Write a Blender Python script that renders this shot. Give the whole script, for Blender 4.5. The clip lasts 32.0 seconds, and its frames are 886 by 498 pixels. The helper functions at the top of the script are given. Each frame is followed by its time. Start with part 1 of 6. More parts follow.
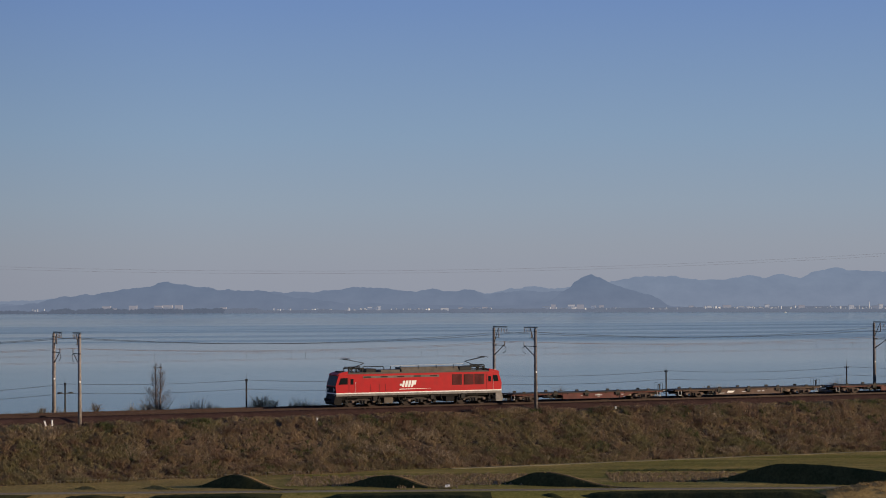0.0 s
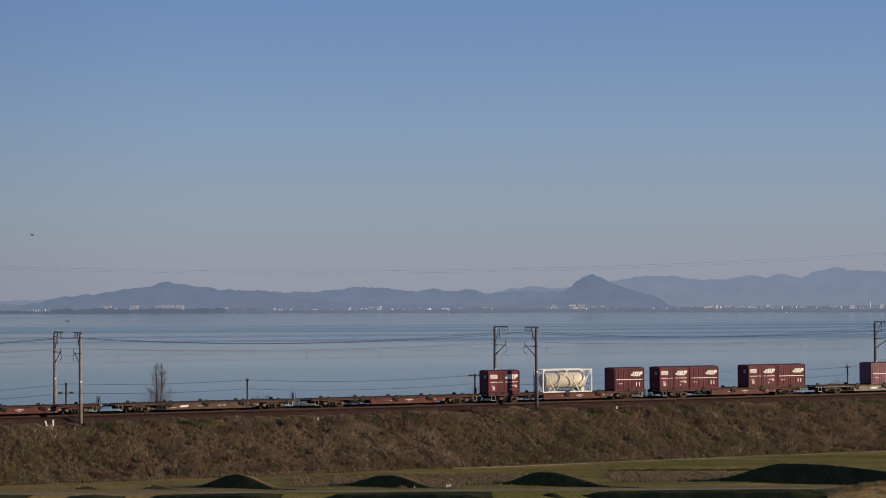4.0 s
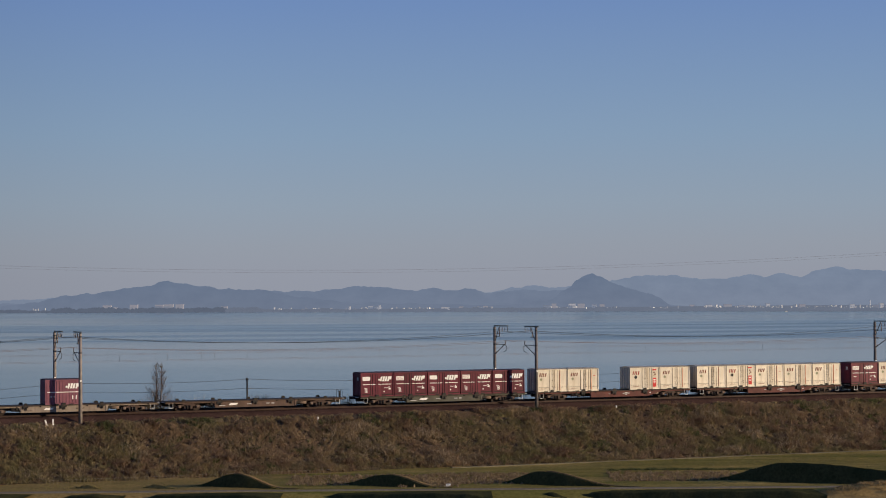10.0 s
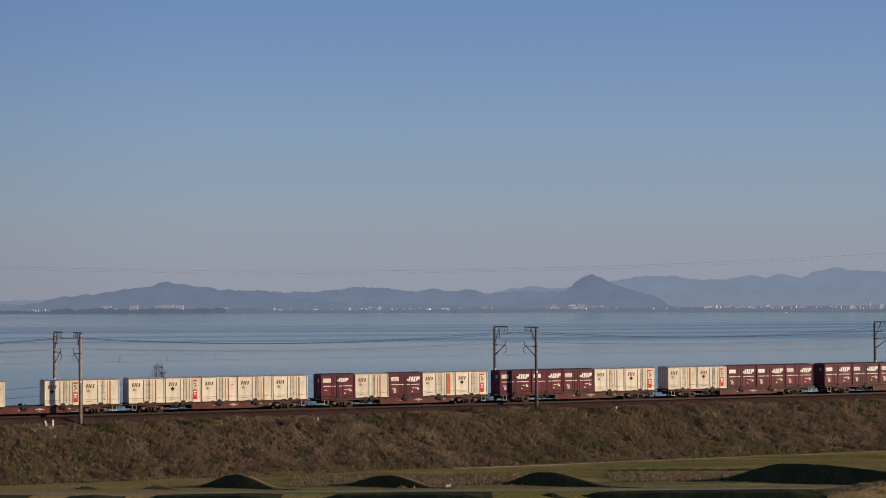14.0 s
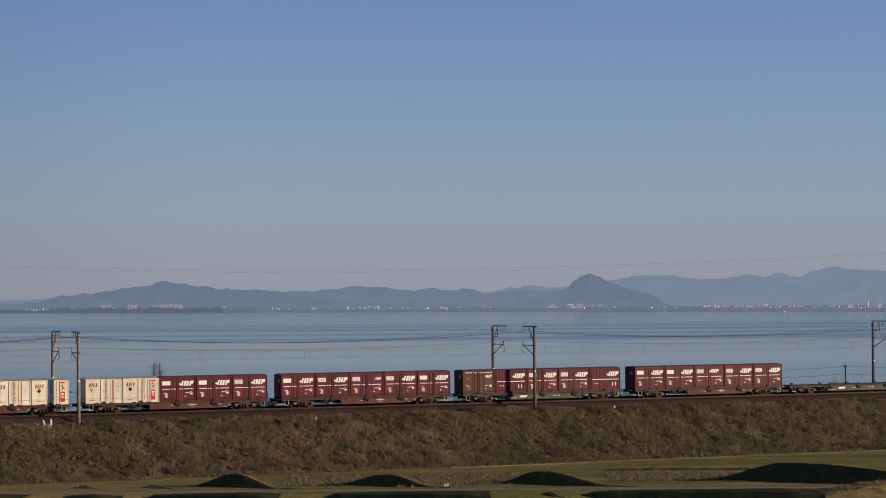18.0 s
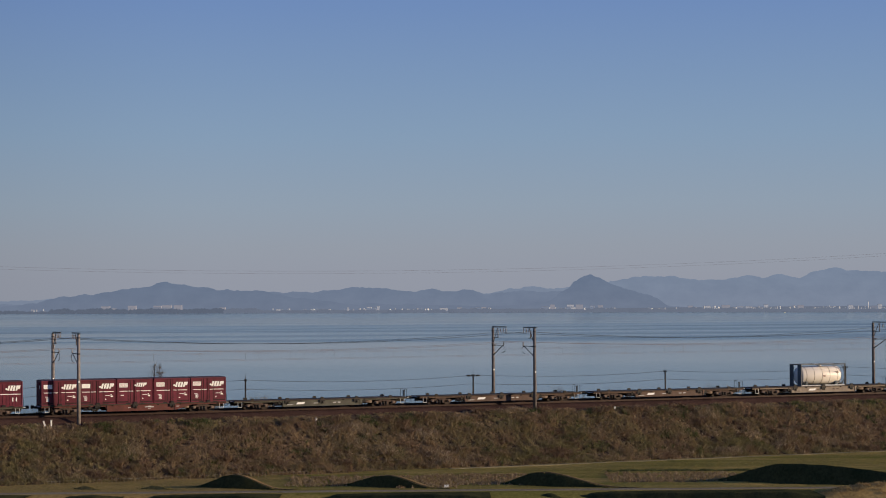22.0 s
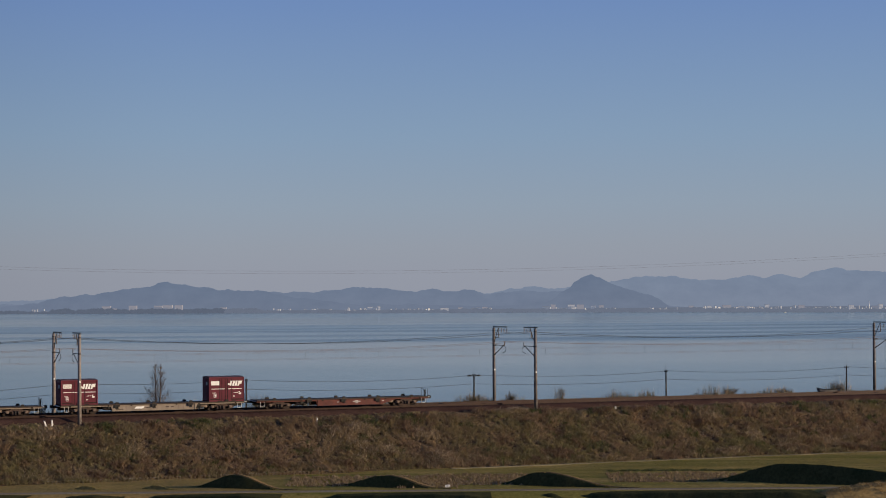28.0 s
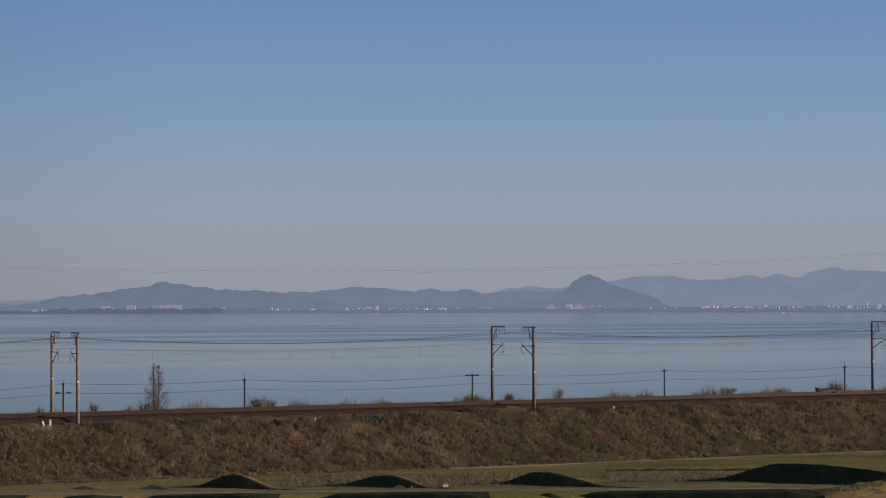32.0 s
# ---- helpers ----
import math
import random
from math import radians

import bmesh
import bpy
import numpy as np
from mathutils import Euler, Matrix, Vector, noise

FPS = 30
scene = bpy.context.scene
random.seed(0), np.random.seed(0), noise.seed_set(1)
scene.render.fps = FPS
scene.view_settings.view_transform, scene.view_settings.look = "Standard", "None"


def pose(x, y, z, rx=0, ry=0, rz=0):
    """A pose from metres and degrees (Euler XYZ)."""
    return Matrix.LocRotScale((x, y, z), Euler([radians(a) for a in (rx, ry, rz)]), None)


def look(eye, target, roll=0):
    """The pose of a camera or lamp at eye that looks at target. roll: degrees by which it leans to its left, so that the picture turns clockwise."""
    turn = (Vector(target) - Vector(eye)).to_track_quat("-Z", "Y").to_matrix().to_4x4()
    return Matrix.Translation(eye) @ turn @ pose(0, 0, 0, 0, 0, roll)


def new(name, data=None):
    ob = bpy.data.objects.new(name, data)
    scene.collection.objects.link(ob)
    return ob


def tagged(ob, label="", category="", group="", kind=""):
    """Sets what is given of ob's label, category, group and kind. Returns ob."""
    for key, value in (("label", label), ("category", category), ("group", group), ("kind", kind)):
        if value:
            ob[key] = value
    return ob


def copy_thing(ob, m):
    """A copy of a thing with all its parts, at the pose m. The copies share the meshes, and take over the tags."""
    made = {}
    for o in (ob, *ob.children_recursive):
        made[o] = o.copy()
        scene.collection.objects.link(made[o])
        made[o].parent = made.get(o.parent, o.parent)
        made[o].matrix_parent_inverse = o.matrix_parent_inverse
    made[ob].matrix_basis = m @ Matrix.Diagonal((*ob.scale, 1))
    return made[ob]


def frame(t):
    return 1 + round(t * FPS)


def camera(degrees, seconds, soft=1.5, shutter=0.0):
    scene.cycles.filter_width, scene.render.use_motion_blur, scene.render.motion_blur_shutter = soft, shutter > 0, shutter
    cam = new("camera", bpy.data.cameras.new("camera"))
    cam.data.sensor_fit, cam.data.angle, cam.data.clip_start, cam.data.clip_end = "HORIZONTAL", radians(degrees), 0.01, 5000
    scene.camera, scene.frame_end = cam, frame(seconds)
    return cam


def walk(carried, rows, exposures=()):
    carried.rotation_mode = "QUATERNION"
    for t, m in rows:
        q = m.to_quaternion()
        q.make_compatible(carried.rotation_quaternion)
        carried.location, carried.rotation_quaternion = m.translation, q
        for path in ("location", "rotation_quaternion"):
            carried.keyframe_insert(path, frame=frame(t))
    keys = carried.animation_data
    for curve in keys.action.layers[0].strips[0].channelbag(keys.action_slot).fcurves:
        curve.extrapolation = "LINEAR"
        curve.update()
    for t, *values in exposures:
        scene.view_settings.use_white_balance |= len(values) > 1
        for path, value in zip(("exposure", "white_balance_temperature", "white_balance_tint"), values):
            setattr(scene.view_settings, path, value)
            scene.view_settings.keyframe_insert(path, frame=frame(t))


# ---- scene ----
# One frame for the railway: along the track (to the far end), across it (away from the camera), up from the rail tops.
TURN = 22.5
ALONG = Vector((math.cos(radians(TURN)), math.sin(radians(TURN)), 0))
ACROSS = Vector((-ALONG.y, ALONG.x, 0))
ORIGIN = Vector((0, 225.5, 0))
EYE = Vector((0, 0, 11.05))
FOCAL = 784 / math.tan(radians(12))


def rail(s, off, z=0.0):
    return ORIGIN + ALONG * s + ACROSS * off + Vector((0, 0, z))


def rail_pose(s, off=0.0, z=0.0, turn=0.0):
    p = rail(s, off, z)
    return pose(p.x, p.y, p.z, 0, 0, TURN + turn)


# ---- camera: on a tripod, with a slight shake ----
def aim(dx, dy):
    yaw = -math.atan((dx - 0.0) / FOCAL)
    up = math.atan((92 + dy) / FOCAL)
    d = Vector((math.sin(yaw) * math.cos(up), math.cos(yaw) * math.cos(up), math.sin(up)))
    return look(EYE, EYE + d * 100, -0.42)


cam = camera(24.0, 32.0, soft=1.0)
walk(cam, [(t, aim(dx, dy)) for t, dx, dy in (
    (0, -2.8, 1.6), (0.5, -0.1, 1.4), (1, -1.6, 1.3), (1.5, -3.0, -0.1), (2, -2.9, 0.0), (2.5, -1.5, 0.0), (3, -0.1, 0.1), (3.5, -1.5, 1.6),
    (5.5, 1.2, 0.0), (6, 1.6, 1.6), (6.5, 0.0, 0.0), (7, -0.1, 0.0), (7.5, -1.4, -0.1), (8, 0.0, 0.0), (8.5, 0.0, 0.0), (9, 0.0, 0.0),
    (9.5, 0.0, 0.0), (10, -1.5, 0.0), (10.5, -2.8, 0.0), (11, -2.3, 1.6), (11.5, -1.5, 0.0), (12, -1.6, -1.5), (12.5, -3.0, -1.5), (13, -1.8, -1.3),
    (13.5, -1.5, 0.0), (14, -1.5, 1.4), (14.5, -3.0, 1.4), (16.5, -1.5, 1.4), (17, -1.5, 1.4), (17.5, -3.1, -0.1), (18, -4.7, 0.0), (18.5, -4.7, -0.1),
    (19, -4.3, 1.6), (19.5, -3.1, 3.1), (20, -3.1, 1.7), (20.5, -3.8, 1.6), (21, -4.5, 1.2), (21.5, -4.5, 1.2), (22, -4.4, 1.7), (22.5, -3.3, 3.1),
    (23, -4.9, 2.8), (23.5, -4.7, 1.6), (24, -4.8, 1.6), (24.5, -4.6, 3.3), (25, -4.5, 1.6), (25.5, -4.5, 1.6), (27.5, -4.3, 1.7), (28, -3.0, 1.7),
    (28.5, -3.0, 2.9), (29, -4.6, 0.8), (29.5, -3.3, 1.4), (30, -3.2, 1.6), (30.5, -3.1, 3.1), (31, -4.2, 1.6), (31.5, -5.9, 1.4), (32, -6.0, 1.3),
)])

# ---- world, sun, exposure ----
SUN_UP, SUN_AZ = radians(9.5), math.atan2(0.968, -0.25)
TO_SUN = Vector((math.sin(SUN_AZ) * math.cos(SUN_UP), math.cos(SUN_AZ) * math.cos(SUN_UP), math.sin(SUN_UP)))


def build_world():
    w = bpy.data.worlds.new("sky")
    scene.world = w
    w.use_nodes = True
    nt = w.node_tree
    nt.nodes.clear()
    out = nt.nodes.new("ShaderNodeOutputWorld")
    bg = nt.nodes.new("ShaderNodeBackground")
    sky = nt.nodes.new("ShaderNodeTexSky")
    sky.sky_type = "NISHITA"
    sky.sun_disc = False
    sky.sun_elevation = SUN_UP
    sky.sun_rotation = SUN_AZ
    sky.altitude = 100
    sky.air_density = 1.0
    sky.dust_density = 1.5
    sky.ozone_density = 2.0
    bg.inputs["Strength"].default_value = 0.1
    # low winter haze: the air pales and greys towards the horizon all round
    way = nt.nodes.new("ShaderNodeTexCoord").outputs["Generated"]
    split = nt.nodes.new("ShaderNodeSeparateXYZ")
    nt.links.new(way, split.inputs[0])
    air = nt.nodes.new("ShaderNodeValToRGB")
    stops = [(0.0, (0.302, 0.325, 0.392)), (0.012, (0.304, 0.328, 0.396)), (0.026, (0.304, 0.340, 0.408)), (0.046, (0.284, 0.353, 0.447)), (0.080, (0.234, 0.338, 0.486)),
             (0.106, (0.200, 0.306, 0.492)), (0.143, (0.157, 0.260, 0.500)), (0.45, (0.085, 0.165, 0.40)), (1.0, (0.05, 0.11, 0.30))]
    while len(air.color_ramp.elements) < len(stops):
        air.color_ramp.elements.new(0.5)
    for e, (at, col) in zip(air.color_ramp.elements, stops):
        e.position, e.color = at, (*col, 1)
    nt.links.new(split.outputs[2], air.inputs[0])
    grade = nt.nodes.new("ShaderNodeMix")
    grade.data_type = "RGBA"
    grade.inputs[0].default_value = 0.93
    boost = nt.nodes.new("ShaderNodeVectorMath")
    boost.operation = "SCALE"
    boost.inputs[3].default_value = 10.0
    nt.links.new(air.outputs[0], boost.inputs[0])
    nt.links.new(sky.outputs[0], grade.inputs[6])
    nt.links.new(boost.outputs[0], grade.inputs[7])
    away = nt.nodes.new("ShaderNodeMapRange")
    away.interpolation_type = "SMOOTHSTEP"
    away.inputs[1].default_value, away.inputs[2].default_value = -0.26, -0.10
    away.inputs[3].default_value, away.inputs[4].default_value = 0.89, 1.0
    nt.links.new(split.outputs[0], away.inputs[0])
    dim = nt.nodes.new("ShaderNodeVectorMath")
    dim.operation = "SCALE"
    nt.links.new(grade.outputs[2], dim.inputs[0])
    nt.links.new(away.outputs[0], dim.inputs[3])
    nt.links.new(dim.outputs[0], bg.inputs["Color"])
    nt.links.new(bg.outputs[0], out.inputs[0])
    lamp = bpy.data.lights.new("sun", "SUN")
    lamp.energy = 5.0
    lamp.angle = radians(0.53)
    lamp.color = (1.0, 0.79, 0.55)
    ob = new("sun", lamp)
    ob.rotation_mode = "QUATERNION"
    ob.rotation_quaternion = TO_SUN.to_track_quat("Z", "Y")
    ob.location = (60, -30, 80)


build_world()


# ---- materials ----
def nodes_of(name):
    m = bpy.data.materials.new(name)
    m.use_nodes = True
    nt = m.node_tree
    return m, nt, nt.nodes["Principled BSDF"]


def ramp(nt, fac, stops, smooth=False):
    r = nt.nodes.new("ShaderNodeValToRGB")
    if smooth:
        r.color_ramp.interpolation = "EASE"
    els = r.color_ramp.elements
    while len(els) < len(stops):
        els.new(0.5)
    for e, (p, col) in zip(els, stops):
        e.position = p
        e.color = (*col, 1) if len(col) == 3 else col
    nt.links.new(fac, r.inputs[0])
    return r.outputs[0]


def noise_tex(nt, coord, scale, detail=4.0, rough=0.55, stretch=(1, 1, 1)):
    mp = nt.nodes.new("ShaderNodeMapping")
    mp.inputs["Scale"].default_value = stretch
    nt.links.new(coord, mp.inputs[0])
    n = nt.nodes.new("ShaderNodeTexNoise")
    n.inputs["Scale"].default_value = scale
    n.inputs["Detail"].default_value = detail
    n.inputs["Roughness"].default_value = rough
    nt.links.new(mp.outputs[0], n.inputs["Vector"])
    return n.outputs[0]


def mixed(nt, fac, a, b, blend="MIX"):
    m = nt.nodes.new("ShaderNodeMix")
    m.data_type = "RGBA"
    m.blend_type = blend
    for sock, v in ((m.inputs[0], fac), (m.inputs[6], a), (m.inputs[7], b)):
        if hasattr(v, "is_linked"):
            nt.links.new(v, sock)
        elif isinstance(v, (int, float)):
            sock.default_value = v
        else:
            sock.default_value = (*v, 1)
    return m.outputs[2]


def bumped(nt, bsdf, height, strength=0.3, distance=0.02):
    b = nt.nodes.new("ShaderNodeBump")
    b.inputs["Strength"].default_value = strength
    b.inputs["Distance"].default_value = distance
    nt.links.new(height, b.inputs["Height"])
    nt.links.new(b.outputs[0], bsdf.inputs["Normal"])


def paint(name, color, rough=0.5, metal=0.0, var=0.25, dirt=(0.06, 0.045, 0.035), amount=0.25, scale=1.5, vary=0.0, gloss=0.28):
    """Painted or bare metal, concrete, cloth: base colour with stains at two scales and fine relief."""
    m, nt, b = nodes_of(name)
    co = nt.nodes.new("ShaderNodeTexCoord").outputs["Object"]
    big = noise_tex(nt, co, scale, 5)
    fine = noise_tex(nt, co, scale * 14, 3, 0.65)
    streak = noise_tex(nt, co, scale * 2.5, 4, 0.6, (1, 1, 0.12))
    dark = tuple(c * (1 - var) for c in color)
    lite = tuple(min(c * (1 + var), 0.95) for c in color)
    col = ramp(nt, big, [(0.3, dark), (0.7, lite)])
    if vary:
        info = nt.nodes.new("ShaderNodeObjectInfo").outputs["Random"]
        tone = ramp(nt, info, [(0.0, (1 - vary,) * 3), (1.0, (1.0,) * 3)])
        col = mixed(nt, 1.0, col, tone, "MULTIPLY")
    grime = ramp(nt, streak, [(0.48, (0, 0, 0)), (0.75, (amount,) * 3)])
    col = mixed(nt, grime, col, dirt)
    specks = ramp(nt, fine, [(0.5, (0, 0, 0)), (0.8, (amount * 0.8,) * 3)])
    col = mixed(nt, specks, col, dirt)
    nt.links.new(col, b.inputs["Base Color"])
    b.inputs["Roughness"].default_value = rough
    b.inputs["Metallic"].default_value = metal
    b.inputs["Specular IOR Level"].default_value = gloss
    bumped(nt, b, fine, 0.25, 0.006)
    return m


def islands(name, stops, rough=0.85, patch=None, patch_scale=0.2, tint=None):
    """Blades, leaves and twigs: a tone of its own for each piece, with wider patches."""
    m, nt, b = nodes_of(name)
    geo = nt.nodes.new("ShaderNodeNewGeometry")
    co = nt.nodes.new("ShaderNodeTexCoord").outputs["Object"]
    col = ramp(nt, geo.outputs["Random Per Island"], stops)
    if patch:
        n = noise_tex(nt, co, patch_scale, 4, 0.6)
        f = ramp(nt, n, [(0.42, (0, 0, 0)), (0.62, (0.75, 0.75, 0.75))])
        col = mixed(nt, f, col, patch, "MIX")
    if tint:
        n = noise_tex(nt, co, patch_scale * 3.7, 5, 0.65)
        col = mixed(nt, ramp(nt, n, [(0.48, (0, 0, 0)), (0.68, (0.8, 0.8, 0.8))]), col, tint)
    fine = noise_tex(nt, co, 7, 3)
    col = mixed(nt, 0.5, col, ramp(nt, fine, [(0.3, (0.77,) * 3), (0.7, (1.09,) * 3)]), "MULTIPLY")
    nt.links.new(col, b.inputs["Base Color"])
    b.inputs["Roughness"].default_value = rough
    b.inputs["Specular IOR Level"].default_value = 0.04
    thin = nt.nodes.new("ShaderNodeBsdfTranslucent")
    nt.links.new(col, thin.inputs["Color"])
    mx = nt.nodes.new("ShaderNodeMixShader")
    mx.inputs[0].default_value = 0.42
    nt.links.new(b.outputs[0], mx.inputs[1])
    nt.links.new(thin.outputs[0], mx.inputs[2])
    nt.links.new(mx.outputs[0], nt.nodes["Material Output"].inputs[0])
    return m


def soil(name, stops, scale, fine_scale, rough=0.95, bump=0.05, stretch=(1, 1, 1), strength=0.6):
    m, nt, b = nodes_of(name)
    co = nt.nodes.new("ShaderNodeTexCoord").outputs["Object"]
    big = noise_tex(nt, co, scale, 6, 0.6, stretch)
    fine = noise_tex(nt, co, fine_scale, 5, 0.7)
    col = ramp(nt, big, stops)
    col = mixed(nt, 0.8, col, ramp(nt, fine, [(0.25, (0.45,) * 3), (0.75, (1.45,) * 3)]), "MULTIPLY")
    nt.links.new(col, b.inputs["Base Color"])
    b.inputs["Roughness"].default_value = rough
    b.inputs["Specular IOR Level"].default_value = 0.0
    bumped(nt, b, fine, strength, bump)
    return m


def field_material():
    """Short winter grass in faint strips, giving way to bare brown soil towards one side."""
    m, nt, b = nodes_of("field")
    co = nt.nodes.new("ShaderNodeTexCoord").outputs["Object"]
    strips = noise_tex(nt, co, 0.30, 5, 0.6, (0.10, 1, 1))
    big = noise_tex(nt, co, 0.09, 5, 0.6, (0.5, 1, 1))
    fine = noise_tex(nt, co, 3.0, 5, 0.7)
    grass = ramp(nt, big, [(0.28, (0.32, 0.235, 0.092)), (0.45, (0.275, 0.212, 0.075)), (0.6, (0.225, 0.182, 0.058)), (0.75, (0.33, 0.248, 0.102))])
    grass = mixed(nt, 0.8, grass, ramp(nt, strips, [(0.36, (0.55, 0.68, 0.48)), (0.5, (0.95, 0.95, 0.85)), (0.64, (1.38, 1.22, 1.12))]), "MULTIPLY")
    split = nt.nodes.new("ShaderNodeSeparateXYZ")
    nt.links.new(co, split.inputs[0])
    side = nt.nodes.new("ShaderNodeMapRange")
    side.inputs[1].default_value, side.inputs[2].default_value = -13.0, -21.0
    nt.links.new(split.outputs[0], side.inputs[0])
    bare = mixed(nt, 1.0, side.outputs[0], ramp(nt, big, [(0.3, (0.35,) * 3), (0.55, (0.9,) * 3)]), "MULTIPLY")
    col = mixed(nt, bare, grass, (0.30, 0.205, 0.078))
    col = mixed(nt, 0.8, col, ramp(nt, fine, [(0.25, (0.45,) * 3), (0.75, (1.45,) * 3)]), "MULTIPLY")
    nt.links.new(col, b.inputs["Base Color"])
    b.inputs["Roughness"].default_value = 0.95
    b.inputs["Specular IOR Level"].default_value = 0.0
    bumped(nt, b, fine, 0.6, 0.06)
    return m


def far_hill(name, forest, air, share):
    """Forest slopes, woods and walls kilometres off, haze put in as their own glow."""
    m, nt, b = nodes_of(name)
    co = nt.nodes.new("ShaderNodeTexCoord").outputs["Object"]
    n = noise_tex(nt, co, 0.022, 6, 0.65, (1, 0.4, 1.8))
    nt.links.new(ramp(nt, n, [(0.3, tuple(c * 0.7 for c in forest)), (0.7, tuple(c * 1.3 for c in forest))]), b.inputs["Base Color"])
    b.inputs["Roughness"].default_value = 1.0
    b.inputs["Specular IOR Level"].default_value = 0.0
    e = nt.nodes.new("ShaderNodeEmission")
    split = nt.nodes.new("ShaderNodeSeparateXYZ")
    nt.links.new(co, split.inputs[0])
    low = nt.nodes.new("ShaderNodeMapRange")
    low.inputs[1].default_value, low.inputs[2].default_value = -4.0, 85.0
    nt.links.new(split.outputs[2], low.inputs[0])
    # the painted haze pales towards the foot of the slopes
    haze_glow = mixed(nt, low.outputs[0], tuple(0.68 * c + 0.32 * d for c, d in zip(air, (0.225, 0.245, 0.315))), air)
    nt.links.new(mixed(nt, 0.5, haze_glow, ramp(nt, n, [(0.3, (0.86, 0.88, 0.90)), (0.7, (1.10, 1.09, 1.07))]), "MULTIPLY"), e.inputs["Color"])
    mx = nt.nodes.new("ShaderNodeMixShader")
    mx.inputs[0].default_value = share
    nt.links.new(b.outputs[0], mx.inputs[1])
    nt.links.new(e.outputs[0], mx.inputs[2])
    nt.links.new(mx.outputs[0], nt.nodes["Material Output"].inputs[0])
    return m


def lake_material():
    m, nt, b = nodes_of("lake_water")
    co = nt.nodes.new("ShaderNodeTexCoord").outputs["Object"]
    split = nt.nodes.new("ShaderNodeSeparateXYZ")
    nt.links.new(co, split.inputs[0])
    # a wind-ruffled belt far out, broken into streaks
    belt = nt.nodes.new("ShaderNodeMapRange")
    belt.inputs[1].default_value, belt.inputs[2].default_value = 600.0, 2600.0
    nt.links.new(split.outputs[1], belt.inputs[0])
    reach = ramp(nt, belt.outputs[0], [(0.0, (0.04,) * 3), (0.11, (0.06,) * 3), (0.17, (0.75,) * 3), (0.40, (0.9,) * 3), (0.52, (0.45,) * 3), (0.66, (0.05,) * 3), (0.80, (0.22,) * 3), (1.0, (0.34,) * 3)], True)
    streaks = noise_tex(nt, co, 0.010, 7, 0.68, (0.13, 1, 1))
    wide = noise_tex(nt, co, 0.0026, 4, 0.55, (0.40, 1, 1))
    broken = mixed(nt, 0.5, ramp(nt, streaks, [(0.47, (0.03,) * 3), (0.55, (1,) * 3)]), ramp(nt, wide, [(0.35, (0,) * 3), (0.65, (1,) * 3)]))
    ruffle = mixed(nt, 1.0, reach, broken, "MULTIPLY")
    # a light breeze near the bank, calm water beyond it
    near = nt.nodes.new("ShaderNodeMapRange")
    near.inputs[1].default_value, near.inputs[2].default_value = 330.0, 900.0
    nt.links.new(split.outputs[1], near.inputs[0])
    breeze = ramp(nt, near.outputs[0], [(0.0, (0.16,) * 3), (0.30, (0.13,) * 3), (0.52, (0.085,) * 3), (1.0, (0.085,) * 3)], True)
    nt.links.new(mixed(nt, 1.0, breeze, ramp(nt, ruffle, [(0.0, (0.0,) * 3), (0.75, (0.178,) * 3)]), "ADD"), b.inputs["Roughness"])
    b.inputs["Base Color"].default_value = (0.142, 0.188, 0.122, 1)
    b.inputs["IOR"].default_value = 1.33
    ripple = noise_tex(nt, co, 0.5, 4, 0.6, (0.6, 1, 1))
    bumped(nt, b, ripple, 0.10, 0.12)
    return m


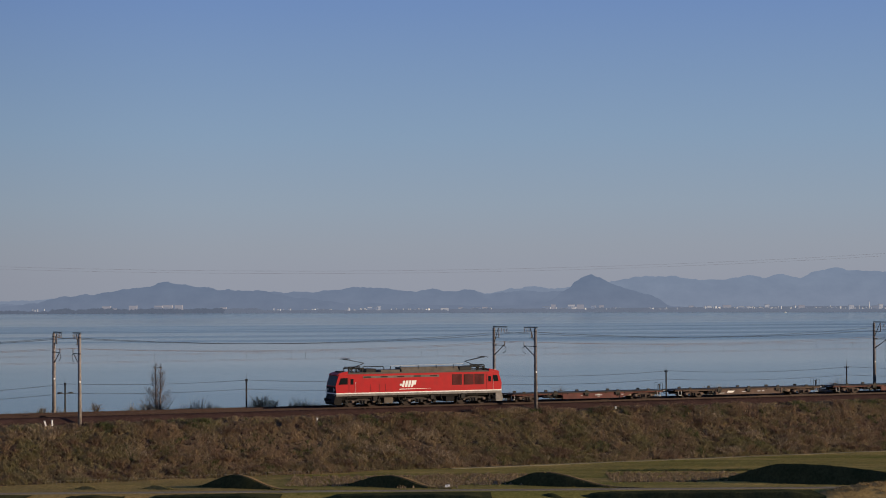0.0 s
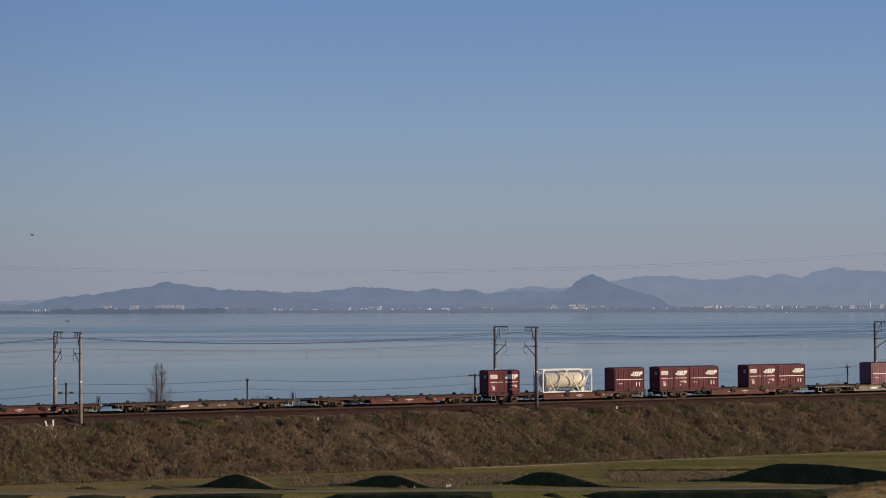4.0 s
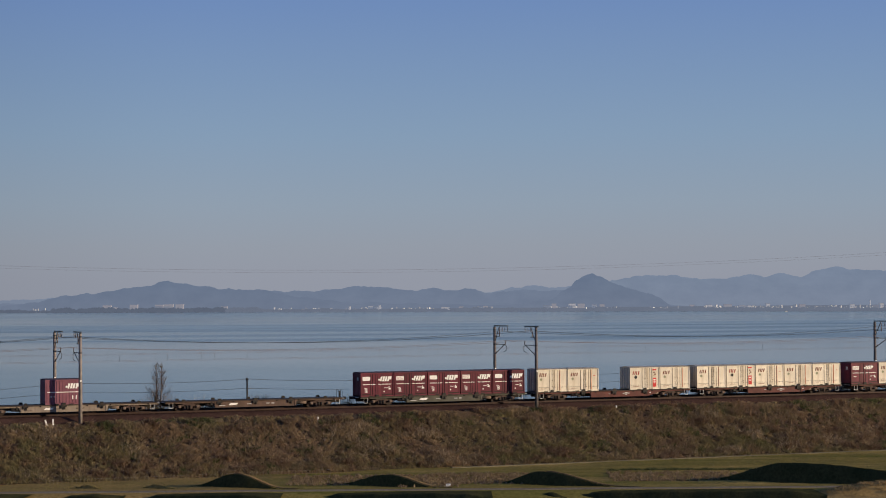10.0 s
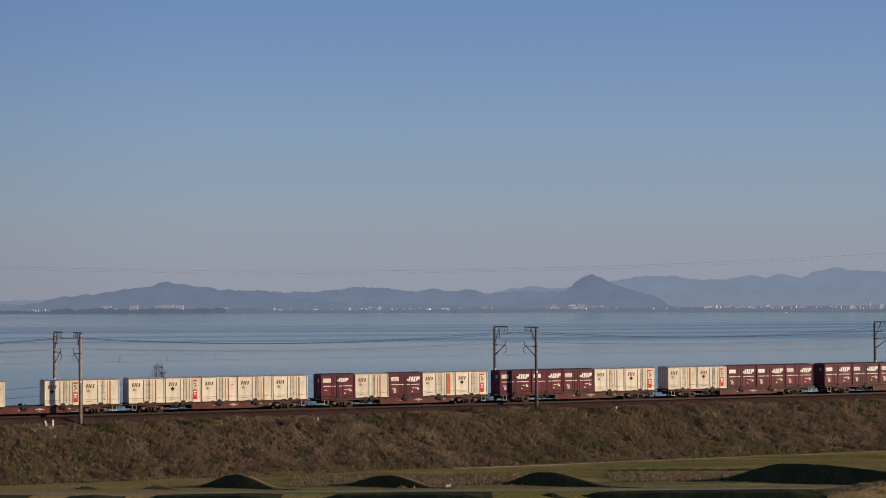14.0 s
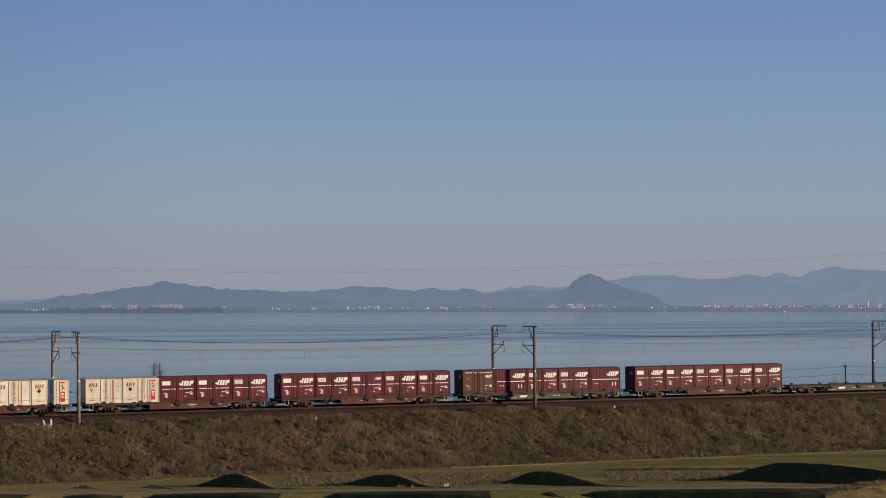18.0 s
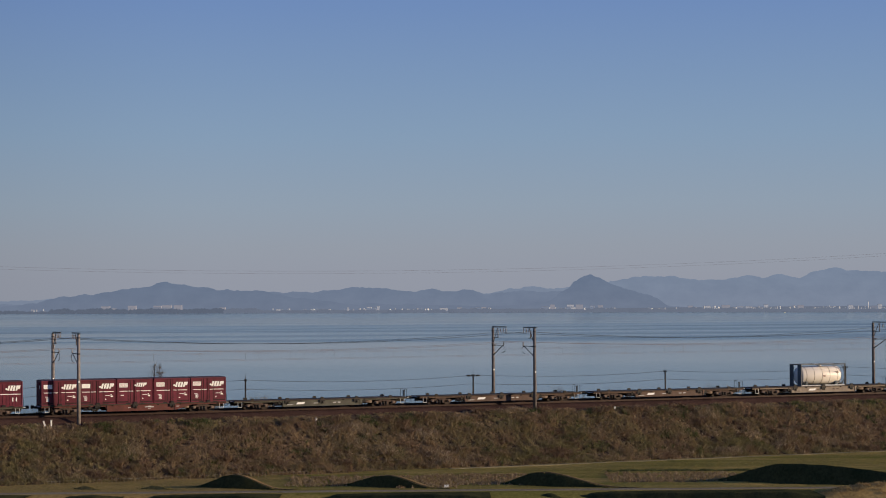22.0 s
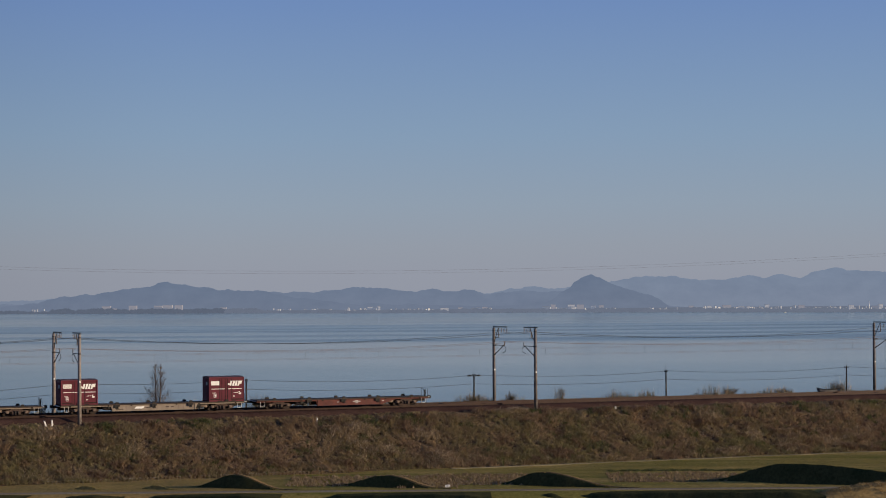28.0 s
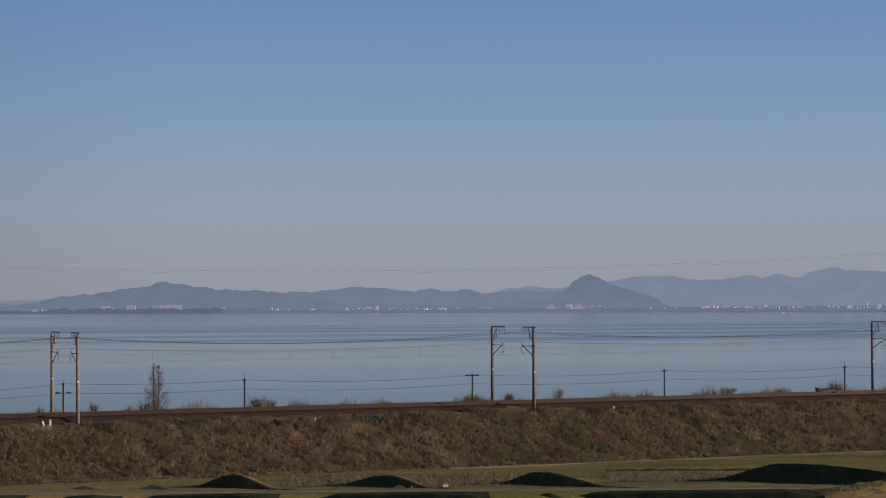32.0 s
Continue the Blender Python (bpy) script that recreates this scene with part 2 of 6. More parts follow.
M = {
    "loco_red": paint("loco_red", (0.42, 0.007, 0.011), 0.5, amount=0.12, var=0.1),
    "grey_band": paint("grey_band", (0.22, 0.205, 0.19), 0.5),
    "vent_grey": paint("vent_grey", (0.155, 0.13, 0.115), 0.6),
    "pale_grey": paint("pale_grey", (0.5, 0.5, 0.5), 0.5),
    "white": paint("white", (0.86, 0.85, 0.82), 0.45, var=0.08, amount=0.12),
    "roof_grey": paint("roof_grey", (0.125, 0.103, 0.078), 0.7, amount=0.5),
    "under_grey": paint("under_grey", (0.013, 0.012, 0.011), 0.75, dirt=(0.032, 0.023, 0.018), amount=0.3, gloss=0.15),
    "dark_steel": paint("dark_steel", (0.022, 0.020, 0.019), 0.6, 0.2, dirt=(0.04, 0.03, 0.024)),
    "wheel_steel": paint("wheel_steel", (0.034, 0.023, 0.019), 0.6, 0.2),
    "grille": paint("grille", (0.13, 0.010, 0.011), 0.6),
    "grille_dark": paint("grille_dark", (0.055, 0.008, 0.008), 0.7),
    "glass_dark": paint("glass_dark", (0.010, 0.012, 0.014), 0.3, var=0.05, amount=0.02, gloss=0.06),
    "lamp_glass": paint("lamp_glass", (0.6, 0.6, 0.58), 0.1, var=0.02, amount=0.0),
    "maroon": paint("maroon", (0.140, 0.019, 0.036), 0.55, var=0.20, dirt=(0.055, 0.020, 0.024), amount=0.42, vary=0.3),
    "maroon_pale": paint("maroon_pale", (0.22, 0.085, 0.115), 0.5, var=0.15, dirt=(0.08, 0.04, 0.045), amount=0.3),
    "maroon_roof": paint("maroon_roof", (0.085, 0.050, 0.058), 0.8, amount=0.4),
    "maroon_dark": paint("maroon_dark", (0.028, 0.006, 0.008), 0.6),
    "rust_brown": paint("rust_brown", (0.100, 0.040, 0.030), 0.6, var=0.2, amount=0.3),
    "cream": paint("cream", (0.84, 0.765, 0.625), 0.5, var=0.12, dirt=(0.40, 0.29, 0.17), amount=0.42, scale=0.9, vary=0.22),
    "tank_white": paint("tank_white", (0.80, 0.74, 0.66), 0.4, var=0.06, dirt=(0.30, 0.16, 0.07), amount=0.22, scale=0.8),
    # cream darkened in the paint for the shade on the end walls
    "cream_end_shade": paint("cream_end_shade", (0.40, 0.36, 0.31), 0.6, var=0.15, amount=0.35),
    "cream_roof": paint("cream_roof", (0.50, 0.46, 0.38), 0.7, var=0.12),
    "seam": paint("seam", (0.13, 0.10, 0.072), 0.6),
    "mark_red": paint("mark_red", (0.55, 0.035, 0.03), 0.45, var=0.08, amount=0.1),
    "mark_dim_red": paint("mark_dim_red", (0.30, 0.06, 0.045), 0.5, amount=0.15),
    "mark_orange": paint("mark_orange", (0.55, 0.14, 0.04), 0.45, var=0.08, amount=0.1),
    "mark_rust": paint("mark_rust", (0.30, 0.12, 0.06), 0.5, amount=0.2),
    "label_ink": paint("label_ink", (0.35, 0.2, 0.21), 0.5),
    "mark_brown": paint("mark_brown", (0.16, 0.045, 0.025), 0.5, amount=0.1),
    "mark_green": paint("mark_green", (0.25, 0.26, 0.16), 0.5, amount=0.1),
    "mark_black": paint("mark_black", (0.015, 0.015, 0.015), 0.5, amount=0.05),
    "sill_red": paint("sill_red", (0.112, 0.033, 0.028), 0.65, var=0.25, amount=0.45),
    "sill_ochre": paint("sill_ochre", (0.105, 0.066, 0.050), 0.7, var=0.25, amount=0.5),
    "sill_tan": paint("sill_tan", (0.25, 0.205, 0.165), 0.7, var=0.2, dirt=(0.10, 0.06, 0.04), amount=0.45),
    "sill_green": paint("sill_green", (0.085, 0.083, 0.066), 0.7, var=0.25, amount=0.45),
    "deck": paint("deck", (0.016, 0.013, 0.012), 0.8, dirt=(0.04, 0.028, 0.02), amount=0.3),
    "deck_rim": paint("deck_rim", (0.055, 0.038, 0.030), 0.75, amount=0.4),
    "bogie": paint("bogie", (0.070, 0.044, 0.036), 0.75, amount=0.45),
    "axle_tan": paint("axle_tan", (0.17, 0.125, 0.10), 0.8, var=0.3, amount=0.5),
    "loco_frame": paint("loco_frame", (0.045, 0.040, 0.036), 0.7, dirt=(0.11, 0.085, 0.07), amount=0.5, gloss=0.15),
    "tank_blue": paint("tank_blue", (0.07, 0.085, 0.10), 0.5),
    "concrete": paint("concrete", (0.235, 0.205, 0.19), 0.85, var=0.22, amount=0.4, scale=3),
    # stained concrete toned darker overall, standing in for the masts' shaded sides
    "shade_stained_concrete": paint("shade_stained_concrete", (0.150, 0.131, 0.124), 0.8, var=0.25, dirt=(0.045, 0.036, 0.030), amount=0.5, scale=3),
    "wire": paint("wire", (0.03, 0.028, 0.028), 0.5, 0.2),
    "copper": paint("copper", (0.21, 0.145, 0.13), 0.5, 0.1),
    "galvanised": paint("galvanised", (0.06, 0.057, 0.055), 0.55, 0.4),
    "insulator": paint("insulator", (0.20, 0.16, 0.14), 0.3),
    "rail_steel": paint("rail_steel", (0.050, 0.028, 0.021), 0.6, 0.2),
    "bark": paint("bark", (0.105, 0.078, 0.066), 0.9),
    "plumage": paint("plumage", (0.03, 0.03, 0.032), 0.7),
    "boat_hull": paint("boat_hull", (0.14, 0.14, 0.145), 0.5),
    "twigs": islands("twigs", [(0, (0.11, 0.08, 0.06)), (1, (0.24, 0.17, 0.125))]),
    "weeds": islands("weeds", [(0, (0.284, 0.196, 0.123)), (0.4, (0.328, 0.233, 0.148)), (0.75, (0.354, 0.262, 0.165)), (0.92, (0.306, 0.256, 0.138)),
                               (1, (0.362, 0.280, 0.178))], patch=(0.212, 0.199, 0.090), patch_scale=0.13, tint=(0.242, 0.154, 0.105)),
    "bramble": islands("bramble", [(0, (0.165, 0.110, 0.073)), (0.6, (0.225, 0.152, 0.100)), (1, (0.29, 0.20, 0.13))]),
    "dry_grass": islands("dry_grass", [(0, (0.276, 0.186, 0.084)), (0.6, (0.408, 0.288, 0.132)), (1, (0.552, 0.408, 0.216))]),
    "leafy": islands("leafy", [(0, (0.076, 0.090, 0.036)), (0.6, (0.116, 0.130, 0.056)), (1, (0.178, 0.172, 0.084))]),
    "lawn": islands("lawn", [(0, (0.180, 0.158, 0.052)), (0.6, (0.248, 0.208, 0.078)), (1, (0.335, 0.262, 0.115))]),
    "straw": islands("straw", [(0, (0.230, 0.167, 0.103)), (0.5, (0.356, 0.276, 0.172)), (1, (0.552, 0.448, 0.310))]),
    "stubble": islands("stubble", [(0, (0.16, 0.108, 0.060)), (0.5, (0.27, 0.195, 0.115)), (1, (0.46, 0.36, 0.23))]),
    "reeds": islands("reeds", [(0, (0.06, 0.06, 0.03)), (0.5, (0.14, 0.11, 0.06)), (1, (0.26, 0.21, 0.14))]),
    "bank_soil": soil("bank_soil", [(0.3, (0.085, 0.058, 0.040)), (0.55, (0.12, 0.083, 0.054)), (0.75, (0.10, 0.083, 0.047))], 0.35, 2.2, bump=0.15),
    "ballast": soil("ballast", [(0.3, (0.045, 0.027, 0.022)), (0.7, (0.080, 0.047, 0.038))], 0.9, 7, bump=0.06, strength=0.7),
    "sleeper": paint("sleeper", (0.046, 0.027, 0.021), 0.9),
    "field": field_material(),
    "dry_turf": soil("dry_turf", [(0.3, (0.30, 0.20, 0.075)), (0.7, (0.40, 0.275, 0.11))], 0.5, 4.0, bump=0.06),
    "worn_earth": soil("worn_earth", [(0.3, (0.17, 0.115, 0.055)), (0.7, (0.26, 0.175, 0.085))], 0.6, 5, bump=0.04),
    "trodden": soil("trodden", [(0.3, (0.15, 0.13, 0.08)), (0.7, (0.22, 0.19, 0.12))], 0.3, 5, bump=0.02),
    # grass toned dark so that the bank faces read as shaded
    "shade_turf": soil("shade_turf", [(0.3, (0.038, 0.044, 0.019)), (0.7, (0.075, 0.068, 0.03))], 0.4, 4.0, bump=0.06),
    "road": soil("road", [(0.3, (0.20, 0.165, 0.115)), (0.7, (0.27, 0.225, 0.16))], 0.3, 5, bump=0.02),
    "lake": lake_material(),
    # hill colours: forest, then the haze glow and its share
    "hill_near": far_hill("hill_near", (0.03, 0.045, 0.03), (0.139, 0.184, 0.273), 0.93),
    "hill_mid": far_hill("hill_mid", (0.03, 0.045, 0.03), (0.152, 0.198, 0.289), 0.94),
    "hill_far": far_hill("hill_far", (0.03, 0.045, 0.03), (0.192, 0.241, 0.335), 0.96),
    # town and shore colours also emit a share of painted haze
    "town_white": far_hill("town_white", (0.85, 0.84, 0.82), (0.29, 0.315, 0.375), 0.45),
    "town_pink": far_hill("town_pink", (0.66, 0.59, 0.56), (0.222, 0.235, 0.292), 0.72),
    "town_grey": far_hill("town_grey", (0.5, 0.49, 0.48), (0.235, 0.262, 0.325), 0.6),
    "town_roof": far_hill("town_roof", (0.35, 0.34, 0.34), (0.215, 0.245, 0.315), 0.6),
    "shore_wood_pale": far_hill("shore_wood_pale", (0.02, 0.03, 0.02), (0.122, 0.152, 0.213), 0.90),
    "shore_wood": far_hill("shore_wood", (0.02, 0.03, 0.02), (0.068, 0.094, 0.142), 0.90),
}


# ---- mesh helpers ----
def finish(bm, name):
    me = bpy.data.meshes.new(name)
    bm.to_mesh(me)
    bm.free()
    return me


def part(name, bm, material, parent, label=""):
    ob = new(name, bm if isinstance(bm, bpy.types.Mesh) else finish(bm, name))
    ob.data.materials.clear()
    ob.data.materials.append(M[material])
    ob.parent = parent
    return tagged(ob, label) if label else ob


def thing(name, label, category, group="", kind="", m=None):
    ob = new(name)
    ob.empty_display_size = 0.2
    if m is not None:
        ob.matrix_basis = m
    return tagged(ob, label, category, group, kind)


def sheet(name, bm, material, label, category="", kind="structure"):
    ob = new(name, bm if isinstance(bm, bpy.types.Mesh) else finish(bm, name))
    ob.data.materials.append(M[material])
    return tagged(ob, label, category, "", kind)


def box(bm, x0, x1, y0, y1, z0, z1, bevel=0.0):
    vs = [bm.verts.new((x, y, z)) for x in (x0, x1) for y in (y0, y1) for z in (z0, z1)]
    faces = [(0, 1, 3, 2), (4, 6, 7, 5), (0, 4, 5, 1), (2, 3, 7, 6), (0, 2, 6, 4), (1, 5, 7, 3)]
    made = [bm.faces.new([vs[i] for i in f]) for f in faces]
    if bevel:
        edges = {e for f in made for e in f.edges}
        bmesh.ops.bevel(bm, geom=list(edges), offset=bevel, segments=1, affect="EDGES")
    return bm


def boxes(*rows):
    bm = bmesh.new()
    for r in rows:
        box(bm, *r)
    return bm


def prism_y(bm, pts, y0, y1):
    """A side outline in x and z, drawn across the width."""
    a = [bm.verts.new((x, y0, z)) for x, z in pts]
    b = [bm.verts.new((x, y1, z)) for x, z in pts]
    n = len(pts)
    fs = [bm.faces.new(a), bm.faces.new(b[::-1])]
    for i in range(n):
        j = (i + 1) % n
        fs.append(bm.faces.new((a[j], a[i], b[i], b[j])))
    bmesh.ops.recalc_face_normals(bm, faces=fs)
    return bm


def prism_x(bm, pts, x0, x1):
    a = [bm.verts.new((x0, y, z)) for y, z in pts]
    b = [bm.verts.new((x1, y, z)) for y, z in pts]
    n = len(pts)
    fs = [bm.faces.new(a), bm.faces.new(b[::-1])]
    for i in range(n):
        j = (i + 1) % n
        fs.append(bm.faces.new((a[j], a[i], b[i], b[j])))
    bmesh.ops.recalc_face_normals(bm, faces=fs)
    return bm


def tube(bm, pts, r0, r1=None, sides=6, caps=True):
    """A round bar along points, tapering from r0 to r1."""
    r1 = r0 if r1 is None else r1
    pts = [Vector(p) for p in pts]
    rings = []
    for i, p in enumerate(pts):
        d = (pts[min(i + 1, len(pts) - 1)] - pts[max(i - 1, 0)]).normalized()
        ref = Vector((0, 0, 1)) if abs(d.z) < 0.9 else Vector((1, 0, 0))
        u = d.cross(ref).normalized()
        v = d.cross(u)
        r = r0 + (r1 - r0) * i / max(len(pts) - 1, 1)
        rings.append([bm.verts.new(p + (u * math.cos(k * math.tau / sides) + v * math.sin(k * math.tau / sides)) * r) for k in range(sides)])
    for a, b in zip(rings, rings[1:]):
        for k in range(sides):
            f = bm.faces.new((a[k], a[(k + 1) % sides], b[(k + 1) % sides], b[k]))
            f.smooth = sides > 5
    if caps and sides > 2:
        bm.faces.new(rings[0][::-1])
        bm.faces.new(rings[-1])
    return bm


def disc(bm, x, y0, y1, z, r, sides=16):
    return tube(bm, [(x, y0, z), (x, y1, z)], r, sides=sides)


def from_arrays(name, verts, faces):
    me = bpy.data.meshes.new(name)
    me.from_pydata(verts, [], faces)
    me.update()
    return me


def grid_mesh(name, xs, ys, zfun):
    verts = [(x, y, zfun(x, y)) for y in ys for x in xs]
    n = len(xs)
    faces = [(j * n + i, j * n + i + 1, (j + 1) * n + i + 1, (j + 1) * n + i) for j in range(len(ys) - 1) for i in range(n - 1)]
    me = from_arrays(name, verts, faces)
    me.polygons.foreach_set("use_smooth", [True] * len(me.polygons))
    return me


def steps(*parts):
    """Grid lines: (start, end, step) after one another."""
    out = []
    for a, b, d in parts:
        n = max(1, round((b - a) / d))
        out += [a + (b - a) * i / n for i in range(n)]
    return out + [parts[-1][1]]


def ease(a, b, x):
    t = min(max((x - a) / (b - a), 0.0), 1.0)
    return t * t * (3 - 2 * t)


# ---- ground, embankment, road ----
FIELD = -5.8
WATER = -5.95
MOUNDS = [(-19.1, 190.4, 1.22, 4.9, 5.5), (-5.1, 190.6, 1.04, 6.2, 5.6), (9.0, 191.0, 1.20, 5.3, 8.2), (31.9, 191.6, 1.80, 9.6, 26.0),
          (-32.6, 190.0, 0.34, 1.4, 2.4), (-26.4, 190.6, 0.3, 1.2, 2.6)]
BANKS = [(-60.0, -36.4), (-34.9, -28.1), (-27.1, -14.2), (-11.2, 4.2), (8.4, 10.8), (11.2, 32.6)]
LEAN = radians(23)


def mound_crest(i, a):
    cx, cy, top, left, right = MOUNDS[i]
    t = -a / left if a < 0 else a / right
    return top * (0.5 + 0.5 * math.cos(math.pi * min(t, 1.0))) ** 1.28


def mound_height(x, y):
    h = 0.0
    for i, (cx, cy, top, left, right) in enumerate(MOUNDS):
        a = (x - cx) * math.cos(LEAN) - (y - cy) * math.sin(LEAN)
        b = (x - cx) * math.sin(LEAN) + (y - cy) * math.cos(LEAN)
        crest = mound_crest(i, a)
        if -crest / 2.6 < b < crest / 0.3:
            h = max(h, crest * (1 + b / (crest / 2.6)) if b < 0 else crest * (1 - b * 0.3 / crest))
    return h


def build_mounds():
    """Grassy earth banks at the field's edge: steep towards the road, gentle behind."""
    for i, (cx, cy, top, left, right) in enumerate(MOUNDS):
        us = steps((-left, right, 0.25))
        vs = [-1.25, -1.0, -0.8, -0.6, -0.4, -0.2, -0.06, 0.0, 0.06, 0.2, 0.4, 0.65, 0.9, 1.1]
        verts, faces = [], []
        for u in us:
            crest = max(mound_crest(i, u), 0.02)
            for v in vs:
                b = v * crest / 2.6 if v < 0 else v * crest / 0.3
                x = cx + u * math.cos(LEAN) + b * math.sin(LEAN)
                y = cy - u * math.sin(LEAN) + b * math.cos(LEAN)
                h = crest * (1 - abs(v) ** 1.15) if abs(v) < 1 else -0.4 * (abs(v) - 1)
                w = 0.05 * noise.noise(Vector((x * 0.9, y * 0.9, 2))) + 0.03 * noise.noise(Vector((x * 3, y * 3, 4)))
                verts.append((x, y + w, FIELD + h + w * (abs(v) < 1)))
        n = len(vs)
        faces = [(k * n + j, k * n + j + 1, (k + 1) * n + j + 1, (k + 1) * n + j) for k in range(len(us) - 1) for j in range(n - 1)]
        me = from_arrays("earth_bank", verts, faces)
        bm = bmesh.new()
        bm.from_mesh(me)
        bmesh.ops.recalc_face_normals(bm, faces=bm.faces[:])
        if sum(f.normal.z for f in bm.faces) < 0:
            bmesh.ops.reverse_faces(bm, faces=bm.faces[:])
        # the larger banks take the grass that has shade in its colour
        sheet("earth_bank", bm, "shade_turf" if top > 0.5 else "field", "steep grassy earth bank at the edge of the field", "bank")


def build_bank_paths():
    """Narrow worn paths that run down behind the crests of the earth banks."""
    for i in (0, 1, 2):
        cx, cy, top, left, right = MOUNDS[i]
        verts, faces = [], []
        us = steps((-0.6, right * 1.12, 0.3))
        for k, u in enumerate(us):
            crest = mound_crest(i, u)
            lift = 0.10 * ease(-0.6, 0.6, u) + 0.02 * noise.noise(Vector((u * 2, i, 0)))
            for b, dz in ((0.04, -0.10), (0.10, lift), (0.75, lift + 0.03), (0.95, -0.25)):
                verts.append((cx + u * math.cos(LEAN) + b * math.sin(LEAN), cy - u * math.sin(LEAN) + b * math.cos(LEAN), FIELD + crest + dz - 0.12 * b))
            if k:
                faces += [((k - 1) * 4 + q, k * 4 + q, k * 4 + q + 1, (k - 1) * 4 + q + 1) for q in range(3)]
        sheet("bank_path", from_arrays("bank_path", verts, faces), "worn_earth", "narrow worn brown path along an earth bank", "path")


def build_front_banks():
    """Rough banks below the road, in grass darkened to stand in for shade, swinging out from it so that their faces
    turn from the sun.
    """
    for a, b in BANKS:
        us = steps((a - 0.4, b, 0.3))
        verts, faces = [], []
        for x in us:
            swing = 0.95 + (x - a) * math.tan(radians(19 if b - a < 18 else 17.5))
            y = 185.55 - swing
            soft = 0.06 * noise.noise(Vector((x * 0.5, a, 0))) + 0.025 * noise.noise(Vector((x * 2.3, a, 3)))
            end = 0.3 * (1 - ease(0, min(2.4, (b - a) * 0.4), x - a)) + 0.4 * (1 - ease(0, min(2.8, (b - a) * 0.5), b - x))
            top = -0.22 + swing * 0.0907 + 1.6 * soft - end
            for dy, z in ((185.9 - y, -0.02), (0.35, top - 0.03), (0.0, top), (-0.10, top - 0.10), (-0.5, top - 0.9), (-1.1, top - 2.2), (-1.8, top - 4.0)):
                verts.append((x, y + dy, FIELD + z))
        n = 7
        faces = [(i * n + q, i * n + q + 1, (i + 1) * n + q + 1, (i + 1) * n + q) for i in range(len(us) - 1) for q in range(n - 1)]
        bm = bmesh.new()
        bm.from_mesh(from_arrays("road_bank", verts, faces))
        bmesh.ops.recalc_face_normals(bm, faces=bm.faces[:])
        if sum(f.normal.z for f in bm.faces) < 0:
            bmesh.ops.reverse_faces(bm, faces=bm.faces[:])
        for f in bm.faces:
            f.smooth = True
        sheet("road_bank", bm, "shade_turf", "rough grass bank below the farm road, darkened in colour for shade", "bank")
    # a knoll of dry grass where the road leaves
    xs, ys = steps((30, 58, 0.5)), steps((180, 186.2, 0.3))
    sheet("grass_knoll", grid_mesh("grass_knoll", xs, ys, knoll_height), "dry_turf", "low knoll of dry brown grass beside the farm road", "bank")


def knoll_height(x, y):
    r = math.hypot((x - 42) / (9.5 if x < 42 else 14), (y - 184.0) / (1.5 if y < 184 else 2.4))
    return FIELD - 0.5 + 1.28 * math.cos(math.pi / 2 * min(r, 1.0)) ** 0.7 + 0.05 * noise.noise(Vector((x, y, 9)))


def ground_height(x, y):
    p = Vector((x, y, 0)) - ORIGIN
    off = p.dot(ACROSS)
    wob = 0.10 * noise.noise(Vector((x * 0.13, y * 0.13, 0))) + 0.05 * noise.noise(Vector((x * 0.7, y * 0.7, 3)))
    if off > 18:
        z = -6.2 - 3 * ease(30, 46, off)
        return z
    z = FIELD + wob * ease(188.3, 190, y)
    if y < 185.1:
        z -= min((185.1 - y) * 0.4, 2.3)
    if y < 172:
        z += 17.6 * (1 - ease(-6, 172, y)) ** 1.15
    if y < 0:
        z = max(z, 9.2 + 0.12 * (-y))
    return z


def build_ground():
    xs = steps((-4500, -300, 300), (-300, -62, 14), (-62, 72, 0.45), (72, 320, 14), (320, 4500, 300))
    ys = steps((-900, 0, 60), (0, 172, 8), (172, 188, 0.3), (188, 222, 0.8), (222, 300, 3), (300, 700, 40), (700, 4950, 250))
    sheet("ground", grid_mesh("ground", xs, ys, ground_height), "field", "winter field of short green and straw-brown grass below a railway embankment", "ground")


BED = [(-13.4, -6.4), (-12.7, -5.72), (-11.2, -5.05), (-8.6, -3.5), (-6.2, -2.05), (-4.5, -1.05), (-3.8, -0.90), (-2.95, -0.86)]
FARBED = [(7.1, -0.86), (8.2, -0.80), (12.8, -0.95), (16.0, -2.4), (22.0, -5.4), (31.0, -6.9)]


ROUGH = 0.22


def swell(s, off):
    return noise.noise(Vector((s * 0.35, off * 0.35, 1))) + 0.5 * noise.noise(Vector((s * 1.1, off * 1.1, 5)))


def extrude_bed(name, profile, s_lines, rough):
    verts, faces = [], []
    n = len(profile)
    for i, s in enumerate(s_lines):
        for off, z in profile:
            verts.append(rail(s, off, z + rough * swell(s, off)))
        if i:
            faces += [((i - 1) * n + k, i * n + k, i * n + k + 1, (i - 1) * n + k + 1) for k in range(n - 1)]
    me = from_arrays(name, verts, faces)
    me.polygons.foreach_set("use_smooth", [True] * len(me.polygons))
    return me


def refine(profile, step):
    out = []
    for (a, za), (b, zb) in zip(profile, profile[1:]):
        n = max(1, round((b - a) / step))
        out += [(a + (b - a) * i / n, za + (zb - za) * i / n) for i in range(n)]
    return out + [profile[-1]]


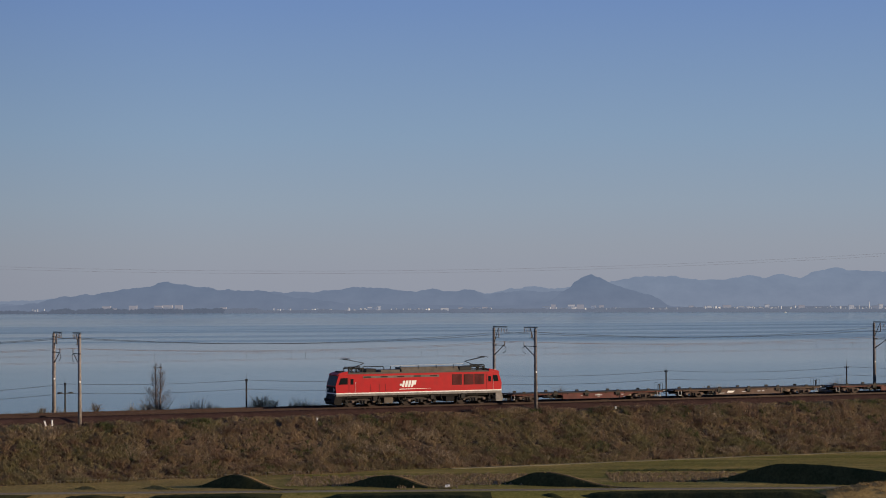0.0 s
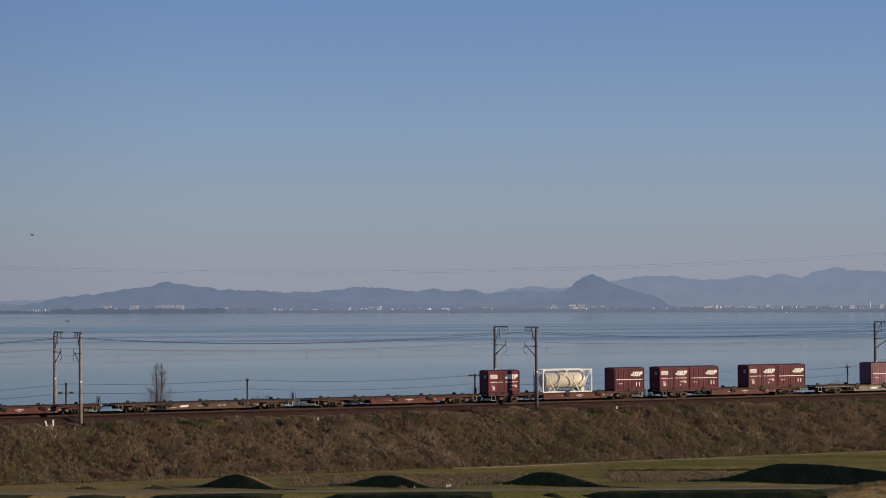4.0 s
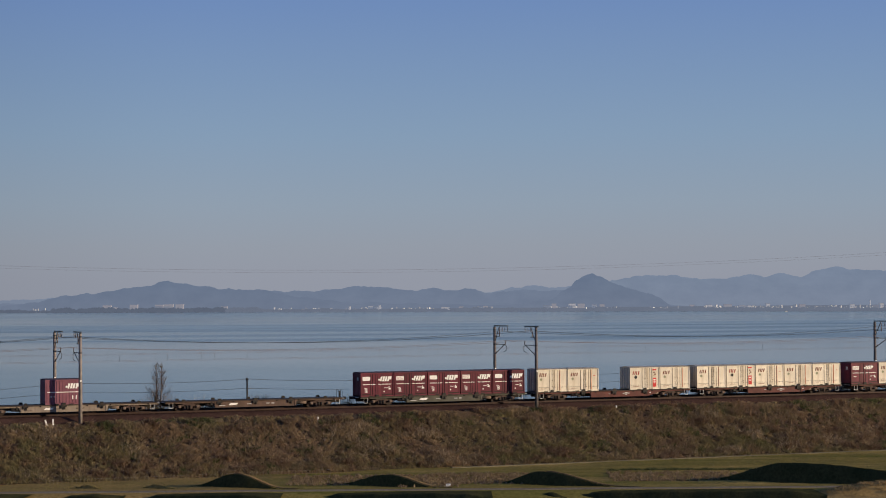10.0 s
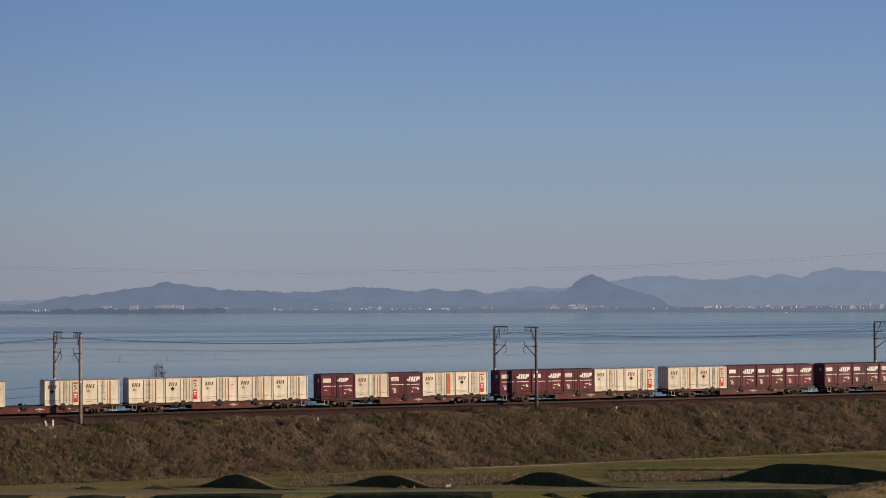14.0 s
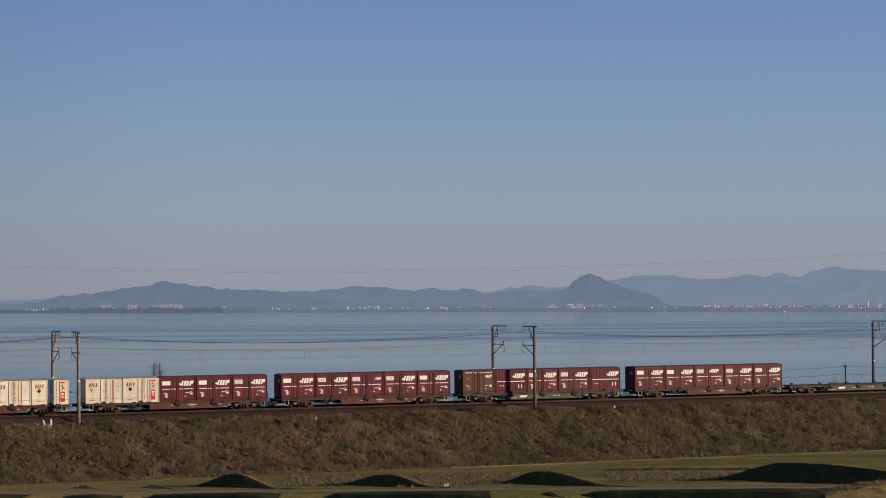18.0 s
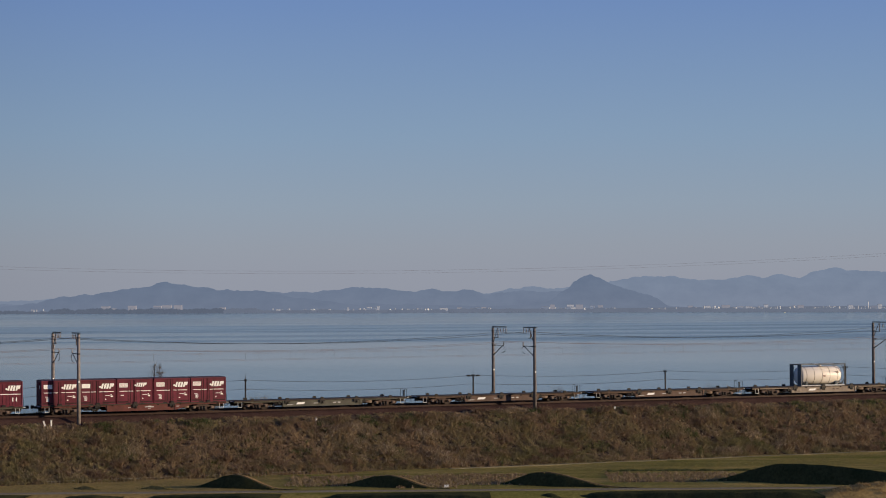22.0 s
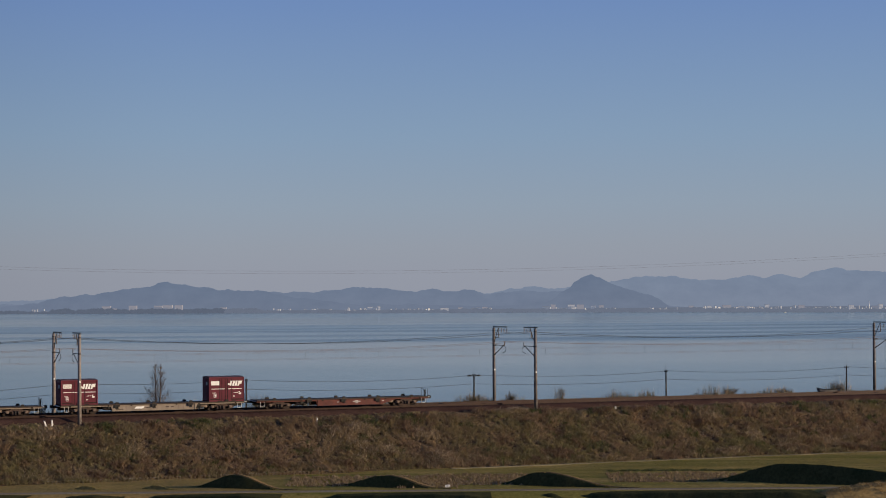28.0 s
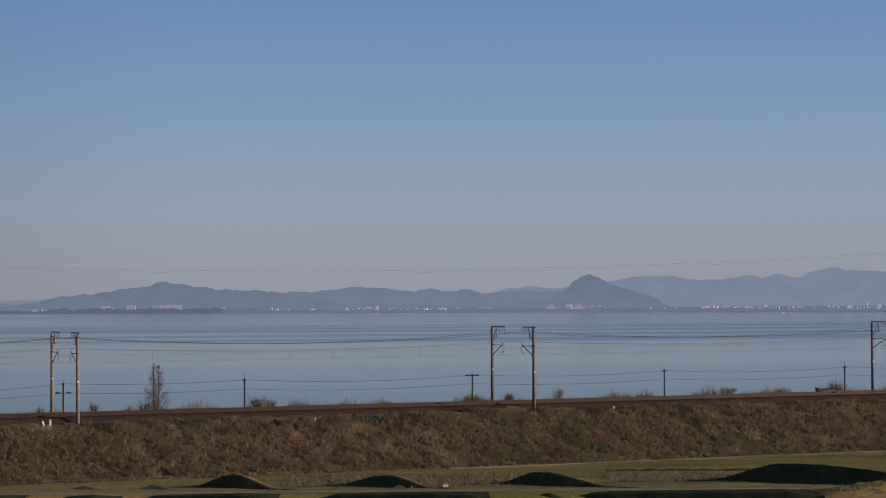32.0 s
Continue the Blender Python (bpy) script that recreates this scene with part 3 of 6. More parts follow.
def build_embankment():
    s_lines = steps((-620, -80, 15), (-80, 95, 0.7), (95, 620, 15))
    sheet("embankment", extrude_bed("embankment", refine(BED, 0.5), s_lines, ROUGH), "bank_soil", "steep railway embankment overgrown with dry brown weeds", "embankment")
    sheet("embankment_lakeside", extrude_bed("embankment_lakeside", refine(FARBED, 0.8), s_lines, 0.08), "ballast", "lake side of the railway embankment with a level verge", "embankment")
    stones = [(-3.1, -0.90), (-2.85, -0.84), (-1.9, -0.24), (-1.3, -0.19), (1.3, -0.19), (2.0, -0.24), (2.7, -0.19), (5.3, -0.19), (5.9, -0.24), (6.95, -0.84), (7.25, -0.90)]
    sheet("track_bed", extrude_bed("track_bed", refine(stones, 0.35), s_lines, 0.022), "ballast", "rust-brown ballast bed under two railway tracks", "ballast")
    for off in (0.0, 4.0):
        track = thing("railway_track", "railway track of brown steel rails on concrete sleepers in ballast", "track", "double track line", "structure", rail_pose(0, off))
        for y in (-0.57, 0.57):
            bm = bmesh.new()
            prism_x(bm, [(y - 0.065, -0.17), (y + 0.065, -0.17), (y + 0.065, -0.15), (y + 0.015, -0.13), (y + 0.015, -0.04), (y + 0.033, -0.03),
                         (y + 0.033, 0.0), (y - 0.033, 0.0), (y - 0.033, -0.03), (y - 0.015, -0.04), (y - 0.015, -0.13), (y - 0.065, -0.15)], -615, 615)
            part("rail", bm, "rail_steel", track)
        verts, faces = [], []
        for k in range(-260, 290):
            x = k * 0.62
            i = len(verts)
            for dz, hw in ((-0.28, 0.13), (-0.165, 0.10)):
                verts += [(x - hw, -1.0, dz), (x + hw, -1.0, dz), (x + hw, 1.0, dz), (x - hw, 1.0, dz)]
            faces += [(i + 4, i + 5, i + 6, i + 7)] + [(i + a, i + (a + 1) % 4, i + 4 + (a + 1) % 4, i + 4 + a) for a in range(4)]
        tagged(part("sleepers", from_arrays("sleepers", verts, faces), "sleeper", track), kind="stuff")


def build_road():
    xs = steps((-400, -62, 20), (-62, 72, 1.5), (72, 400, 20))
    verts, faces = [], []
    for i, x in enumerate(xs):
        w = 0.18 * noise.noise(Vector((x * 0.2, 0, 0)))
        for y, z in ((185.7 + w, FIELD - 0.3), (185.9 + w, FIELD + 0.05), (186.6, FIELD + 0.09), (187.2 + w, FIELD + 0.05), (187.5 + w, FIELD - 0.25)):
            verts.append((x, y, z))
        if i:
            faces += [((i - 1) * 5 + k, i * 5 + k, i * 5 + k + 1, (i - 1) * 5 + k + 1) for k in range(4)]
    sheet("farm_road", from_arrays("farm_road", verts, faces), "road", "narrow pale farm road along the field", "road")
    # a narrow path at the foot of the embankment
    verts, faces = [], []
    for i, s in enumerate(steps((-5, 90, 1.2), (90, 300, 10))):
        w = 0.15 * noise.noise(Vector((s * 0.3, 7, 0)))
        for off, z in ((-14.3 + w, FIELD - 0.3), (-14.25 + w, FIELD + 0.06), (-14.1 + w, FIELD + 0.08), (-13.75 + w, FIELD + 0.07), (-13.7 + w, FIELD - 0.3)):
            verts.append(rail(s, off, z))
        if i:
            faces += [((i - 1) * 5 + k, i * 5 + k, i * 5 + k + 1, (i - 1) * 5 + k + 1) for k in range(4)]
    sheet("foot_path", from_arrays("foot_path", verts, faces), "trodden", "narrow trodden path at the foot of the embankment", "path")


# ---- lake and far shore ----
def shore_y(x):
    return min(max(4125 - 0.932 * (x + 877), 2300), 4450)


def build_lake():
    me = grid_mesh("lake", steps((-4500, 4500, 500)), steps((190, 500, 60), (500, 4500, 400)), lambda x, y: WATER)
    bm = bmesh.new()
    bm.from_mesh(me)
    cut = rail(0, 24)
    bmesh.ops.bisect_plane(bm, geom=bm.verts[:] + bm.edges[:] + bm.faces[:], plane_co=cut, plane_no=ACROSS, clear_inner=True)
    sheet("lake", bm, "lake", "calm blue-grey lake with faint wind-ruffled bands", "lake")
    xs = steps((-4300, -1300, 300), (-1300, 1100, 25), (1100, 4300, 300))
    verts, faces = [], []
    for i, x in enumerate(xs):
        y0 = shore_y(x) + 25 * noise.noise(Vector((x * 0.01, 0, 0)))
        for y, z in ((y0, WATER - 1.0), (y0 + 6, WATER + 0.5), (y0 + 60, WATER + 1.0), (max(y0 + 200, 4700), WATER + 1.5)):
            verts.append((x, y, z))
        if i:
            faces += [((i - 1) * 4 + k, i * 4 + k, i * 4 + k + 1, (i - 1) * 4 + k + 1) for k in range(3)]
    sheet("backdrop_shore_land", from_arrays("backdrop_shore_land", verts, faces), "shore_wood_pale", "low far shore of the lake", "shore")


def ridge_at(knots, x):
    """A smooth ridge through a few heights."""
    if x <= knots[0][0]:
        return knots[0][1]
    for (a, ha), (b, hb) in zip(knots, knots[1:]):
        if x <= b:
            t = (x - a) / (b - a)
            return ha + (hb - ha) * (0.5 * t + 0.5 * t * t * (3 - 2 * t))
    return knots[-1][1]


def direction(px_x, px_y, y):
    """Across and height above the lake, at the depth y, of a direction in the view."""
    u, v = (px_x - 784) / FOCAL, (533 - 0.00733 * (px_x - 784) - px_y) / FOCAL
    return u * y, 11.05 - WATER + v * y


def hill_range(name, y0, depth, heights, material, label, seed):
    knots = [direction(px, py, y0 + depth) for px, py in heights]
    xs = steps((-1300, 1300, 4))
    rows = 10
    verts = []
    for j in range(rows):
        v = j / (rows - 1)
        for x in xs:
            z = ridge_at(knots, x)
            z += (4.8 * noise.fractal(Vector((x * 0.024, seed, 0)), 1.0, 2.0, 5) + 1.6 * noise.noise(Vector((x * 0.13, seed, 2)))) * min(1, z / 18)
            fold = 1 + 0.3 * (1 - v) * noise.noise(Vector((x * 0.012, v * 3, seed)))
            verts.append((x, y0 + depth * v, WATER + max(z, 0.5) * (math.sin(v * math.pi / 2) ** 1.1) * fold))
    n = len(xs)
    faces = [(j * n + i, j * n + i + 1, (j + 1) * n + i + 1, (j + 1) * n + i) for j in range(rows - 1) for i in range(n - 1)]
    me = from_arrays(name, verts, faces)
    me.polygons.foreach_set("use_smooth", [True] * len(me.polygons))
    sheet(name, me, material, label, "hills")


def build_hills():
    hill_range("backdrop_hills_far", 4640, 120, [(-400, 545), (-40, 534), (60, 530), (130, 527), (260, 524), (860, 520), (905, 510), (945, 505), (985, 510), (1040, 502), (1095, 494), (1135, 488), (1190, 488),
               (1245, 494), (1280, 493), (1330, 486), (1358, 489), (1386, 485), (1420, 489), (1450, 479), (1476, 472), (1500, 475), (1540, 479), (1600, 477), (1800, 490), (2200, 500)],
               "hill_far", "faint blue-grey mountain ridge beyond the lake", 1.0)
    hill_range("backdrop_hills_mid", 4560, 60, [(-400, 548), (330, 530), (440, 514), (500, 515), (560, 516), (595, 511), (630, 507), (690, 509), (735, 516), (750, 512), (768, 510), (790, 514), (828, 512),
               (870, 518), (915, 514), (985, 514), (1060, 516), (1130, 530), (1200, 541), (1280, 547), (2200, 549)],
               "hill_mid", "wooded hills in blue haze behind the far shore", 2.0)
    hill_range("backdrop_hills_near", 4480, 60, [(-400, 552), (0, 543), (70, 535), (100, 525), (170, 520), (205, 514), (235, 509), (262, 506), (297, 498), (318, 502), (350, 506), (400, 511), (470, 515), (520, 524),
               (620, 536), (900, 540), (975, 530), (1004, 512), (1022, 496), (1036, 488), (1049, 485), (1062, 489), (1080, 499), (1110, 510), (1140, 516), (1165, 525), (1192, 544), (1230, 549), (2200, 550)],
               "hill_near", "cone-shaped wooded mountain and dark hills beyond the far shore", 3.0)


def clump_arrays(centres, seed):
    """Many small faceted tufts of wood in one mesh."""
    rng = random.Random(seed)
    verts, faces = [], []
    for x, y, z, r, h in centres:
        i = len(verts)
        k = 6
        for ring, (rr, hh) in enumerate(((0.8, 0.0), (1.0, 0.45), (0.6, 0.85))):
            for a in range(k):
                t = a / k * math.tau + ring * 0.4
                q = rr * r * rng.uniform(0.75, 1.2)
                verts.append((x + q * math.cos(t), y + q * math.sin(t), z + h * hh * rng.uniform(0.85, 1.1)))
        verts.append((x, y, z + h * rng.uniform(0.9, 1.15)))
        for ring in range(2):
            b = i + ring * k
            faces += [(b + a, b + (a + 1) % k, b + k + (a + 1) % k, b + k + a) for a in range(k)]
        faces += [(i + 2 * k + a, i + 2 * k + (a + 1) % k, i + 3 * k) for a in range(k)]
    return verts, faces


def build_far_town():
    rng = random.Random(5)
    rows = []
    for k in range(1500):
        px = rng.uniform(-60, 1640)
        x0 = (px - 784) / FOCAL * 3400
        y = shore_y(x0) + rng.uniform(12, 120)
        x = (px - 784) / FOCAL * y
        tall = 1.0 + 0.75 * (90 < px < 470) * (0.6 + 0.4 * rng.random()) + 0.5 * noise.noise(Vector((px * 0.02, 0, 0))) + (px > 800) * rng.uniform(-0.35, 0.5)
        rows.append((x, y, WATER + 0.3, rng.uniform(3, 9), max(1.2, rng.uniform(2.6, 5.2) * tall * y / 3600)))
    split = (400 - 784) / FOCAL
    # both strips carry haze as emission, more of it in the pale one
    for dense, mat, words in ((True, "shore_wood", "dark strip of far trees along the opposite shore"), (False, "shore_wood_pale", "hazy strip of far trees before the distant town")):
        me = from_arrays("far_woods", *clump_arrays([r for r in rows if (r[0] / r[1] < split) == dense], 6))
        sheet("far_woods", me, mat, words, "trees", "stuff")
    # the larger buildings: direction, width and top as seen from the railway bank
    west = ((47, 4, 552), (78, 6, 550), (188, 15, 541), (203, 6, 545), (235, 14, 540), (280, 14, 540), (297, 16, 539), (316, 14, 539), (384, 8, 545), (395, 10, 543), (441, 5, 549),
            (487, 7, 550), (509, 6, 548), (570, 4, 549), (584, 3, 546), (617, 3, 543), (654, 8, 542), (663, 5, 543), (670, 4, 541), (697, 5, 549))
    east = ((786, 14, 544), (814, 8, 543), (846, 7, 543), (857, 9, 542), (965, 12, 541), (978, 8, 538), (1010, 12, 538), (1026, 12, 538), (1049, 8, 540), (1063, 8, 539), (1172, 18, 546),
            (1222, 8, 540), (1253, 8, 540), (1285, 14, 539), (1310, 10, 541), (1323, 6, 541), (1356, 7, 538), (1417, 10, 539), (1505, 8, 539), (1548, 8, 540), (1557, 7, 537))
    for k, (px, wide, top) in enumerate(west + east):
        y = shore_y((px - 784) / FOCAL * 3400) + (190 if px < 460 else 135)
        x, high = direction(px + 3, top, y)
        w, d = wide * y / FOCAL, 9.0
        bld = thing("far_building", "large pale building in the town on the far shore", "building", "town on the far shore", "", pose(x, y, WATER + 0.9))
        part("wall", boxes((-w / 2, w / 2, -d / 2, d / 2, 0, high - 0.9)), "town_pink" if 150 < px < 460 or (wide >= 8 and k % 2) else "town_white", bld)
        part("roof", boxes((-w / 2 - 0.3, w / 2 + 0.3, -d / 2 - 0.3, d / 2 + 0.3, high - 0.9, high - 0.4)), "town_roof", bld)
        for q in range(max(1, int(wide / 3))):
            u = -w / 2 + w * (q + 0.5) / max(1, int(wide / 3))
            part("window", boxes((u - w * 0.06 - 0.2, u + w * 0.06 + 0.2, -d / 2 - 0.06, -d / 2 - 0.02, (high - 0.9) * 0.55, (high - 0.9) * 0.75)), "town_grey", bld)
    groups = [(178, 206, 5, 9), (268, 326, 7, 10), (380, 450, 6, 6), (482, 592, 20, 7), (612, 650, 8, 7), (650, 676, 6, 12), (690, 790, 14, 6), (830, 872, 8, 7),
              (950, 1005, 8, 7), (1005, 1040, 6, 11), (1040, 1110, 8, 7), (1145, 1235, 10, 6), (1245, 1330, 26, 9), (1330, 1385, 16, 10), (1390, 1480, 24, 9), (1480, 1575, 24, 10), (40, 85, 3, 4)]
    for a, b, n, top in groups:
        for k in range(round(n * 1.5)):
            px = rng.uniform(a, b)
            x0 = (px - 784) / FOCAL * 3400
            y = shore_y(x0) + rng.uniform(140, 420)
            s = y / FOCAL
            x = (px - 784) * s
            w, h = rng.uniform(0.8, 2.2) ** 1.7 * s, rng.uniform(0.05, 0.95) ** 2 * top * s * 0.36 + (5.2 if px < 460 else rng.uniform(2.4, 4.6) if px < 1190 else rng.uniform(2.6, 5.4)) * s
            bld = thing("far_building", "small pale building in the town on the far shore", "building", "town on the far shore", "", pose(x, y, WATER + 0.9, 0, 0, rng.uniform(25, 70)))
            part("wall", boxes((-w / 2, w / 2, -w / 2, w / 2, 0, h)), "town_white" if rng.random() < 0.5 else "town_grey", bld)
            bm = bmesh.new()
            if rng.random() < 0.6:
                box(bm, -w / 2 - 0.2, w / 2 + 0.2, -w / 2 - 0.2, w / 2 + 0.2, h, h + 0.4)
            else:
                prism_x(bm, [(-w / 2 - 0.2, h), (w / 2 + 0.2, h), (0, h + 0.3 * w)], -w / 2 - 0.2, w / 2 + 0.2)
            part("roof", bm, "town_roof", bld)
    y = shore_y(520) + 200
    mast = thing("chimney", "tall pale chimney in the far town", "chimney", "", "", pose((1540 - 784) / FOCAL * y, y, WATER + 0.9))
    part("shaft", tube(bmesh.new(), [(0, 0, 0), (0, 0, 12)], 1.0, 0.7, 8), "town_white", mast)
    part("rim", tube(bmesh.new(), [(0, 0, 12), (0, 0, 12.5)], 0.85, 0.85, 8), "town_roof", mast)
    # a long low breakwater with a pale rim
    y = shore_y(200) - 40
    bm = bmesh.new()
    prism_x(bm, [(-4, -1.5), (4, -1.5), (2.5, 1.4), (-2.5, 1.4)], 0, 95)
    wall = thing("breakwater", "low pale breakwater off the far shore", "breakwater", "", "", pose((1145 - 784) / FOCAL * y, y, WATER, 0, 0, -4))
    part("wall", bm, "town_white", wall)
    boat_y = 2650
    boat = thing("far_boat", "tiny white boat on the open lake", "boat", "", "", pose((1392 - 784) / FOCAL * boat_y, boat_y, WATER))
    bm = bmesh.new()
    prism_y(bm, [(-1.7, 0.6), (-1.3, -0.2), (1.4, -0.2), (1.7, 0.5)], -0.7, 0.7)
    part("hull", bm, "white", boat)
    part("cabin", boxes((-0.4, 0.7, -0.4, 0.4, 0.5, 1.2)), "white", boat)


# ---- vegetation ----
def blades(name, spots, material, label, seed, category="grass", parent=None, lean=0.35):
    """Spots: place, tuft radius, height, blades; each blade bends once."""
    rng = np.random.default_rng(seed)
    verts, faces = [], []
    for p, r, h, n, w in spots:
        for k in range(n):
            a, q = rng.uniform(0, math.tau), r * math.sqrt(rng.uniform())
            bx, by = p.x + q * math.cos(a), p.y + q * math.sin(a)
            d = rng.uniform(0, math.tau)
            hh = h * rng.uniform(0.55, 1.15)
            lx, ly = rng.normal(0, lean) * hh, rng.normal(0, lean) * hh
            ux, uy = math.cos(d) * w, math.sin(d) * w
            i = len(verts)
            z = p.z - 0.04
            verts += [(bx - ux, by - uy, z), (bx + ux, by + uy, z), (bx + lx * 0.35 + ux * 0.8, by + ly * 0.35 + uy * 0.8, z + hh * 0.6),
                      (bx + lx * 0.35 - ux * 0.8, by + ly * 0.35 - uy * 0.8, z + hh * 0.6), (bx + lx, by + ly, z + hh)]
            faces += [(i, i + 1, i + 2, i + 3), (i + 3, i + 2, i + 4)]
    me = from_arrays(name, verts, faces)
    return sheet(name, me, material, label, category, "stuff")


def bed_z(profile, off):
    for (a, za), (b, zb) in zip(profile, profile[1:]):
        if a <= off <= b:
            return za + (zb - za) * (off - a) / (b - a)
    return profile[-1][1]


# bleached clumps of dead grass on the slope: along and across the track
DEAD_GRASS = [(-14.0, -7.0), (-13.0, -8.6), (-11.5, -6.5), (-5.2, -7.7), (-4.8, -11.3), (-4.9, -12.7), (6.5, -3.9), (-10.0, -9.9), (28.4, -12.2), (32.9, -9.3), (36.4, -11.2), (29.2, -5.8), (-36.1, -8.6), (-44.3, -5.7)]

# beds of tall reeds along the lakeside verge: from, to, height
REED_BEDS = [(-41.6, -41.1, 1.30), (-32.2, -31.0, 1.20), (-26.4, -22.2, 1.50), (-18.6, -15.7, 1.55), (-14.4, -10.8, 1.25), (-8.1, -5.5, 1.30), (-4.1, -1.4, 1.30), (5.5, 10.1, 1.35), (12.6, 14.4, 1.30), (18.9, 19.6, 1.80), (25.7, 26.8, 1.40), (29.1, 32.1, 1.30), (36.7, 43.4, 1.50), (46.0, 51.2, 1.35), (54.9, 58.1, 1.50), (57.3, 58.6, 2.05)]


# trodden spots before the masts and marker posts: along and across the track
BARE = [(-43.6, -3.5), (-43.0, -3.5), (18.9, -4.0), (-15.9, -4.6)] + [(s + 0.3, -3.0) for s in (-40.55, 9.42, 60.3)]


def build_vegetation():
    rng = random.Random(11)
    spots, tall, spots_knoll = [], [], []
    for k in range(25000):
        s, off = rng.uniform(-66, 84), rng.uniform(-13.0, -2.75)
        if any(abs(s - a) < 0.45 and b - 1.5 < off < b + 0.3 for a, b in BARE):
            continue
        if off > -4.3 and rng.random() < 0.5:
            continue
        p = rail(s, off, bed_z(BED, off) + ROUGH * swell(s, off))
        size = 0.55 + 0.7 * noise.noise(Vector((s * 0.25, off * 0.4, 0))) + 0.5 * noise.noise(Vector((s * 0.9, off * 1.2, 4)))
        edge = 0.8 if off > -4.8 else 1.0
        spots.append((p, 0.24, max(0.13, (0.19 + 0.36 * size) * edge * rng.uniform(0.5, 1.3)), 14, rng.uniform(0.02, 0.052)))
    blades("dry_weeds", spots, "weeds", "dense brown and olive dry weeds over the embankment slope", 1, "weeds", lean=0.75)
    for k in range(6800):
        s, off = rng.uniform(-64, 82), -4.1 - 8.4 * rng.random() ** 0.75
        if noise.noise(Vector((s * 0.16, off * 0.35, 31))) < 0.22 and rng.random() > 0.025:
            continue
        tall.append((rail(s, off, bed_z(BED, off) + ROUGH * swell(s, off)), 0.25, rng.uniform(0.3, 0.65), 9, 0.018))
    for s0, off0 in DEAD_GRASS:
        for k in range(55):
            s, off = s0 + rng.gauss(0, 0.75), min(max(off0 + rng.gauss(0, 0.5), -12.6), -4.0)
            tall.append((rail(s, off, bed_z(BED, off) + ROUGH * swell(s, off) + 0.05), 0.22, rng.uniform(0.35, 0.75), 10, 0.030))
    blades("pampas_tufts", tall, "straw", "pale straw-coloured tall grass tufts on the embankment", 2, "grass", lean=0.75)
    for k in range(1100):
        x, y = rng.uniform(32.5, 56), rng.uniform(181.5, 185.6)
        z = knoll_height(x, y)
        if z > FIELD - 0.3:
            spots_knoll.append((Vector((x, y, z)), 0.25, rng.uniform(0.12, 0.3), 12, 0.018))
    blades("knoll_grass", spots_knoll, "dry_grass", "dry brown grass on the knoll beside the road", 9, "grass", lean=0.6)
    bramble = []
    for k in range(150):
        s, off = rng.uniform(-64, 82), rng.uniform(-12.6, -3.6)
        for q in range(rng.randint(2, 7)):
            o = min(max(off + rng.gauss(0, 0.3), -12.9), -3.4)
            bramble.append((rail(s + rng.gauss(0, 0.45), o, bed_z(BED, o) + ROUGH * swell(s, o)), 0.3, rng.uniform(0.35, 0.8), 22, 0.045))
    blades("bramble_clumps", bramble, "bramble", "dark red-brown bramble clumps on the embankment", 21, "weeds", lean=0.8)
    green = []
    for k in range(120):
        s, off = rng.uniform(-64, 82), -3.9 - 8.6 * rng.random() ** 1.5
        for q in range(rng.randint(3, 12)):
            o = min(max(off + rng.gauss(0, 0.35), -12.9), -4.0)
            green.append((rail(s + rng.gauss(0, 0.55), o, bed_z(BED, o)), 0.3, rng.uniform(0.3, 0.7), 16, 0.025))
    blades("green_weeds", green, "leafy", "patches of green weeds among the dry growth", 3, "weeds", lean=0.7)
    lawn = []
    for k in range(24000):
        x, y = rng.uniform(-52, 66), rng.uniform(188.2, 246)
        p = Vector((x, y, 0))
        off = (p - ORIGIN).dot(ACROSS)
        if off > -14.6:
            continue
        if mound_height(x, y - 0.3) > 0.1 or mound_height(x, y + 0.5) > 0.2:
            continue
        lawn.append((Vector((x, y, ground_height(x, y))), 0.25, rng.uniform(0.06, 0.15), 7, 0.014))
    for i, (cx, cy, top, left, right) in enumerate(MOUNDS):
        for k in range(int(90 * (left + right) / 8)):
            u, v = rng.uniform(-left * 0.9, right * 0.9), rng.uniform(0.0, 0.35)
            crest = mound_crest(i, u)
            b = v * crest / 0.3
            x, y = cx + u * math.cos(LEAN) + b * math.sin(LEAN), cy - u * math.sin(LEAN) + b * math.cos(LEAN)
            lawn.append((Vector((x, y, FIELD + crest * (1 - v ** 1.15))), 0.2, rng.uniform(0.06, 0.16), 7, 0.02))
    blades("field_grass", lawn, "lawn", "short green grass over the field and its low mounds", 4, "grass")
    stub = []
    for cx, cy, wx, wy, n in ((-8.0, 197.0, 6.5, 5.0, 900), (3.2, 197.5, 5.2, 6.0, 900), (22.1, 198.8, 6.3, 5.0, 900), (-1.5, 191, 3.0, 2.0, 120)):
        for k in range(n):
            x, y = cx + rng.uniform(-wx, wx), cy + rng.uniform(-wy, wy)
            y = round(y / 0.6) * 0.6 + rng.uniform(-0.08, 0.08)
            if mound_height(x, y) > 0.15 or (Vector((x, y, 0)) - ORIGIN).dot(ACROSS) > -16:
                continue
            stub.append((Vector((x, y, ground_height(x, y))), 0.12, rng.uniform(0.15, 0.34), 9, 0.03))
    blades("rice_stubble", stub, "stubble", "rows of pale rice stubble on a harvested patch", 5, "stubble")
    ridge = []
    for k in range(420):
        x, y = rng.uniform(16.4, 30.5), 206.5 + rng.gauss(0, 0.22)
        ridge.append((Vector((x, y, ground_height(x, y))), 0.22, rng.uniform(0.14, 0.42) * (0.6 + 0.5 * noise.noise(Vector((x * 0.9, 1, 0)))), 12, 0.03))
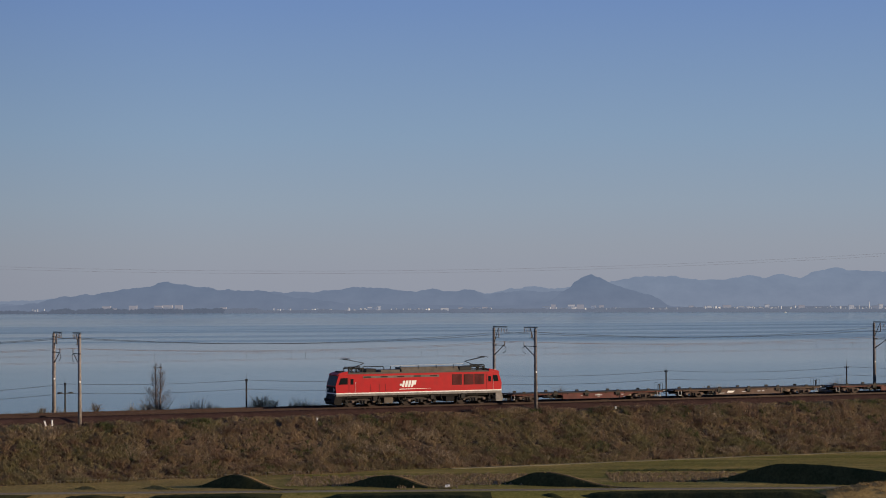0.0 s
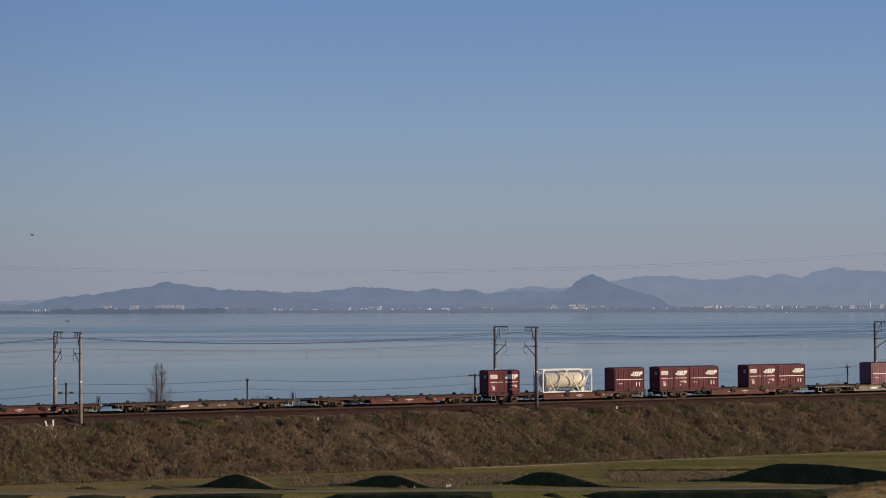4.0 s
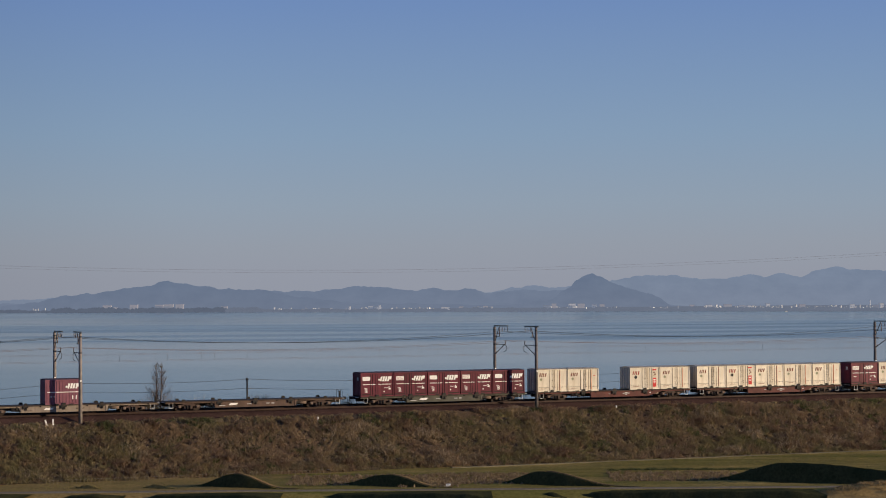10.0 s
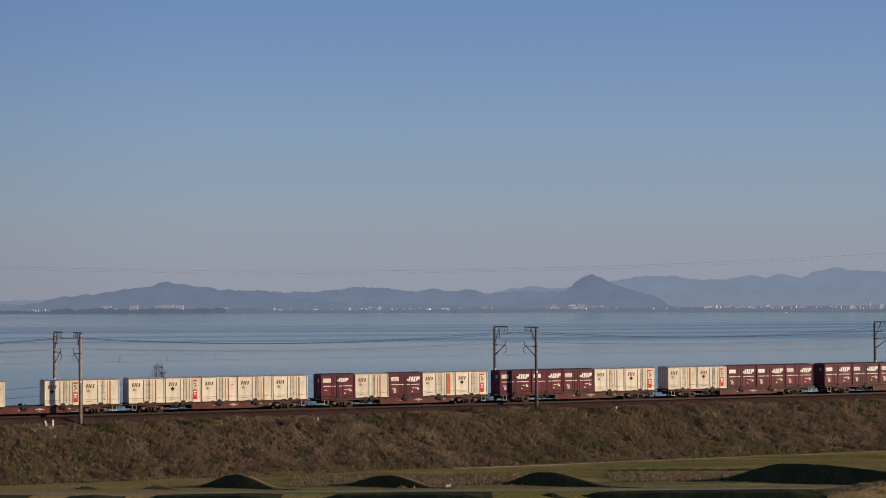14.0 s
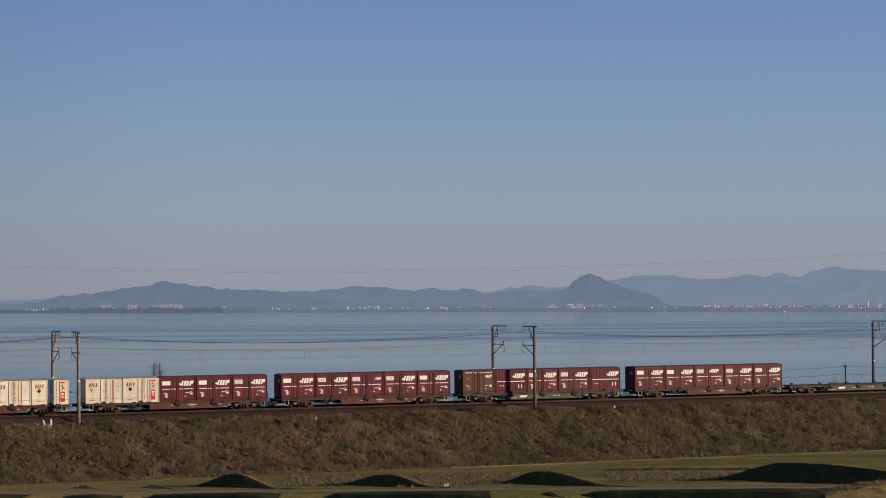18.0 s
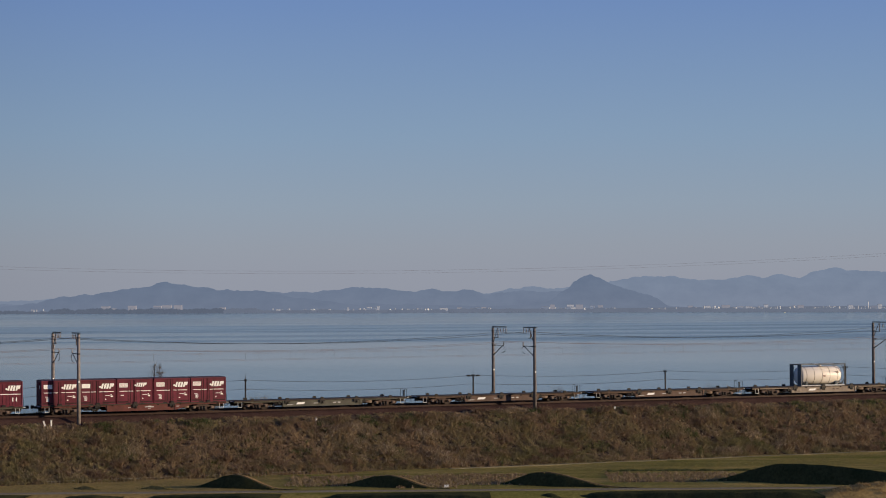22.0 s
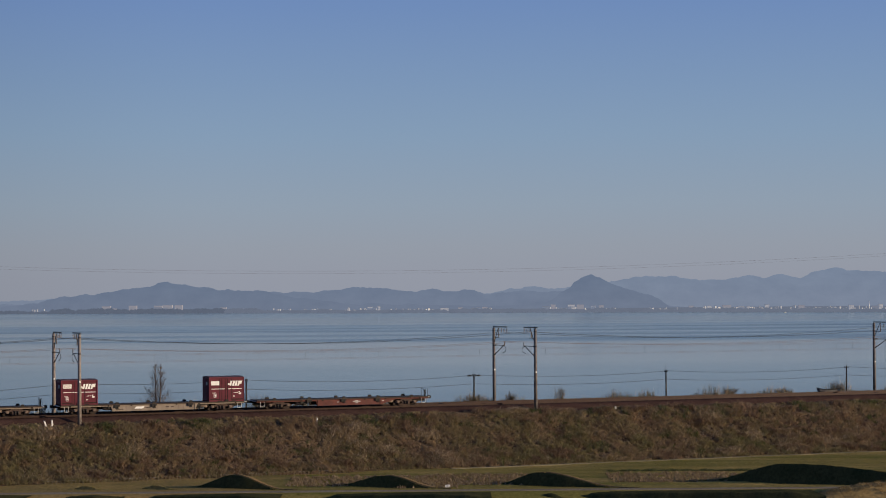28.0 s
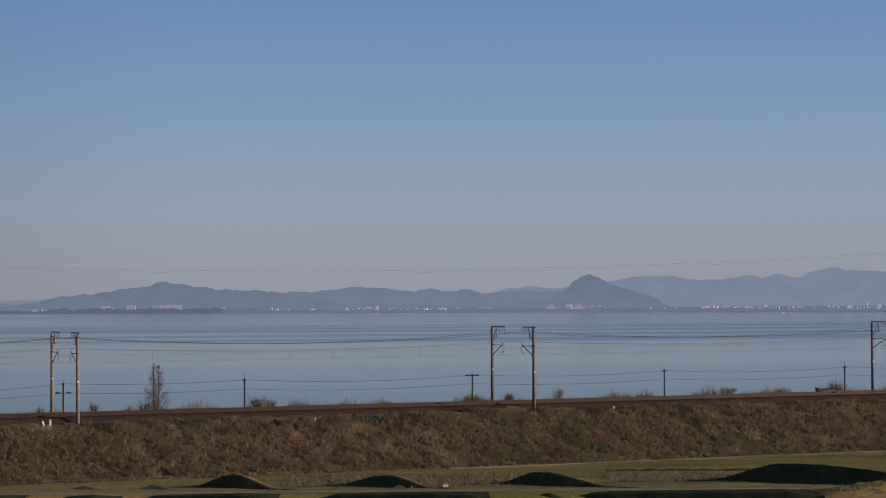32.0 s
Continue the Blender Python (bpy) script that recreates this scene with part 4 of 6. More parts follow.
    blades("ridge_plants", ridge, "leafy", "row of dark green plants along a field ridge", 14, "plants", lean=0.5)
    reeds = []
    for k in range(4200):
        s, off = rng.uniform(-62, 90), rng.uniform(8.6, 13.0)
        clump = noise.noise(Vector((s * 0.16, 2, 0))) + 0.5 * noise.noise(Vector((s * 0.6, 5, 0)))
        if clump < -0.22:
            continue
        reeds.append((rail(s, off, -0.9), 0.3, (0.6 + 0.9 * max(0, clump)) * rng.uniform(0.45, 1.5), 7, 0.014))
    plumes = []
    for a, b, h in REED_BEDS:
        for k in range(int(10 + (b - a) * 16)):
            s, off = rng.uniform(a, b), rng.uniform(9.4, 11.8)
            bell = math.sin(math.pi * min(max((s - a) / (b - a), 0.08), 0.92)) ** 0.5
            tuft = (rail(s, off, -0.92), 0.16, 1.18 * h * bell * rng.uniform(0.5, 1.3), 8, 0.012)
            (plumes if rng.random() < 0.35 else reeds).append(tuft)
    blades("pale_reeds", plumes, "straw", "pale dry reed stalks on the lakeside verge", 12, "grass", lean=0.10)
    blades("verge_reeds", reeds, "reeds", "dry reeds and grass along the lakeside verge", 6, "grass", lean=0.17)
    for s, off, r, h, n in ((12.8, 10.5, 0.9, 1.5, 260), (8.4, 10.6, 1.2, 1.35, 260), (-17.2, 11, 1.3, 1.75, 320), (-15.6, 11, 0.8, 1.4, 180), (57.6, 11.4, 1.2, 1.7, 300), (42.1, 11, 1.4, 1.45, 280),
                            (-29.6, 12.2, 1.0, 1.3, 220), (-35.1, 12, 0.8, 1.45, 180), (49.3, 11, 1.1, 1.25, 180), (19.6, 11.0, 0.4, 1.9, 90), (-40.9, 11.5, 0.5, 1.2, 90)):
        p = rail(s, off, -0.92)
        bush = thing("shrub", "leafless brown shrub on the lakeside verge", "shrub", "shrubs on the verge", "", Matrix.Translation(p))
        rg = random.Random(int(s * 10))
        bm = bmesh.new()
        for k in range(n // 5):
            a, l = rg.uniform(0, math.tau), rg.uniform(0.45, 1.0)
            mid = Vector((math.cos(a) * r * 0.35 * l, math.sin(a) * r * 0.35 * l, h * 0.5 * l))
            end = Vector((math.cos(a) * r * l * rg.uniform(0.5, 1), math.sin(a) * r * l * rg.uniform(0.5, 1), h * l * rg.uniform(0.75, 1.1)))
            tube(bm, [(0.1 * math.cos(a), 0.1 * math.sin(a), 0), mid, end], 0.018, 0.006, 3, False)
            for q in range(4):
                e = end + Vector((rg.gauss(0, 0.16), rg.gauss(0, 0.16), rg.gauss(0.05, 0.12)))
                tube(bm, [mid.lerp(end, rg.uniform(0.2, 0.9)), e], 0.009, 0.005, 3, False)
        tagged(part("branches", bm, "twigs", bush), kind="stuff")
        bm = bmesh.new()
        for k in range(n):
            c = Vector((rg.gauss(0, r * 0.42), rg.gauss(0, r * 0.42), h * rg.uniform(0.15, 0.85)))
            d = Vector((rg.gauss(0, 1), rg.gauss(0, 1), rg.gauss(0, 1))).normalized() * 0.07
            u = d.orthogonal().normalized() * 0.03
            bm.faces.new([bm.verts.new(c - d), bm.verts.new(c + u), bm.verts.new(c + d), bm.verts.new(c - u)])
        tagged(part("leaves", bm, "reeds", bush), kind="stuff")


def build_tree():
    rg = random.Random(3)
    tree = thing("bare_tree", "slender leafless tree with two upright stems by the lake", "tree", "", "", Matrix.Translation(rail(-27.6, 15.0, -1.9)))
    stems = bmesh.new()
    limbs = bmesh.new()
    twigs = bmesh.new()
    for dx, top in ((-0.16, 6.6), (0.24, 6.45)):
        axis = [Vector((dx, 0, -0.3)), Vector((dx * 1.15, 0.05, 2.2)), Vector((dx * 1.35 + 0.03, 0, 4.3)), Vector((dx * 1.5, 0, top))]
        tube(stems, axis, 0.10, 0.018, 7)
        for k in range(105):
            t = 0.07 + 0.89 * rg.random() ** 1.7
            seg = min(int(t * 3), 2)
            base = axis[seg].lerp(axis[seg + 1], t * 3 - seg)
            a = rg.uniform(0, math.tau)
            ln = (1.03 - t) ** 1.15 * rg.uniform(0.6, 2.9) + 0.12
            tip = base + Vector((math.cos(a) * ln * 0.72, math.sin(a) * ln * 0.72, ln * rg.uniform(0.7, 1.15)))
            mid = base.lerp(tip, 0.5) + Vector((0, 0, -0.06 * ln))
            tube(limbs, [base, mid, tip], 0.019 * (1.2 - t), 0.006, 4, False)
            for q in range(7):
                f = rg.uniform(0.25, 1.0)
                b0 = base.lerp(tip, f)
                e = b0 + Vector((rg.gauss(0, 0.2), rg.gauss(0, 0.2), rg.gauss(0.12, 0.14))) * (0.7 + ln * 0.4)
                tube(twigs, [b0, e], 0.008, 0.004, 3, False)
    part("trunk", stems, "bark", tree)
    tagged(part("limbs", limbs, "bark", tree), kind="stuff")
    tagged(part("twigs", twigs, "twigs", tree), kind="stuff")
    bm = bmesh.new()
    for k in range(160):
        z = rg.uniform(1.0, 6.2)
        r = 1.7 * (1.1 - z / 6.6)
        a = rg.uniform(0, math.tau)
        q = r * math.sqrt(rg.random())
        c = Vector((q * math.cos(a), q * math.sin(a), z))
        d = Vector((rg.gauss(0, 1), rg.gauss(0, 1), rg.gauss(0, 1))).normalized() * 0.055
        u = d.orthogonal().normalized() * 0.03
        bm.faces.new([bm.verts.new(c - d), bm.verts.new(c + u), bm.verts.new(c + d), bm.verts.new(c - u)])
    tagged(part("leaves", bm, "twigs", tree), kind="stuff")


# ---- overhead line ----
POLES = [-140.8, -90.7, -40.55, 9.42, 60.3, 110.3, 160.3]


def build_mast(far, shell):
    """A concrete mast; its arms reach over the track on +y (near side) or -y (far side)."""
    side = -1 if far else 1
    m = thing("catenary_mast", ("pale round concrete" if shell == "concrete" else "shade-toned stained concrete") + " catenary mast with cross-arm beside the track", "mast", "catenary masts")
    part("pole", tube(bmesh.new(), [(0, 0, -1.2), (0, 0, 3.5), (0, 0, 8.05)], 0.20, 0.15, 14), shell, m)
    part("cap", tube(bmesh.new(), [(0, 0, 8.05), (0, 0, 8.10), (0, 0, 8.14)], 0.155, 0.05, 12), "galvanised", m)
    for z in (6.15, 7.75):
        part("band", tube(bmesh.new(), [(0, 0, z - 0.06), (0, 0, z + 0.06)], 0.195 - 0.004 * z, 0.195 - 0.004 * z, 14), "galvanised", m)
    reach = 3.65 if far else 2.9
    bm = bmesh.new()
    y0, y1 = sorted((side * (-0.1 if far else -0.6), side * reach))
    box(bm, -0.06, 0.06, y0, y1, 8.16, 8.27)
    box(bm, -0.06, 0.06, y0, y1, 8.10, 8.115)
    part("cross_arm", bm, "galvanised", m)
    bm = bmesh.new()
    tube(bm, [(0, side * 0.15, 6.5), (0, side * 1.3, 8.1)], 0.04, sides=5)
    part("arm_brace", bm, "galvanised", m)
    for k in range(4 if far else 3):
        y = side * (reach - 0.08 - k * 0.72)
        bm = bmesh.new()
        tube(bm, [(0, y, 8.12), (0, y, 7.62)], 0.028, sides=5)
        for q in range(3):
            tube(bm, [(0, y, 7.95 - q * 0.12), (0, y, 7.91 - q * 0.12)], 0.075, sides=7)
        part("hanger", bm, "insulator", m)
    # feeder bracket
    part("feeder_bracket", boxes((-0.05, 0.05, *sorted((0.0, side * 1.5)), 7.0, 7.06)), "galvanised", m)
    part("feeder_insulator", tube(bmesh.new(), [(0, side * (1.4 if far else 1.0), 7.06), (0, side * (1.4 if far else 1.0), 7.62 if far else 7.74)], 0.055, sides=7), "insulator", m)
    # hinged cantilever that carries the contact wire
    tip = 2.95
    bm = bmesh.new()
    tube(bm, [(0, side * 0.2, 6.15), (0, side * tip, 6.15)], 0.042, sides=6)
    part("top_tube", bm, "galvanised", m)
    part("stay_tube", tube(bmesh.new(), [(0, side * 0.2, 5.05), (0, side * (tip - 0.35), 6.1)], 0.046, sides=6), "galvanised", m)
    bm = bmesh.new()
    tube(bm, [(0, side * (tip - 0.3), 6.12), (0, side * (tip + 0.35), 5.95), (0, side * (tip + 0.3), 5.5), (0, side * (tip - 0.5), 5.30)], 0.033, sides=5)
    part("steady_arm", bm, "galvanised", m)
    part("messenger_support", tube(bmesh.new(), [(0, side * tip, 6.15), (0, side * tip, 6.6)], 0.05, sides=6), "insulator", m)
    part("cantilever_insulator", tube(bmesh.new(), [(0, side * 0.2, 6.15), (0, side * 0.75, 6.15)], 0.075, sides=8), "insulator", m)
    part("cantilever_insulator", tube(bmesh.new(), [(0, side * 0.2, 5.05), (0, side * 0.7, 5.32)], 0.075, sides=8), "insulator", m)
    part("pole_tag", boxes((-0.07, 0.07, -0.205, -0.185, 3.3, 3.45)), "white", m)
    return m


def sagging(bm, a, b, sag, r, n=12, sides=4):
    pts = []
    for i in range(n + 1):
        t = i / n
        pts.append(a.lerp(b, t) - Vector((0, 0, 4 * sag * t * (1 - t))))
    tube(bm, pts, r, sides=sides)


def build_line():
    made = {}
    for i, s in enumerate(POLES):
        # darker concrete where a mast shows mostly its shaded side
        shell = "concrete" if i == 2 else "shade_stained_concrete"
        for far, at in ((False, rail_pose(s + 0.30, -3.0)), (True, rail_pose(s - 0.1, 7.2))):
            if (far, shell) in made:
                copy_thing(made[far, shell], at)
            else:
                made[far, shell] = build_mast(far, shell)
                made[far, shell].matrix_basis = at
    runs = [("feeder_wire", -2.0, 7.74, 0.92, 0.020), ("feeder_wire", 5.8, 7.62, 0.92, 0.017)]
    for name, off, z, sag, r in runs:
        wire = thing(name, "dark sagging overhead feeder wire between the masts", "wire", "feeder wires")
        for a, b in zip(POLES, POLES[1:]):
            bm = bmesh.new()
            sagging(bm, rail(a, off, z), rail(b, off, z), sag, r)
            part("span", bm, "wire", wire)
    for off in (0.0, 4.0):
        line = thing("contact_line", "overhead contact line with droppers above the track", "wire", "contact lines")
        for a, b in zip(POLES, POLES[1:]):
            bm = bmesh.new()
            sagging(bm, rail(a, off, 6.6), rail(b, off, 6.6), 0.60, 0.013)
            part("messenger_wire", bm, "copper", line)
            part("auxiliary_wire", tube(bmesh.new(), [rail(a, off, 5.82), rail(b, off, 5.82)], 0.006, sides=4), "copper", line)
            part("contact_wire", tube(bmesh.new(), [rail(a, off, 5.12), rail(b, off, 5.12)], 0.007, sides=4), "copper", line)
            for k in range(1, 10):
                p = rail(a + (b - a) * (k - 0.05 * (off > 0)) / 10, off)
                part("dropper", tube(bmesh.new(), [(p.x, p.y, 5.12), (p.x, p.y, 5.45)], 0.007, sides=3), "wire", line)
                part("dropper", tube(bmesh.new(), [(p.x, p.y, 5.45), (p.x, p.y, 5.84)], 0.0105, sides=4), "wire", line)
    # low distribution line along the lakeside verge
    spots = [(-78, 14.5), (-37.9, 14.5), (-17.6, 14.5), (10.0, 14.5), (35.3, 14.5), (61.0, 14.5), (92, 14.5)]
    for i, (s, off) in enumerate(spots):
        p = thing("utility_pole", "thin dark utility pole with cross-arm on the lakeside bank", "pole", "utility poles by the lake", "", rail_pose(s, off, -1.75))
        part("shaft", tube(bmesh.new(), [(0, 0, -0.6), (0, 0, 4.4)], 0.105, 0.085, 9), "dark_steel", p)
        part("tip_rod", tube(bmesh.new(), [(0, 0, 4.4), (0, 0, 5.15)], 0.02, 0.012, 5), "galvanised", p)
        part("cross_arm", boxes((-0.03, 0.03, -0.5, 0.5, 4.14, 4.2)), "dark_steel", p)
        for y in (-0.42, 0.42):
            part("insulator", tube(bmesh.new(), [(0, y, 4.2), (0, y, 4.38)], 0.035, sides=7), "dark_steel", p)
        lz = 0.9 if i == 3 else 0.0
        part("low_bracket", boxes((-0.7 if i in (1, 3) else -0.08, 0.7 if i in (1, 2, 3) else 0.08, -0.05, 0.05, 3.22 + lz, 3.29 + lz)), "galvanised", p)
        if i in (1, 3):
            for x in (-0.6, 0.6):
                part("insulator", tube(bmesh.new(), [(x - 0.22, 0, 3.27 + lz), (x, 0, 3.36 + lz), (x + 0.22, 0, 3.30 + lz)], 0.085, sides=7), "dark_steel", p)
    for off, z, sag in ((14.5 - 0.75, 2.55, 0.55), (14.5, 1.52, 0.5)):
        wire = thing("utility_wire", "thin dark wire sagging between the utility poles", "wire", "utility wires")
        for (a, o), (b, q) in zip(spots, spots[1:]):
            bm = bmesh.new()
            sagging(bm, rail(a, off, z), rail(b, off, z), sag * ((b - a) / 26) ** 2 * 0.7, 0.017)
            part("span", bm, "wire", wire)
    # wires of a line that crosses high in front of the lake
    for k, (dz, r) in enumerate(((0.0, 0.0032), (-0.14, 0.0026))):
        wire = thing("high_wire", "thin high wire crossing in front of the hills", "wire", "high wires")
        bm = bmesh.new()
        a, b = Vector((-44, 118, 14.25 + dz)), Vector((52, 122, 15.7 + dz))
        sagging(bm, a, b, 2.05, r, 40)
        part("span", bm, "copper", wire)
        for i, e in enumerate((a, b)):
            if k == 0:
                pl = thing("line_pole", "tall concrete pole carrying the high wires", "pole", "line poles", "", Matrix.Translation((e.x, e.y, ground_height(e.x, e.y))))
                hgt = e.z - ground_height(e.x, e.y)
                part("shaft", tube(bmesh.new(), [(0, 0, -0.3), (0, 0, hgt)], 0.17, 0.11, 10), "concrete", pl)
                part("cross_arm", boxes((-0.05, 0.05, -0.9, 0.9, hgt - 0.2, hgt - 0.1)), "galvanised", pl)


def build_markers():
    for s, off, z, lean, h in ((-43.7, -3.45, -0.9, 18, 0.5), (-43.1, -3.5, -0.9, 0, 0.55), (18.9, -4.0, -0.95, 0, 0.36), (-15.9, -4.6, -1.1, 0, 0.26)):
        p = rail(s, off, z)
        post = thing("marker_post", "small white concrete marker post beside the track", "post", "track markers", "", pose(p.x, p.y, p.z, 0, -lean, TURN))
        part("post", boxes((-0.07, 0.07, -0.07, 0.07, -0.2, h, 0.015)), "white", post)
        part("cap", boxes((-0.08, 0.08, -0.08, 0.08, h, h + 0.06)), "pale_grey", post)
    boat = thing("rowing_boat", "small dark rowing boat lying on the lakeside verge", "boat", "", "", rail_pose(55.6, 10.2, -1.0))
    stations = [(-1.75, 0.05, 0.98, 1.22), (-1.45, 0.30, 0.55, 1.10), (-0.9, 0.50, 0.38, 1.0), (0.0, 0.58, 0.34, 0.94), (0.9, 0.52, 0.38, 0.95), (1.55, 0.38, 0.48, 1.0)]
    bm = bmesh.new()
    rings = []
    for x, half, keel, rim in stations:
        outer = [(-half, rim), (-half * 0.82, (keel + rim) / 2), (0.0, keel), (half * 0.82, (keel + rim) / 2), (half, rim)]
        inner = [(half - 0.04, rim), (half * 0.82 - 0.04, (keel + rim) / 2), (0.0, keel + 0.04), (0.04 - half * 0.82, (keel + rim) / 2), (0.04 - half, rim)]
        rings.append([bm.verts.new((x, y, z)) for y, z in outer + inner])
    for a, b in zip(rings, rings[1:]):
        for k in range(10):
            bm.faces.new((a[k], b[k], b[(k + 1) % 10], a[(k + 1) % 10]))
    bm.faces.new(rings[0])
    bm.faces.new(rings[-1])
    bmesh.ops.recalc_face_normals(bm, faces=bm.faces[:])
    part("hull", bm, "boat_hull", boat)
    for side in (-1, 1):
        part("gunwale", tube(bmesh.new(), [(x, side * half, rim + 0.01) for x, half, keel, rim in stations], 0.035, sides=5), "mark_black", boat)
    for x in (-0.7, 0.5):
        part("thwart", boxes((x - 0.12, x + 0.12, -0.48, 0.48, 0.84, 0.88)), "sleeper", boat)
    for x in (-0.8, 0.7):
        part("cradle", boxes((x - 0.08, x + 0.08, -0.4, 0.4, -0.05, 0.42)), "sleeper", boat)
    # thin stakes of a field fence along the foot of the embankment
    fence = thing("field_fence", "low field fence of thin pale stakes and cord", "fence", "", "", None)
    stake = finish(tube(bmesh.new(), [(0, 0, -0.1), (0, 0, 0.40)], 0.018, 0.015, 5), "stake")
    for k in range(84):
        s = -46 + k * 0.36
        off = -14.1 - 0.2 * noise.noise(Vector((s * 0.1, 3, 0)))
        p = rail(s, off, FIELD)
        st = part("stake", stake, "straw", fence)
        st.location = (p.x, p.y, ground_height(p.x, p.y))
    for z in (0.36,):
        bm = bmesh.new()
        tube(bm, [rail(-46 + k * 0.72, -14.1 - 0.2 * noise.noise(Vector(((-46 + k * 0.72) * 0.1, 3, 0))), FIELD + z) for k in range(42)], 0.003, sides=3, caps=False)
        part("cord", bm, "pale_grey", fence)
    block = thing("field_block", "small white block at the edge of the field", "block", "", "", pose(0.4, 189.6, FIELD))
    part("block", boxes((-0.22, 0.22, -0.15, 0.15, -0.02, 0.26, 0.02)), "white", block)


# ---- the train: x along the track (front to -x), the camera's side is -y ----
FRONT, PITCH = 6.25, 20.44


def side_frame(x, r, b):
    """The outline of a cast bogie side frame over two axles."""
    half = [(0.0, r + 0.31), (0.50, r + 0.31), (b / 2 - 0.25, r + 0.20), (b / 2 + 0.05, r + 0.20), (b / 2 + 0.30, r + 0.10), (b / 2 + 0.30, r - 0.06), (b / 2 + 0.17, r - 0.12), (b / 2 - 0.17, r - 0.12),
            (b / 2 - 0.22, r + 0.03), (0.46, r + 0.06), (0.40, r - 0.22), (0.0, r - 0.25)]
    return [(x + dx, z) for dx, z in half] + [(x - dx, z) for dx, z in half[-2:0:-1]]


def bogie(parent, x, wheel_r, base, material, heavy=False):
    b = part("bogie", boxes((x - 0.26, x + 0.26, -1.04, 1.04, wheel_r - 0.10, wheel_r + 0.24), (x - base / 2 - 0.42, x - base / 2 - 0.34, -1.0, 1.0, wheel_r - 0.06, wheel_r + 0.06),
                            (x + base / 2 + 0.34, x + base / 2 + 0.42, -1.0, 1.0, wheel_r - 0.06, wheel_r + 0.06)), material, parent)
    for y in (-1.06, 1.06):
        part("side_frame", prism_y(bmesh.new(), side_frame(x, wheel_r, base), y - 0.05, y + 0.05), material, b)
    for dx in (-base / 2, base / 2):
        bm = tube(bmesh.new(), [(0, -0.98, 0), (0, 0.98, 0)], 0.07, sides=8)
        for y in (-0.56, 0.56):
            disc(bm, 0, y - 0.065, y + 0.065, 0, wheel_r, 20)
            disc(bm, 0, y - 0.08, y + 0.08, 0, 0.16, 10)
            for k in range(4):
                q = k * math.pi / 2
                disc(bm, wheel_r * 0.62 * math.cos(q), y - 0.075, y + 0.075, wheel_r * 0.62 * math.sin(q), 0.06, 6)
        wheels = part("wheelset", bm, "wheel_steel", b)
        wheels.location = (x + dx, 0, wheel_r)
        for y in (-1.15, 1.15):
            box_mesh = boxes((x + dx - 0.17, x + dx + 0.17, y - 0.05, y + 0.05, wheel_r - 0.10, wheel_r + 0.14, 0.02))
            disc(box_mesh, x + dx, y - 0.10, y + 0.10, wheel_r, 0.11, 10)
            part("axle_box", box_mesh, "axle_tan", b)
    for y in (-1.14, 1.14):
        for q in (-0.15, 0.15):
            part("spring", tube(bmesh.new(), [(x + q, y, wheel_r - 0.22), (x + q, y, wheel_r + 0.14)], 0.085, sides=8), "dark_steel", b)
        part("spring_seat", boxes((x - 0.30, x + 0.30, y - 0.09, y + 0.09, wheel_r + 0.14, wheel_r + 0.20)), material, b)
    for q in (-1, 1):
        part("brake_block", boxes((x + q * (base / 2 - wheel_r - 0.12), x + q * (base / 2 - wheel_r - 0.02), -0.64, -0.48, wheel_r - 0.2, wheel_r + 0.1, 0.02)), "axle_tan", b)
    if heavy:
        part("brake_gear", boxes((x - base / 2 - 0.8, x - base / 2 - 0.5, -1.1, -0.7, 0.3, 0.8), (x + base / 2 + 0.5, x + base / 2 + 0.8, -1.1, -0.7, 0.3, 0.8)), "dark_steel", b)
    return b


def coupler(parent, x, way):
    bm = bmesh.new()
    a, b = sorted((x, x + way * 0.55))
    box(bm, a, b, -0.11, 0.11, 0.70, 0.92)
    a, b = sorted((x + way * 0.5, x + way * 0.8))
    box(bm, a, b, -0.2, 0.2, 0.70, 1.02, 0.04)
    return part("coupler", bm, "dark_steel", parent)


def slanted(bm, x0, x1, z0, z1, y, depth=0.012, slant=0.25):
    sh = (z1 - z0) * slant
    prism_y(bm, [(x0, z0), (x1, z0), (x1 + sh, z1), (x0 + sh, z1)], y - depth, y)


def emblem(parent, x, z, w, h, y, material):
    """A company mark as plain slanted blocks with a disc before them, each a part."""
    u = w / 10
    last = None
    shapes = (((1.4, 0.10), (2.1, 0.0), (2.6, 0.0), (3.5, 1.0), (2.2, 1.0)), ((3.2, 0.0), (4.5, 0.0), (5.5, 1.0), (4.0, 1.0)), ((4.9, 0.0), (6.4, 0.0), (7.2, 1.0), (5.9, 1.0)),
              ((6.9, 0.0), (8.1, 0.0), (8.5, 0.35), (9.9, 0.35), (10.4, 1.0), (7.7, 1.0)))
    for outline in shapes:
        bm = bmesh.new()
        prism_y(bm, [(x + q * u, z + v * h) for q, v in outline], y - 0.012, y)
        last = part("emblem_block", bm, material, parent)
    ball = [(x + 0.85 * u + 0.72 * u * math.cos(k * math.tau / 10), z + 0.36 * h + 0.72 * u * math.sin(k * math.tau / 10)) for k in range(10)]
    part("emblem_disc", prism_y(bmesh.new(), ball, y - 0.012, y), material, parent)
    return last


def bars(parent, name, rows, y, material):
    for x0, x1, z0, z1 in rows:
        last = part(name, boxes((x0, x1, y - 0.008, y, z0, z1)), material, parent)
    return last


